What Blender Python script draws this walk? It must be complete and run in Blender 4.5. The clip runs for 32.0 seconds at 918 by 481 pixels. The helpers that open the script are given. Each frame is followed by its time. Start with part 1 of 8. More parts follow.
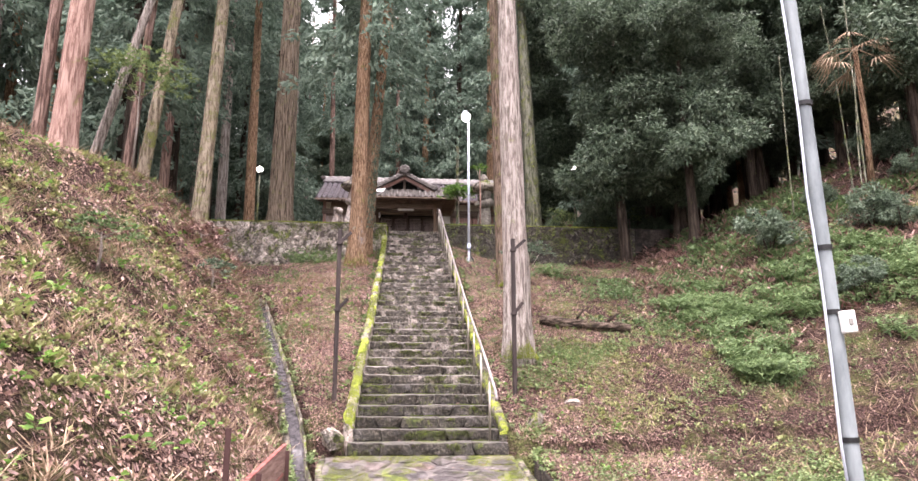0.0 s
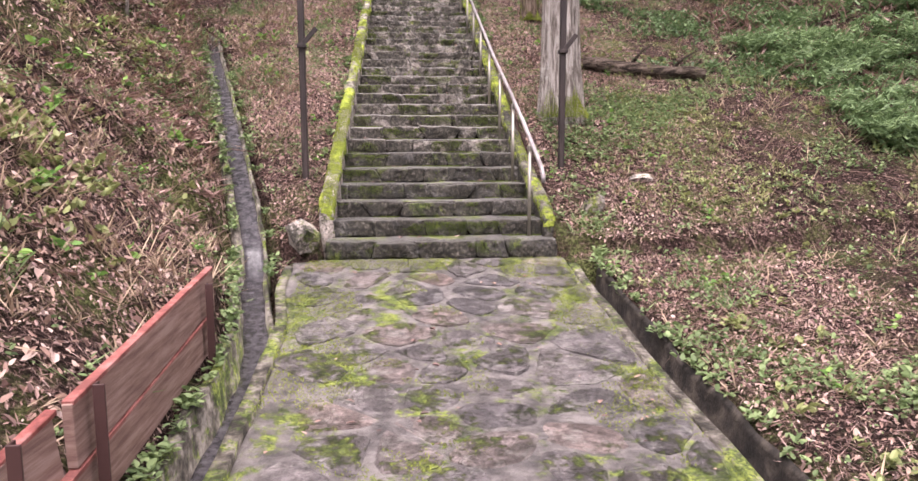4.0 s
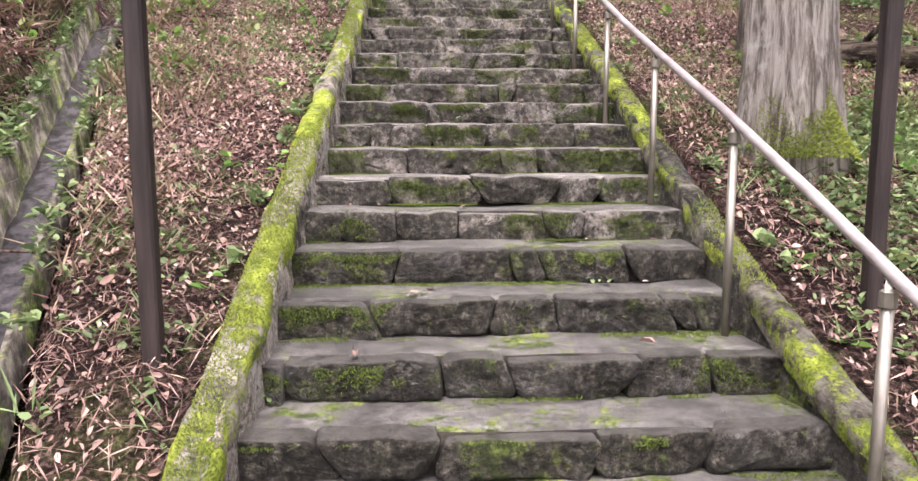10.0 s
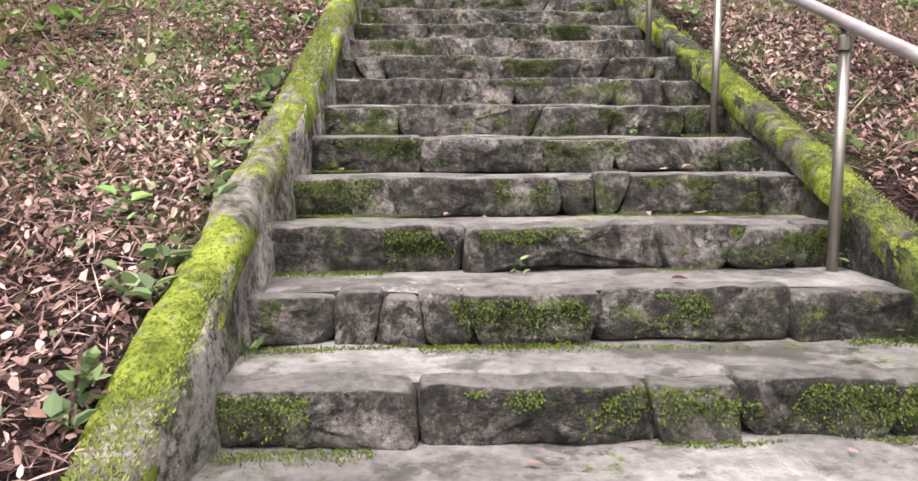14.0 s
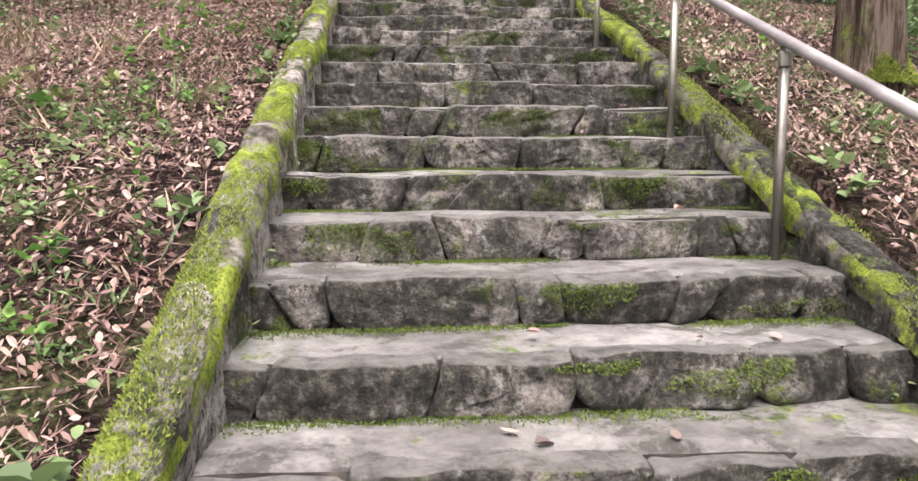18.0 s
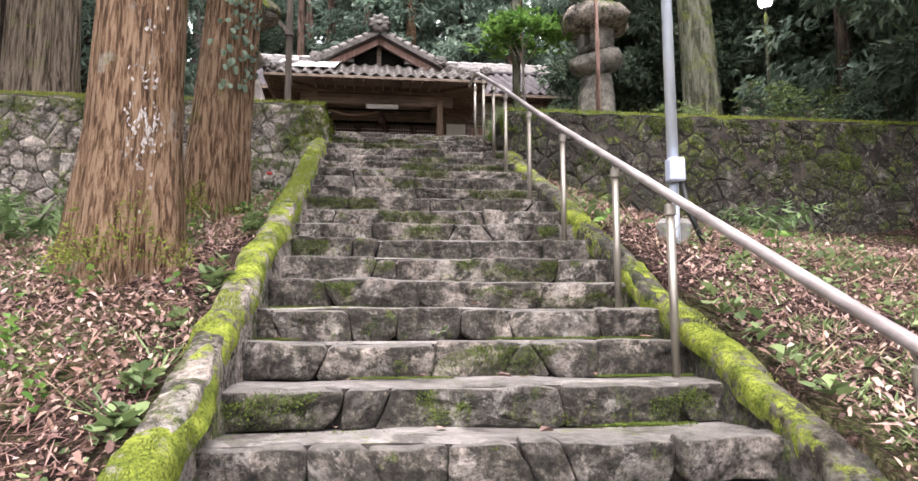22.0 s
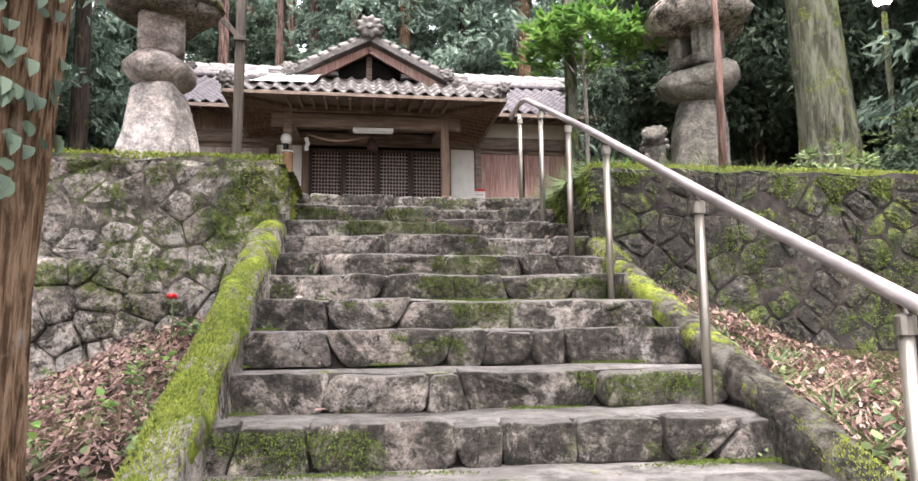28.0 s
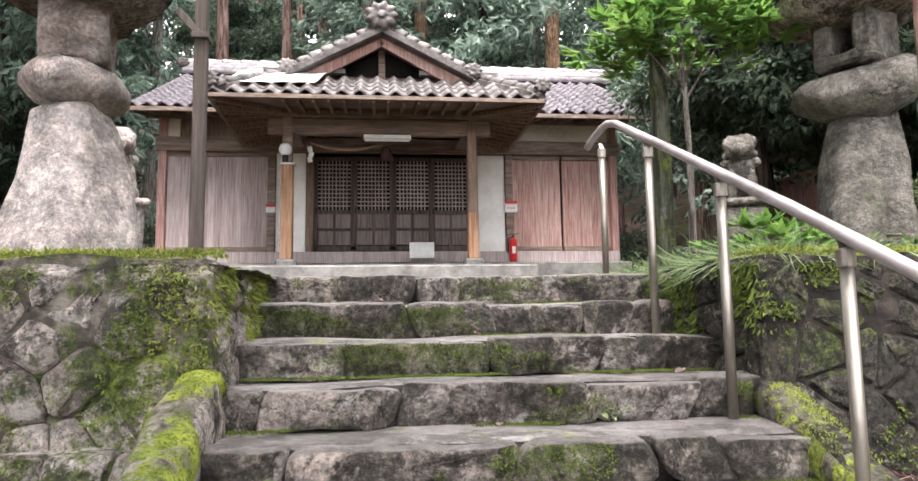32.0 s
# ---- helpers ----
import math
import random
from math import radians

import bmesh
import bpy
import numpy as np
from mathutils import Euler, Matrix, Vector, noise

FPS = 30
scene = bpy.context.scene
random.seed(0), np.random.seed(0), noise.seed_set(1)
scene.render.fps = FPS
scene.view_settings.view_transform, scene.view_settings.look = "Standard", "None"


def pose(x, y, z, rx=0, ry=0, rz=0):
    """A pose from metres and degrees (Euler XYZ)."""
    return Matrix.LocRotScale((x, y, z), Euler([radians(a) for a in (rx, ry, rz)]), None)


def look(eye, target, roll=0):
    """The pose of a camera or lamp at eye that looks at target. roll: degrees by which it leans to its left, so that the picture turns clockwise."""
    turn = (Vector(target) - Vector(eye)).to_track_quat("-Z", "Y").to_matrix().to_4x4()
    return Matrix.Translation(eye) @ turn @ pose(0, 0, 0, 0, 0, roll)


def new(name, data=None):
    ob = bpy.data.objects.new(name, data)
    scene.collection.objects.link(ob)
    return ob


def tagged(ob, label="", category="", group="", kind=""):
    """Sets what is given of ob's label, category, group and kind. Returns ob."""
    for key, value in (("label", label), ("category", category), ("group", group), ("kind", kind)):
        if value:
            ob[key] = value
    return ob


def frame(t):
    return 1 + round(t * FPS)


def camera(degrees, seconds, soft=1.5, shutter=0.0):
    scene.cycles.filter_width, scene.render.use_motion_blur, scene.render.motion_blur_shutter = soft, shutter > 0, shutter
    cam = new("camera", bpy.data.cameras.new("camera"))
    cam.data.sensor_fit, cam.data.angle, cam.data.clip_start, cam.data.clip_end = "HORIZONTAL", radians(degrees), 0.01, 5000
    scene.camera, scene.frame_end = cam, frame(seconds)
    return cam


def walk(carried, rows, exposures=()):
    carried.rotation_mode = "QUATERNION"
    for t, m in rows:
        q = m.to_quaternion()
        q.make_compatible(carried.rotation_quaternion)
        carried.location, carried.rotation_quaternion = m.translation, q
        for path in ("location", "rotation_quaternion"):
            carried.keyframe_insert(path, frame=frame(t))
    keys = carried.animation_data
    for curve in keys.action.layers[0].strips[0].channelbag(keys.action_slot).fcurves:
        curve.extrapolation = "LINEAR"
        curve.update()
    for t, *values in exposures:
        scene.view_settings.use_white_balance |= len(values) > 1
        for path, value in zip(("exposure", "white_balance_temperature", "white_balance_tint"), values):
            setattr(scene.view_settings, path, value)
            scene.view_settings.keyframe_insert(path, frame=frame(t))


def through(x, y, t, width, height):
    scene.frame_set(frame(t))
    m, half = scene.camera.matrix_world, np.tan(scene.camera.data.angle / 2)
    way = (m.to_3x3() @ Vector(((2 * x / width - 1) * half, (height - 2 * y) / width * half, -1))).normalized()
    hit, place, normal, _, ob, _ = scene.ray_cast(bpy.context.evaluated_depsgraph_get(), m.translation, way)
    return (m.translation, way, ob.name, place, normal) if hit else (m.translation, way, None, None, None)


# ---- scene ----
cam = camera(65.2, 32.0)
METRES, TILT, TURN = 21.5, 12.0, -4.9
START = pose(-0.47, -10.37, 0.85, TILT, 0, TURN)
ROWS = [
    (0.0, 0.0, 0.0, 0.0, -0.0, 0.0, -0.0),
    (0.5, -0.0026, 0.0203, -0.0039, -0.05, -2.57, 0.1),
    (1.0, -0.0029, 0.0421, -0.0091, -0.07, -6.92, 0.09),
    (1.5, -0.0047, 0.0624, -0.0126, 0.0, -10.45, 0.05),
    (2.0, -0.0085, 0.0825, -0.0152, 0.06, -12.77, 0.16),
    (2.5, -0.0081, 0.1034, -0.021, 0.07, -15.63, 0.2),
    (4.5, -0.0144, 0.1799, -0.0224, -0.22, -20.08, 0.06),
    (5.0, -0.0183, 0.1972, -0.0246, -0.28, -20.47, -0.0),
    (5.5, -0.0189, 0.2146, -0.0283, -0.22, -20.74, 0.05),
    (6.0, -0.0179, 0.2341, -0.031, -0.06, -20.98, 0.1),
    (6.5, -0.0216, 0.2546, -0.0345, 0.29, -21.13, 0.15),
    (7.0, -0.0231, 0.2764, -0.0394, 0.63, -21.15, 0.23),
    (7.5, -0.0228, 0.2986, -0.0419, 0.93, -20.94, 0.3),
    (8.0, -0.0265, 0.3205, -0.0452, 1.24, -20.58, 0.35),
    (8.5, -0.0294, 0.3407, -0.0487, 1.41, -20.27, 0.38),
    (9.0, -0.0291, 0.3625, -0.0497, 1.51, -20.02, 0.39),
    (9.5, -0.0325, 0.3845, -0.0533, 1.5, -19.72, 0.4),
    (10.0, -0.0339, 0.4033, -0.0554, 1.5, -19.37, 0.42),
    (10.5, -0.0339, 0.4227, -0.0569, 1.44, -18.94, 0.42),
    (11.0, -0.038, 0.4386, -0.06, 1.5, -18.5, 0.46),
    (11.5, -0.0411, 0.4532, -0.0618, 1.62, -18.18, 0.43),
    (12.0, -0.0406, 0.4726, -0.0651, 1.67, -18.06, 0.42),
    (12.5, -0.0429, 0.4898, -0.0674, 1.81, -17.96, 0.49),
    (13.0, -0.0448, 0.5061, -0.0623, 1.94, -17.91, 0.52),
    (13.5, -0.0446, 0.5218, -0.0598, 1.99, -18.31, 0.52),
    (14.0, -0.0469, 0.5347, -0.0572, 1.95, -18.58, 0.55),
    (14.5, -0.049, 0.5452, -0.0547, 1.84, -18.8, 0.57),
    (16.5, -0.0507, 0.5974, -0.0423, 0.58, -19.53, 0.19),
    (17.0, -0.0535, 0.6086, -0.0399, 0.21, -19.42, 0.12),
    (17.5, -0.0556, 0.6194, -0.0367, -0.09, -19.09, 0.07),
    (18.0, -0.0549, 0.6327, -0.0329, -0.35, -18.58, 0.0),
    (18.5, -0.0566, 0.6445, -0.0281, -0.78, -16.07, -0.13),
    (19.0, -0.0575, 0.6547, -0.0252, -1.07, -12.81, -0.2),
    (19.5, -0.0556, 0.6689, -0.0218, -1.29, -9.91, -0.19),
    (20.0, -0.0573, 0.681, -0.0194, -1.4, -7.71, -0.27),
    (20.5, -0.0572, 0.6932, -0.0182, -1.58, -6.55, -0.27),
    (21.0, -0.0569, 0.7058, -0.0149, -1.8, -5.9, -0.29),
    (21.5, -0.0587, 0.7182, -0.0121, -1.87, -5.18, -0.3),
    (22.0, -0.0576, 0.7321, -0.0104, -2.1, -4.91, -0.26),
    (22.5, -0.0578, 0.7413, -0.0075, -2.3, -4.6, -0.3),
    (23.0, -0.0604, 0.755, -0.0045, -2.46, -4.17, -0.38),
    (23.5, -0.0594, 0.7691, -0.0023, -2.66, -3.98, -0.37),
    (24.0, -0.0618, 0.7821, -0.0004, -2.82, -3.81, -0.37),
    (24.5, -0.0635, 0.7926, 0.0023, -2.97, -3.68, -0.34),
    (25.0, -0.0621, 0.8071, 0.0043, -3.09, -3.65, -0.32),
    (25.5, -0.0641, 0.8197, 0.0059, -3.08, -3.6, -0.28),
    (27.5, -0.0685, 0.8706, 0.0158, -3.02, -4.17, -0.16),
    (28.0, -0.071, 0.8833, 0.018, -3.08, -4.32, -0.16),
    (28.5, -0.0738, 0.8943, 0.0215, -3.04, -4.5, -0.11),
    (29.0, -0.0725, 0.9065, 0.0243, -3.04, -4.87, -0.06),
    (29.5, -0.0734, 0.9159, 0.0261, -2.89, -5.0, 0.03),
    (30.0, -0.0756, 0.9262, 0.0295, -2.65, -5.08, 0.11),
    (30.5, -0.0736, 0.9382, 0.0312, -2.51, -5.19, 0.2),
    (31.0, -0.0748, 0.9493, 0.0329, -2.26, -5.23, 0.31),
    (31.5, -0.0772, 0.9609, 0.0359, -2.02, -5.23, 0.42),
    (32.0, -0.0756, 0.9743, 0.0379, -1.79, -5.28, 0.51),
]
walk(cam, [(t, START @ pose(METRES * x, METRES * y, METRES * z, 90 + pitch, roll, yaw)) for t, x, y, z, yaw, pitch, roll in ROWS],
     exposures=[(0.0, 1.27, 6650, 25), (2.0, 0.95, 6650, 25), (5.0, 0.74, 6500, 24), (8.0, 0.82, 6500, 22), (10.0, 0.92, 6500, 20), (13.0, 0.86, 6450, 17), (18.0, 0.98, 6450, 15), (20.0, 1.2, 6500, 17), (22.0, 1.38, 6500, 17), (25.0, 1.5, 6500, 17), (29.0, 1.99, 6450, 16), (32.0, 1.93, 6450, 16)])

# light: an overcast sky over the wood, and a wide soft sun behind the clouds
world = bpy.data.worlds.new("sky")
scene.world = world
world.use_nodes = True
wn = world.node_tree
sky = wn.nodes.new("ShaderNodeTexSky")
sky.sky_type, sky.sun_disc = "NISHITA", False
sky.sun_elevation, sky.sun_rotation = radians(69), radians(195)
sky.air_density, sky.dust_density = 1.0, 4.0
soften = wn.nodes.new("ShaderNodeMix")
soften.data_type = "RGBA"
soften.inputs[0].default_value = 0.75
soften.inputs[7].default_value = (13.0, 13.3, 13.5, 1)
wn.links.new(sky.outputs[0], soften.inputs[6])
wn.links.new(soften.outputs[2], wn.nodes["Background"].inputs[0])
wn.nodes["Background"].inputs[1].default_value = 0.15
sun = new("sun", bpy.data.lights.new("sun", "SUN"))
sun.data.energy, sun.data.angle, sun.data.color = 5.0, radians(45), (1.0, 0.97, 0.93)
sun.matrix_world = look((-3, -7, 30), (0, 4, 0))

# materials
def mat(name, build, rough=0.9, metal=0.0, spec=0.3):
    m = bpy.data.materials.new(name)
    m.use_nodes = True
    t = m.node_tree
    b = t.nodes["Principled BSDF"]
    b.inputs["Roughness"].default_value, b.inputs["Metallic"].default_value = rough, metal
    b.inputs["Specular IOR Level"].default_value = spec
    build(t, b)
    return m


def coords(t, kind="Object", scale=(1, 1, 1)):
    c, m = t.nodes.new("ShaderNodeTexCoord"), t.nodes.new("ShaderNodeMapping")
    m.inputs["Scale"].default_value = scale
    t.links.new(c.outputs[kind], m.inputs[0])
    return m.outputs[0]


def world_at(t, scale=(1, 1, 1)):
    c, m = t.nodes.new("ShaderNodeNewGeometry"), t.nodes.new("ShaderNodeMapping")
    m.inputs["Scale"].default_value = scale
    t.links.new(c.outputs["Position"], m.inputs[0])
    return m.outputs[0]


def grain(t, at, scale, detail=6.0, rough=0.6, warp=0.0):
    n = t.nodes.new("ShaderNodeTexNoise")
    n.inputs["Scale"].default_value, n.inputs["Detail"].default_value = scale, detail
    n.inputs["Roughness"].default_value, n.inputs["Distortion"].default_value = rough, warp
    t.links.new(at, n.inputs["Vector"])
    return n.outputs["Fac"]


def ramp(t, fac, stops):
    r = t.nodes.new("ShaderNodeValToRGB")
    e = r.color_ramp.elements
    while len(e) < len(stops):
        e.new(0.5)
    for k, (p, c) in enumerate(stops):
        e[k].position = p
        e[k].color = (*c, 1) if isinstance(c, tuple) else (c, c, c, 1)
    t.links.new(fac, r.inputs[0])
    return r.outputs[0]


def blend(t, fac, a, b, kind="MIX"):
    m = t.nodes.new("ShaderNodeMix")
    m.data_type, m.blend_type = "RGBA", kind
    for k, v in ((0, fac), (6, a), (7, b)):
        if isinstance(v, (int, float)):
            m.inputs[k].default_value = v if k == 0 else (v, v, v, 1)
        elif isinstance(v, tuple):
            m.inputs[k].default_value = (*v, 1)
        else:
            t.links.new(v, m.inputs[k])
    return m.outputs[2]


def calc(t, op, a, b=0.0):
    m = t.nodes.new("ShaderNodeMath")
    m.operation = op
    m.use_clamp = op in ("MULTIPLY", "ADD")
    for k, v in ((0, a), (1, b)):
        if isinstance(v, (int, float)):
            m.inputs[k].default_value = v
        else:
            t.links.new(v, m.inputs[k])
    return m.outputs[0]


def bump(t, b, height, strength=0.4, distance=0.02):
    n = t.nodes.new("ShaderNodeBump")
    n.inputs["Strength"].default_value, n.inputs["Distance"].default_value = strength, distance
    t.links.new(height, n.inputs["Height"])
    t.links.new(n.outputs[0], b.inputs["Normal"])


def rnd(t):
    return t.nodes.new("ShaderNodeObjectInfo").outputs["Random"]


def island(t):
    return t.nodes.new("ShaderNodeNewGeometry").outputs["Random Per Island"]


def upward(t, lo=0.45, hi=0.85):
    g, s = t.nodes.new("ShaderNodeNewGeometry"), t.nodes.new("ShaderNodeSeparateXYZ")
    t.links.new(g.outputs["Normal"], s.inputs[0])
    return ramp(t, s.outputs[2], [(lo, 0.0), (hi, 1.0)])


def out(t, b, colour):
    t.links.new(colour, b.inputs["Base Color"])


MOSS_DARK, MOSS, MOSS_LIGHT = (0.032, 0.042, 0.014), (0.125, 0.16, 0.036), (0.29, 0.33, 0.07)


def mossy(t, at):
    c = ramp(t, grain(t, at, 6, 9, 0.78), [(0.42, MOSS_DARK), (0.51, MOSS), (0.62, MOSS_LIGHT)])
    return blend(t, ramp(t, grain(t, at, 55, 5, 0.7), [(0.42, 0.85), (0.52, 0.0)]), c, MOSS_DARK)


def moss_where(t, at, lo):
    """Patches of moss with frayed edges; the same for all surfaces at one place."""
    n = calc(t, "ADD", calc(t, "MULTIPLY", grain(t, at, 2.3, 8, 0.7), 0.62), calc(t, "MULTIPLY", grain(t, at, 17, 6, 0.75), 0.38))
    return ramp(t, n, [(lo - 0.01, 0.0), (lo + 0.04, 1.0)])


def stone_mat(name, tones, moss=0.35, moss_lo=0.5, wet=0.75, face=False, pale=0.6, dirt=0.85, mottle=1.0):
    """Weathered stone with lichen, stains and moss that keeps to the tops or the faces."""
    def build(t, b):
        at = world_at(t)
        base = ramp(t, grain(t, at, 2.0, 10, 0.68, 0.4), [(0.38, tones[0]), (0.48, tones[1]), (0.6, tones[2])])
        base = blend(t, 0.55, base, ramp(t, rnd(t), [(0.0, tones[0]), (0.35, tones[1]), (0.75, tones[2]), (1.0, tones[3])]))
        base = blend(t, 0.75 * mottle, base, ramp(t, grain(t, at, 8, 9, 0.72, 0.5), [(0.38, 0.22), (0.5, 0.95), (0.61, 2.0)]), "MULTIPLY")
        base = blend(t, ramp(t, grain(t, at, 6.5, 9, 0.75), [(0.53, 0.0), (0.59, pale)]), base, (0.4, 0.375, 0.345))
        base = blend(t, ramp(t, grain(t, at, 3.4, 10, 0.78, 0.6), [(0.43, dirt), (0.5, 0.0)]), base, (0.026, 0.022, 0.018))
        base = blend(t, 0.55 * mottle, base, ramp(t, grain(t, at, 42, 6, 0.7), [(0.4, 0.3), (0.5, 1.0), (0.6, 1.6)]), "MULTIPLY")
        where = moss_where(t, at, moss_lo)
        if face:
            amount = calc(t, "MULTIPLY", where, moss)
        else:
            amount = calc(t, "MULTIPLY", where, calc(t, "ADD", calc(t, "MULTIPLY", upward(t), moss), moss * 0.45))
        out(t, b, blend(t, amount, base, mossy(t, at)))
        h = calc(t, "ADD", calc(t, "MULTIPLY", grain(t, at, 9, 10, 0.72), 0.7), calc(t, "MULTIPLY", grain(t, at, 45, 5, 0.65), 0.3))
        bump(t, b, calc(t, "ADD", calc(t, "MULTIPLY", h, 0.8), calc(t, "MULTIPLY", amount, 0.2)), 1.0, 0.12)
    return mat(name, build, wet)


def field_mat(name, tones, algae, moss_lo, pale=0.55, wet=0.6, worn=None, own=0.45, patches=7.5):
    """Split field stone: crisp lichen, black algae and moss on its faces, worn clean where it looks up."""
    def build(t, b):
        at = world_at(t)
        base = ramp(t, grain(t, at, 2.6, 11, 0.7, 0.3), [(0.38, tones[0]), (0.46, tones[1]), (0.54, tones[2]), (0.62, tones[3])])
        base = blend(t, own, base, ramp(t, rnd(t), [(0.0, tones[0]), (0.3, tones[1]), (0.65, tones[2]), (1.0, tones[3])]))
        base = blend(t, 0.8, base, ramp(t, grain(t, at, 6, 12, 0.74, 0.3), [(0.37, 0.35), (0.5, 1.0), (0.62, 1.7)]), "MULTIPLY")
        base = blend(t, 0.75, base, ramp(t, grain(t, at, 38, 8, 0.77), [(0.41, 0.35), (0.5, 1.0), (0.6, 1.5)]), "MULTIPLY")
        base = blend(t, ramp(t, grain(t, at, patches, 12, 0.8), [(0.535, 0.0), (0.565, pale), (0.66, pale)]), base, ramp(t, grain(t, at, 30, 8, 0.75), [(0.4, (0.26, 0.23, 0.2)), (0.55, (0.52, 0.48, 0.44))]))
        base = blend(t, ramp(t, grain(t, at, 3.1, 12, 0.78, 0.4), [(algae - 0.03, 0.92), (algae + 0.025, 0.0)]), base, ramp(t, grain(t, at, 24, 11, 0.82), [(0.42, (0.009, 0.008, 0.006)), (0.5, (0.04, 0.034, 0.026)), (0.57, (0.11, 0.096, 0.076)), (0.64, (0.3, 0.27, 0.23))]))
        base = blend(t, ramp(t, grain(t, at, 16, 10, 0.8, 0.5), [(0.4, 0.9), (0.445, 0.0)]), base, (0.018, 0.015, 0.012))
        amount = calc(t, "MULTIPLY", moss_where(t, at, moss_lo), 0.92)
        c = blend(t, amount, base, mossy(t, at))
        if worn:
            c = blend(t, calc(t, "MULTIPLY", upward(t, 0.55, 0.85), 0.8), c, ramp(t, grain(t, at, 13, 10, 0.75), [(0.4, tuple(v * 0.55 for v in worn)), (0.5, worn), (0.6, tuple(v * 1.35 for v in worn))]))
        out(t, b, c)
        h = calc(t, "ADD", calc(t, "MULTIPLY", grain(t, at, 13, 12, 0.75), 0.65), calc(t, "MULTIPLY", grain(t, at, 70, 6, 0.7), 0.25))
        bump(t, b, calc(t, "ADD", h, calc(t, "MULTIPLY", amount, 0.1)), 1.0, 0.1)
    return mat(name, build, wet)


PALE_TONES = ((0.1, 0.085, 0.076), (0.2, 0.17, 0.15), (0.31, 0.268, 0.235), (0.4, 0.33, 0.285))
M_STEP = field_mat("step stone", PALE_TONES, 0.52, 0.585, 0.65, 0.6, (0.27, 0.245, 0.228))
M_STEP_MID = field_mat("stained step stone", ((0.08, 0.07, 0.063), (0.16, 0.138, 0.122), (0.26, 0.226, 0.2), (0.34, 0.285, 0.25)), 0.535, 0.56, 0.55, 0.6, (0.27, 0.245, 0.228))
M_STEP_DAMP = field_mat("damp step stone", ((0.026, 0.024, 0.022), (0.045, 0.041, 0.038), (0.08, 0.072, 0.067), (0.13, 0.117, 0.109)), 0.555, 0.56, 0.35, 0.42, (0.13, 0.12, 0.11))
# Mossier than M_WALL; dimness on the right is painted in by darker tones.
M_WALL_SHADED = field_mat("damp mossy wall stone, shaded darker", ((0.016, 0.015, 0.012), (0.034, 0.031, 0.025), (0.07, 0.063, 0.052), (0.12, 0.108, 0.092)), 0.515, 0.53, 0.35, 0.8, None, 0.6, 5.0)
M_WALL = field_mat("wall stone", ((0.16, 0.132, 0.112), (0.3, 0.25, 0.218), (0.44, 0.38, 0.337), (0.55, 0.49, 0.44)), 0.455, 0.535, 0.85, 0.85, None, 0.7, 3.6)
M_LANTERN = stone_mat("lantern stone", ((0.28, 0.22, 0.195), (0.46, 0.385, 0.35), (0.64, 0.57, 0.53), (0.5, 0.43, 0.39)), 0.6, 0.58, 0.85, False, 0.6, 0.4, 0.6)
M_LANTERN_DARK = stone_mat("grey lantern stone", ((0.07, 0.063, 0.054), (0.13, 0.118, 0.1), (0.22, 0.2, 0.172), (0.16, 0.15, 0.12)), 0.6, 0.57, 0.85, False, 0.35, 0.5, 0.6)
M_FLAG = stone_mat("flagstone", ((0.08, 0.071, 0.074), (0.125, 0.108, 0.11), (0.18, 0.155, 0.15), (0.25, 0.17, 0.145)), 0.92, 0.53, 0.34, True, 0.35, 0.5, 0.7)


def plain_noise(name, tones, scale, rough=0.9, metal=0.0, bumps=(0.4, 0.02, 30), stretch=(1, 1, 1), vary=0.3, kind="world", spec=0.3):
    def build(t, b):
        at = world_at(t, stretch) if kind == "world" else coords(t, "Object", stretch)
        c = ramp(t, grain(t, at, scale, 8, 0.65), [(0.38, tones[0]), (0.5, tones[1]), (0.63, tones[2])])
        if vary:
            c = blend(t, vary, c, ramp(t, rnd(t), [(0, tones[0]), (0.5, tones[1]), (1, tones[2])]))
        c = blend(t, ramp(t, grain(t, world_at(t), 1.7, 5, 0.7), [(0.35, 0.0), (0.75, 0.3)]), c, tones[0])
        out(t, b, c)
        bump(t, b, grain(t, at, bumps[2], 8, 0.65), bumps[0], bumps[1])
    return mat(name, build, rough, metal, spec)


def tread_build(t, b):
    at = world_at(t)
    c = ramp(t, grain(t, at, 1.7, 10, 0.7), [(0.38, (0.13, 0.116, 0.108)), (0.5, (0.22, 0.2, 0.188)), (0.62, (0.33, 0.303, 0.287))])
    c = blend(t, 0.6, c, ramp(t, grain(t, at, 19, 10, 0.75), [(0.4, 0.55), (0.5, 1.0), (0.6, 1.35)]), "MULTIPLY")
    c = blend(t, ramp(t, grain(t, at, 4, 11, 0.77), [(0.43, 0.75), (0.48, 0.0)]), c, (0.06, 0.052, 0.045))
    out(t, b, blend(t, moss_where(t, at, 0.565), c, mossy(t, at)))
    bump(t, b, grain(t, at, 30, 10, 0.72), 0.8, 0.04)


M_TREAD = mat("tread mortar", tread_build, 0.5)


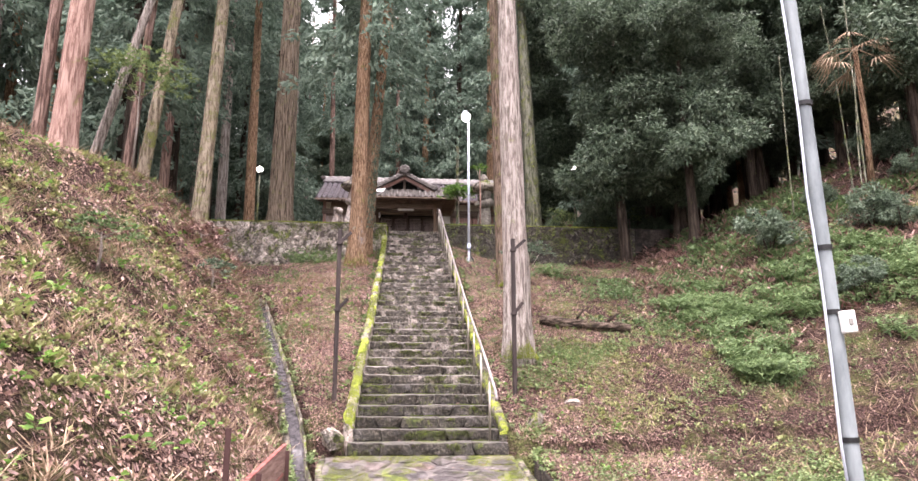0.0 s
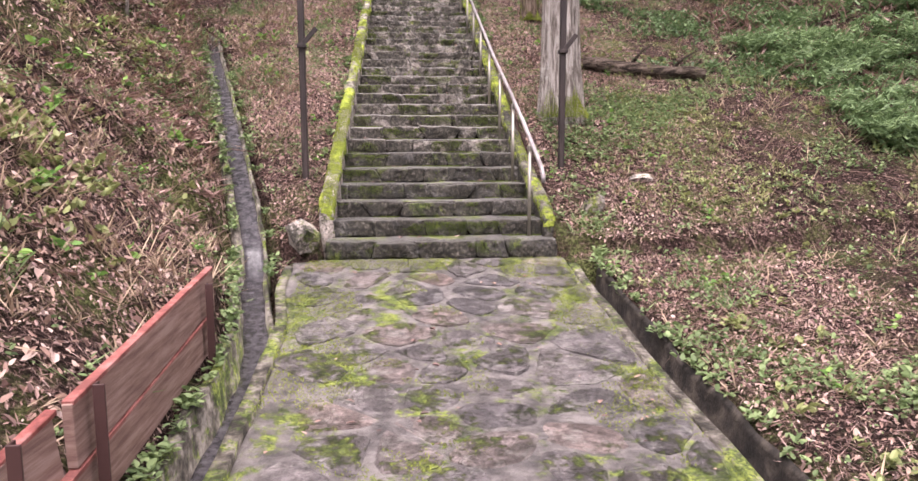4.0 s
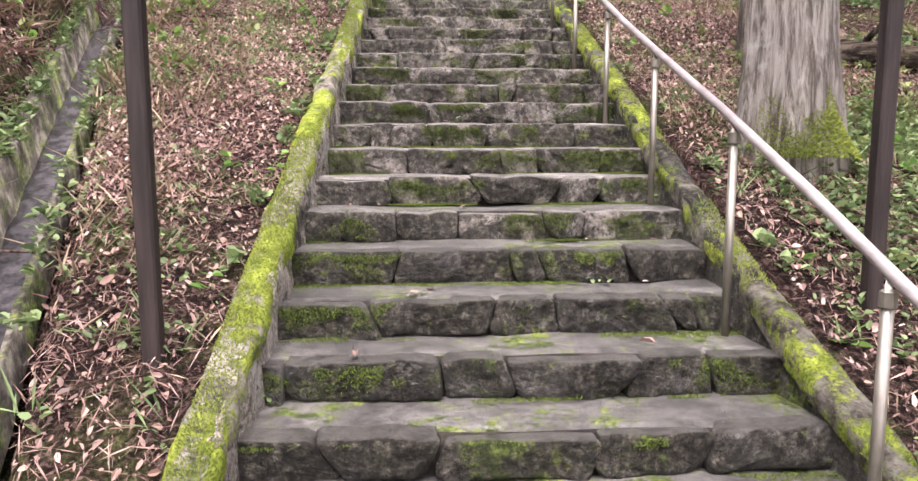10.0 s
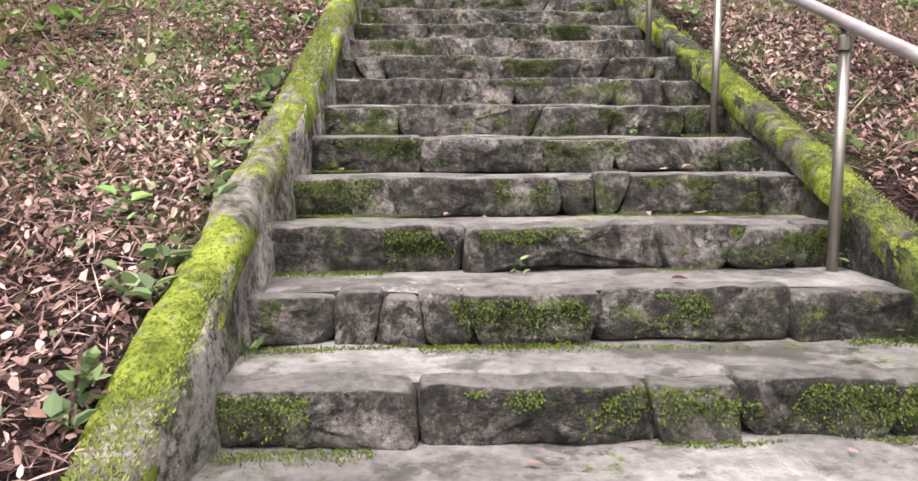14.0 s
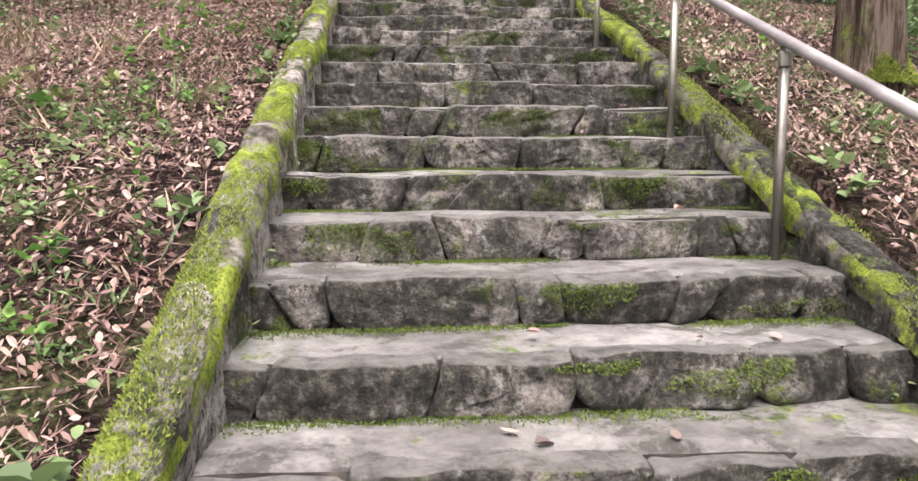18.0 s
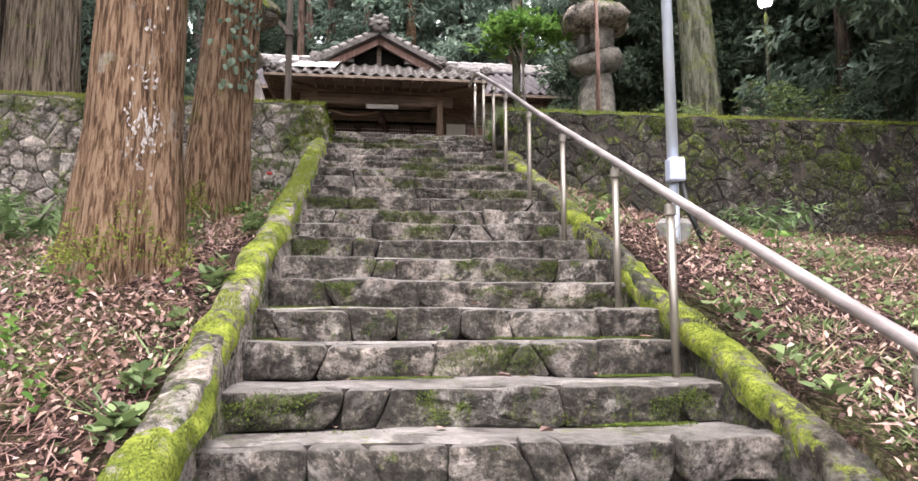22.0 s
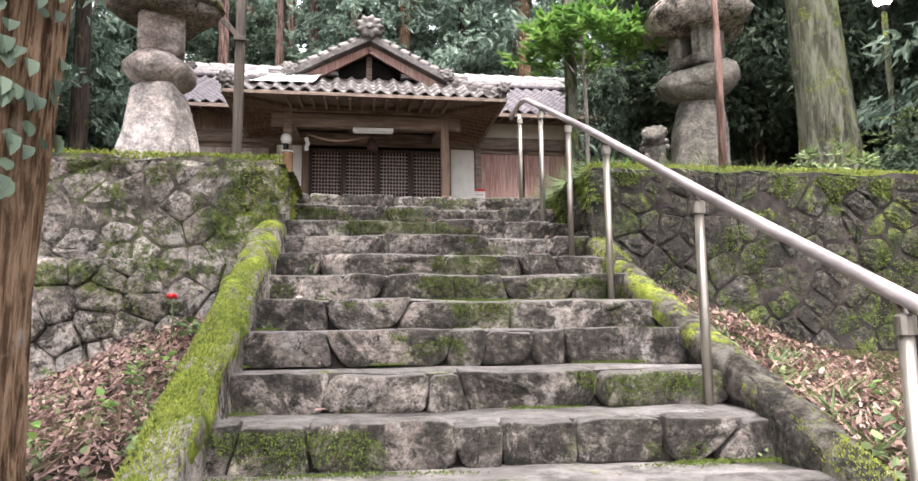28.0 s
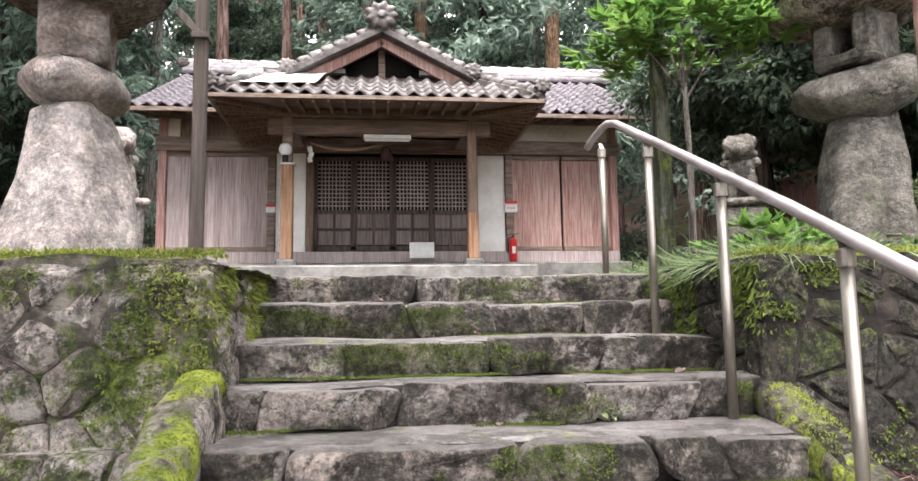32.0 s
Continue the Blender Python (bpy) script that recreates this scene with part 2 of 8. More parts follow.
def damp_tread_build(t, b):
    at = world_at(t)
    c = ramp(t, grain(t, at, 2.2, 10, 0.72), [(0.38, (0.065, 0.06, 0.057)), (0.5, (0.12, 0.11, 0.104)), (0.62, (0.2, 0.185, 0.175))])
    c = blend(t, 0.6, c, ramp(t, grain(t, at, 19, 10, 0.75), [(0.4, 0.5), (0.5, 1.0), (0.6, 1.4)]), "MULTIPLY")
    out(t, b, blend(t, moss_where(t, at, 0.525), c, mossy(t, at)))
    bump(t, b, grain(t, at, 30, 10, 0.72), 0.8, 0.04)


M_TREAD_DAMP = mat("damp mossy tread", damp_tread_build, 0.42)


def moss_cap(name, lo, clean=1.0):
    def build(t, b):
        at = world_at(t)
        c = ramp(t, grain(t, at, 8, 10, 0.75), [(0.38, (0.1, 0.128, 0.024)), (0.5, (0.26, 0.315, 0.048)), (0.6, (0.42, 0.475, 0.085))])
        c = blend(t, ramp(t, grain(t, at, 90, 5, 0.7), [(0.4, 0.75), (0.5, 0.0)]), c, (0.055, 0.075, 0.012))
        bare = ramp(t, grain(t, at, 11, 10, 0.74), [(0.4, tuple(v * clean for v in (0.07, 0.06, 0.05))), (0.5, tuple(v * clean for v in (0.21, 0.185, 0.155))), (0.6, tuple(v * clean for v in (0.38, 0.345, 0.3)))])
        out(t, b, blend(t, moss_where(t, at, lo), bare, c))
        bump(t, b, grain(t, at, 70, 8, 0.75), 1.0, 0.03)
    return mat(name, build, 1.0, 0, 0.1)


M_MOSS = moss_cap("bright kerb moss", 0.455)
M_MOSS_THIN = moss_cap("thin kerb moss", 0.494, 0.6)


def lush_build(t, b):
    at = world_at(t)
    c = ramp(t, grain(t, at, 9, 9, 0.75), [(0.4, (0.035, 0.045, 0.014)), (0.5, (0.13, 0.16, 0.03)), (0.6, (0.32, 0.355, 0.065))])
    bare = ramp(t, grain(t, at, 9, 9, 0.7), [(0.4, (0.035, 0.03, 0.024)), (0.6, (0.22, 0.195, 0.165))])
    out(t, b, blend(t, moss_where(t, at, 0.48), bare, c))
    bump(t, b, grain(t, at, 60, 8, 0.75), 1.0, 0.04)


M_LUSH = mat("lush moss", lush_build, 1.0)


def mortar_build(t, b):
    at = world_at(t)
    c = ramp(t, grain(t, at, 6, 9, 0.72), [(0.4, (0.028, 0.024, 0.019)), (0.5, (0.1, 0.085, 0.07)), (0.6, (0.25, 0.22, 0.19))])
    out(t, b, blend(t, moss_where(t, at, 0.515), c, mossy(t, at)))
    bump(t, b, grain(t, at, 26, 9, 0.7), 0.9, 0.04)


def joint_build(t, b):
    at = world_at(t)
    c = ramp(t, grain(t, at, 5, 9, 0.72), [(0.4, (0.065, 0.057, 0.056)), (0.5, (0.125, 0.109, 0.105)), (0.6, (0.2, 0.177, 0.168))])
    out(t, b, blend(t, moss_where(t, at, 0.52), c, mossy(t, at)))
    bump(t, b, grain(t, at, 26, 9, 0.7), 0.9, 0.04)


M_JOINT = mat("paving joints", joint_build, 0.42)
M_MORTAR = mat("old mortar", mortar_build, 0.95)


def ground_build(t, b):
    at = world_at(t)
    litter = ramp(t, grain(t, at, 26, 11, 0.8, 0.8), [(0.41, (0.008, 0.005, 0.004)), (0.5, (0.035, 0.02, 0.017)), (0.56, (0.12, 0.07, 0.06)), (0.64, (0.32, 0.23, 0.205))])
    green = ramp(t, grain(t, at, 34, 9, 0.78), [(0.41, (0.014, 0.018, 0.007)), (0.5, (0.085, 0.11, 0.03)), (0.6, (0.27, 0.3, 0.11))])
    c = blend(t, ramp(t, grain(t, at, 1.1, 10, 0.77), [(0.48, 0.0), (0.62, 0.7)]), litter, green)
    out(t, b, c)
    bump(t, b, grain(t, at, 30, 10, 0.8, 0.6), 1.0, 0.08)


M_GROUND = mat("leaf litter", ground_build, 1.0, 0, 0.1)

M_STEEL = plain_noise("weathered steel", ((0.16, 0.14, 0.12), (0.3, 0.27, 0.235), (0.42, 0.38, 0.33)), 7, 0.42, 0.75, (0.08, 0.004, 60), (1, 1, 0.3), 0.15)
M_RAIL = plain_noise("mauve-grey rail paint", ((0.24, 0.205, 0.205), (0.36, 0.315, 0.315), (0.47, 0.425, 0.425)), 7, 0.4, 0.35, (0.08, 0.004, 60), (1, 0.3, 1), 0.0)
M_GALV = plain_noise("galvanised pole", ((0.42, 0.46, 0.54), (0.54, 0.58, 0.66), (0.64, 0.68, 0.75)), 6, 0.5, 0.35, (0.05, 0.004, 40), (1, 1, 0.2), 0.0)
M_DARKWOOD = plain_noise("dark painted post", ((0.012, 0.008, 0.008), (0.026, 0.018, 0.017), (0.05, 0.035, 0.032)), 9, 0.65, 0, (0.4, 0.01, 40), (3, 3, 0.25))
M_OLDWOOD = plain_noise("weathered wood", ((0.1, 0.066, 0.048), (0.2, 0.138, 0.1), (0.31, 0.225, 0.17)), 7, 0.8, 0, (0.4, 0.01, 40), (4, 4, 0.3))
M_POSTWOOD = plain_noise("grey-brown post wood", ((0.05, 0.04, 0.034), (0.1, 0.08, 0.068), (0.17, 0.14, 0.12)), 7, 0.8, 0, (0.4, 0.01, 40), (5, 5, 0.3))
M_BEAM = plain_noise("old beam wood", ((0.1, 0.073, 0.058), (0.21, 0.158, 0.127), (0.34, 0.265, 0.22)), 7, 0.8, 0, (0.4, 0.01, 40), (0.4, 4, 4))
M_GREYWOOD = plain_noise("silvered boards", ((0.22, 0.17, 0.16), (0.4, 0.325, 0.31), (0.56, 0.485, 0.47)), 6, 0.85, 0, (0.4, 0.01, 30), (8, 8, 0.35), 0.35)
M_REDWOOD = plain_noise("red-brown boards", ((0.22, 0.115, 0.095), (0.4, 0.235, 0.2), (0.56, 0.43, 0.39)), 6, 0.8, 0, (0.4, 0.01, 30), (8, 8, 0.35), 0.3)
M_DOORWOOD = plain_noise("dark door wood", ((0.045, 0.033, 0.029), (0.09, 0.068, 0.06), (0.15, 0.118, 0.106)), 7, 0.8, 0, (0.4, 0.01, 40), (5, 5, 0.3))
M_DOORPANEL = plain_noise("grey-red door panel", ((0.1, 0.077, 0.072), (0.18, 0.143, 0.135), (0.28, 0.232, 0.22)), 6, 0.85, 0, (0.4, 0.01, 30), (8, 8, 0.35), 0.35)
M_PALEPOST = plain_noise("pale orange column", ((0.2, 0.1, 0.055), (0.36, 0.2, 0.115), (0.47, 0.3, 0.19)), 6, 0.7, 0, (0.3, 0.01, 30), (5, 5, 0.3), 0.1)
M_PLASTER = plain_noise("white plaster", ((0.72, 0.7, 0.65), (0.83, 0.81, 0.77), (0.88, 0.87, 0.83)), 2.5, 0.85, 0, (0.15, 0.005, 50), (1, 1, 1), 0.0)
M_CREAM = plain_noise("aged cream plaster", ((0.52, 0.47, 0.37), (0.66, 0.61, 0.5), (0.72, 0.68, 0.58)), 2.5, 0.9, 0, (0.15, 0.005, 50), (1, 1, 1), 0.0)
M_TILE = plain_noise("grey clay tile", ((0.04, 0.034, 0.032), (0.105, 0.092, 0.087), (0.22, 0.2, 0.19)), 9, 0.5, 0, (0.3, 0.01, 40), (1, 1, 1), 0.45)
M_TILE_P = plain_noise("purple grey tile", ((0.045, 0.036, 0.043), (0.1, 0.084, 0.095), (0.2, 0.175, 0.19)), 9, 0.4, 0, (0.3, 0.01, 40), (1, 1, 1), 0.45)
M_CONC = plain_noise("damp concrete", ((0.11, 0.105, 0.095), (0.21, 0.2, 0.185), (0.31, 0.3, 0.28)), 4, 0.8, 0, (0.5, 0.02, 30), (1, 1, 1), 0.2)
M_SLEEVE = plain_noise("pale blue-grey sleeve", ((0.13, 0.15, 0.16), (0.2, 0.23, 0.24), (0.27, 0.3, 0.31)), 4, 0.8, 0, (0.1, 0.004, 40), (1, 1, 0.3), 0.0)


def bark(name, tones, moss=0.0, pale=None, scale=(9, 9, 0.8)):
    def build(t, b):
        at = coords(t, "Object", scale)
        c = ramp(t, grain(t, at, 1.9, 10, 0.72, 0.5), [(0.42, tones[0]), (0.49, tones[1]), (0.57, tones[2])])
        w = world_at(t)
        c = blend(t, ramp(t, grain(t, w, 0.9, 5, 0.6), [(0.4, 0.0), (0.75, 0.4)]), c, tones[3])
        if pale:
            c = blend(t, ramp(t, grain(t, w, 5.5, 5, 0.6), [(0.63, 0.0), (0.72, 0.7)]), c, pale)
        if moss:
            c = blend(t, ramp(t, grain(t, w, 3.0, 8, 0.75), [(0.62 - moss * 0.25, 0.0), (0.76 - moss * 0.25, 0.8)]), c, mossy(t, w))
        out(t, b, c)
        bump(t, b, grain(t, at, 2.2, 9, 0.72, 0.5), 1.0, 0.12)
    return mat(name, build, 0.95, 0, 0.1)


M_CEDAR = bark("cedar bark", ((0.06, 0.033, 0.02), (0.25, 0.148, 0.09), (0.47, 0.32, 0.215), (0.33, 0.22, 0.145)), 0.22, (0.5, 0.44, 0.39), (26, 26, 2.6))
M_ROTTEN = bark("rotting wood", ((0.02, 0.015, 0.012), (0.075, 0.055, 0.043), (0.17, 0.13, 0.105), (0.09, 0.07, 0.055)), 0.1, None, (1.2, 9, 9))
M_CEDAR_R = bark("red cedar bark", ((0.06, 0.036, 0.03), (0.17, 0.105, 0.085), (0.33, 0.225, 0.19), (0.22, 0.165, 0.145)), 0.05)
M_GREYBARK = bark("pale grey bark", ((0.13, 0.108, 0.094), (0.29, 0.25, 0.225), (0.47, 0.42, 0.385), (0.34, 0.28, 0.26)), 0.12, (0.55, 0.52, 0.48), (12, 12, 1.4))
M_DARKBARK = bark("dark bark", ((0.018, 0.014, 0.012), (0.05, 0.038, 0.03), (0.095, 0.075, 0.06), (0.06, 0.045, 0.038)), 0.1)
M_MOSSBARK = bark("mossy grey bark", ((0.05, 0.05, 0.038), (0.13, 0.13, 0.1), (0.24, 0.235, 0.19), (0.12, 0.14, 0.08)), 0.5, (0.4, 0.4, 0.36), (6, 6, 1.2))


M_MOSSCEDAR = bark("brown bark with moss", ((0.05, 0.033, 0.024), (0.15, 0.105, 0.078), (0.29, 0.215, 0.17), (0.19, 0.15, 0.115)), 0.38, None, (16, 16, 1.6))
M_SPOTBARK = bark("tan bark spotted with moss", ((0.1, 0.08, 0.06), (0.27, 0.22, 0.165), (0.42, 0.355, 0.275), (0.32, 0.25, 0.18)), 0.55, (0.5, 0.46, 0.4), (10, 10, 1.6))
M_PINKBARK = bark("pinkish cedar bark", ((0.16, 0.09, 0.075), (0.34, 0.205, 0.17), (0.5, 0.345, 0.295), (0.4, 0.26, 0.22)), 0.05, None, (10, 10, 1.0))
M_CEDAR_G = bark("grey-brown fluted bark", ((0.045, 0.035, 0.026), (0.17, 0.13, 0.1), (0.34, 0.275, 0.215), (0.24, 0.19, 0.145)), 0.25, None, (15, 15, 0.9))


def leaf_mat(name, tones, rough=0.55, through=0.3):
    def build(t, b):
        c = ramp(t, island(t), [(k / (len(tones) - 1), tone) for k, tone in enumerate(tones)])
        c = blend(t, 0.3, c, ramp(t, grain(t, world_at(t), 0.9, 4, 0.6), [(0.35, tones[0]), (0.65, tones[-1])]))
        out(t, b, c)
        b.inputs["Transmission Weight"].default_value = 0.0
        d, m = t.nodes.new("ShaderNodeBsdfTranslucent"), t.nodes.new("ShaderNodeMixShader")
        t.links.new(c, d.inputs[0])
        m.inputs[0].default_value = through
        t.links.new(b.outputs[0], m.inputs[1])
        t.links.new(d.outputs[0], m.inputs[2])
        t.links.new(m.outputs[0], t.nodes["Material Output"].inputs[0])
    return mat(name, build, rough)


M_CEDARLEAF = leaf_mat("cedar sprays", ((0.055, 0.09, 0.066), (0.15, 0.215, 0.165), (0.31, 0.4, 0.32)), 0.6, 0.48)
M_BROADLEAF = leaf_mat("evergreen leaves", ((0.022, 0.04, 0.024), (0.07, 0.108, 0.07), (0.2, 0.26, 0.18)), 0.45, 0.35)
M_FRESHLEAF = leaf_mat("fresh green leaves", ((0.05, 0.12, 0.028), (0.13, 0.26, 0.055), (0.28, 0.44, 0.11)), 0.45, 0.4)
M_WEED = leaf_mat("weed leaves", ((0.05, 0.08, 0.032), (0.14, 0.2, 0.08), (0.3, 0.38, 0.17)), 0.55, 0.35)
M_DEADLEAF = leaf_mat("fallen leaves", ((0.026, 0.012, 0.011), (0.15, 0.07, 0.058), (0.31, 0.18, 0.135), (0.25, 0.145, 0.138), (0.44, 0.29, 0.22), (0.56, 0.42, 0.375)), 0.6, 0.12)
M_REDLITTER = leaf_mat("cedar litter", ((0.028, 0.012, 0.011), (0.17, 0.082, 0.07), (0.29, 0.165, 0.14), (0.5, 0.35, 0.31)), 0.7, 0.1)
M_STRAW = leaf_mat("dry grass", ((0.1, 0.066, 0.045), (0.29, 0.2, 0.135), (0.52, 0.4, 0.29)), 0.8, 0.2)


def flat(name, c, rough=0.6, metal=0.0, glow=0.0):
    def build(t, b):
        out(t, b, ramp(t, grain(t, world_at(t), 12, 5, 0.6), [(0.3, tuple(v * 0.82 for v in c)), (0.7, c)]))
        if glow:
            b.inputs["Emission Color"].default_value = (*c, 1)
            b.inputs["Emission Strength"].default_value = glow
    return mat(name, build, rough, metal)


M_BULB = flat("lamp globe, lit", (1.0, 0.96, 0.86), 0.4, 0, 22.0)
M_GLOBE = flat("white glass globe", (0.75, 0.75, 0.74), 0.25)
M_BLACK = flat("black", (0.015, 0.015, 0.016), 0.5)
M_RED = flat("red enamel", (0.55, 0.02, 0.02), 0.35)
M_WHITE = flat("white paint", (0.78, 0.77, 0.74), 0.6)
M_BOX = flat("pale blue box", (0.5, 0.55, 0.68), 0.5)
M_RUST = flat("dark red angle iron", (0.05, 0.022, 0.02), 0.6)
M_SOIL = plain_noise("wet dark soil", ((0.008, 0.006, 0.005), (0.022, 0.017, 0.014), (0.06, 0.048, 0.038)), 7, 0.8, 0, (0.6, 0.03, 20), (1, 1, 1), 0.0)
M_TARP = plain_noise("white tarpaulin", ((0.6, 0.6, 0.58), (0.72, 0.72, 0.71), (0.8, 0.8, 0.79)), 5, 0.6, 0, (0.3, 0.02, 14), (1, 1, 1), 0.0)
# Near black: the shade inside the hall and gable, put into the colour.
M_DARK = flat("shade inside, painted black", (0.01, 0.009, 0.008), 0.9)
M_PLANK = plain_noise("reddish fence plank", ((0.11, 0.055, 0.045), (0.22, 0.13, 0.108), (0.33, 0.225, 0.195)), 6, 0.8, 0, (0.4, 0.01, 30), (1, 0.4, 6), 0.25)
M_REDPAINT = plain_noise("faded red paint", ((0.11, 0.03, 0.026), (0.24, 0.07, 0.06), (0.36, 0.18, 0.16)), 9, 0.7, 0, (0.3, 0.008, 40), (1, 1, 1), 0.2)
M_WATER = plain_noise("wet channel bed", ((0.025, 0.023, 0.025), (0.05, 0.045, 0.05), (0.09, 0.082, 0.088)), 14, 0.25, 0, (0.3, 0.01, 20), (1, 1, 1), 0.0)

# building helpers
def thing(name, label="", category="", group="", kind="", at=None):
    ob = new(name)
    if at is not None:
        ob.location = at
    return tagged(ob, label, category, group, kind)


def part(name, bm, material, parent=None, label="", smooth=False):
    me = bpy.data.meshes.new(name)
    bm.normal_update()
    bm.to_mesh(me)
    bm.free()
    return mesh_part(name, me, material, parent, label, smooth)


def mesh_part(name, me, material, parent=None, label="", smooth=False, m=None):
    if material and not me.materials:
        me.materials.append(material)
    if smooth:
        me.polygons.foreach_set("use_smooth", [True] * len(me.polygons))
    ob = new(name, me)
    if parent:
        ob.parent = parent
    if m is not None:
        ob.matrix_basis = m
    return tagged(ob, label)


def box(bm, c, s, m=None, bevel=0.0):
    r = bmesh.ops.create_cube(bm, size=1.0)
    vs = r["verts"]
    for v in vs:
        v.co = Vector((v.co.x * s[0], v.co.y * s[1], v.co.z * s[2]))
    if bevel:
        es = list({e for v in vs for e in v.link_edges})
        vs = [g for g in bmesh.ops.bevel(bm, geom=es, offset=bevel, segments=1, affect="EDGES", profile=0.5)["verts"]]
    tr = Matrix.Translation(c) @ (m if m is not None else Matrix.Identity(4))
    bmesh.ops.transform(bm, matrix=tr, verts=list(set(vs)))
    return bm


def beam(bm, a, b, w, h, bevel=0.004):
    a, b = Vector(a), Vector(b)
    d = b - a
    q = d.to_track_quat("X", "Z").to_matrix().to_4x4()
    return box(bm, (a + b) / 2, (d.length, w, h), q, bevel)


def tube(bm, pts, radii, sides=10, caps=True, shape=None):
    pts = [Vector(p) for p in pts]
    if not isinstance(radii, (list, tuple)):
        radii = [radii] * len(pts)
    rings, side = [], None
    for i, p in enumerate(pts):
        d = (pts[min(i + 1, len(pts) - 1)] - pts[max(i - 1, 0)]).normalized()
        if side is None:
            side = d.cross(Vector((0, 1, 0.01)))
            if side.length < 0.1:
                side = d.cross(Vector((1, 0, 0)))
        side = (side - d * side.dot(d)).normalized()
        up = d.cross(side)
        ring = []
        for k in range(sides):
            a = 2 * math.pi * k / sides
            r = radii[i] * (shape(a, i) if shape else 1.0)
            ring.append(bm.verts.new(p + side * (math.cos(a) * r) + up * (math.sin(a) * r)))
        rings.append(ring)
    for r0, r1 in zip(rings, rings[1:]):
        for k in range(sides):
            bm.faces.new((r0[k], r0[(k + 1) % sides], r1[(k + 1) % sides], r1[k]))
    if caps:
        bm.faces.new(list(reversed(rings[0])))
        bm.faces.new(rings[-1])
    return bm


def rough_up(bm, amount, size, seed=0.0):
    for v in bm.verts:
        n = noise.noise_vector(v.co / size + Vector((seed, seed * 1.7, -seed)))
        v.co += n * amount
    return bm


def smoothstep(a, b, v):
    v = min(1.0, max(0.0, (v - a) / (b - a)))
    return v * v * (3 - 2 * v)


# plan of the stairs: 40 steps, their risers at riser(n), treads at height tread(n)
STEPS = 40


def tread(n):
    return 0.157 * n + 0.1 * math.sin(math.pi * min(max(n, 0), 40) / 36)


def riser(n):
    return 0.346 * (n - 1) + 0.02 + 0.12 * math.sin(math.pi * min(max(n - 1, 0), 40) / 40)


def nosing(y):
    """Height of the line along the step edges."""
    if y < 0:
        return 0.14 * y if y > -2.5 else (-0.35 + 0.09 * (y + 2.5) if y > -6 else -0.665 + 0.07 * (y + 6))
    n = 1 + y / 0.352
    return min(tread(n), 6.28)


def slope(y):
    return (nosing(y + 0.05) - nosing(y - 0.05)) / 0.1


def left_x(y):
    return -1.1 + 0.18 * smoothstep(-1.5, 7.5, y) + 0.06 * smoothstep(6, 11, y)


def right_x(y):
    return 1.03 - 0.06 * smoothstep(0.2, 2.0, y) + 0.03 * smoothstep(9, 13, y)


WALL_Y, WALL_TOP = 12.5, 6.24


def gutter_x(y):
    if y < 0:
        return -1.39 - 0.4 * smoothstep(-2.4, 0.2, y)
    if y < 6:
        return -1.79 - 1.7 * y / 5.9
    return -3.51 - 0.55 * (y - 6)


def channel_z(y):
    x = gutter_x(y)
    return nosing(y) - 0.1 * min(-x - 1.2, 3.2) * smoothstep(1, 9, y) + 0.1 * smoothstep(0.1, 0.9, y)


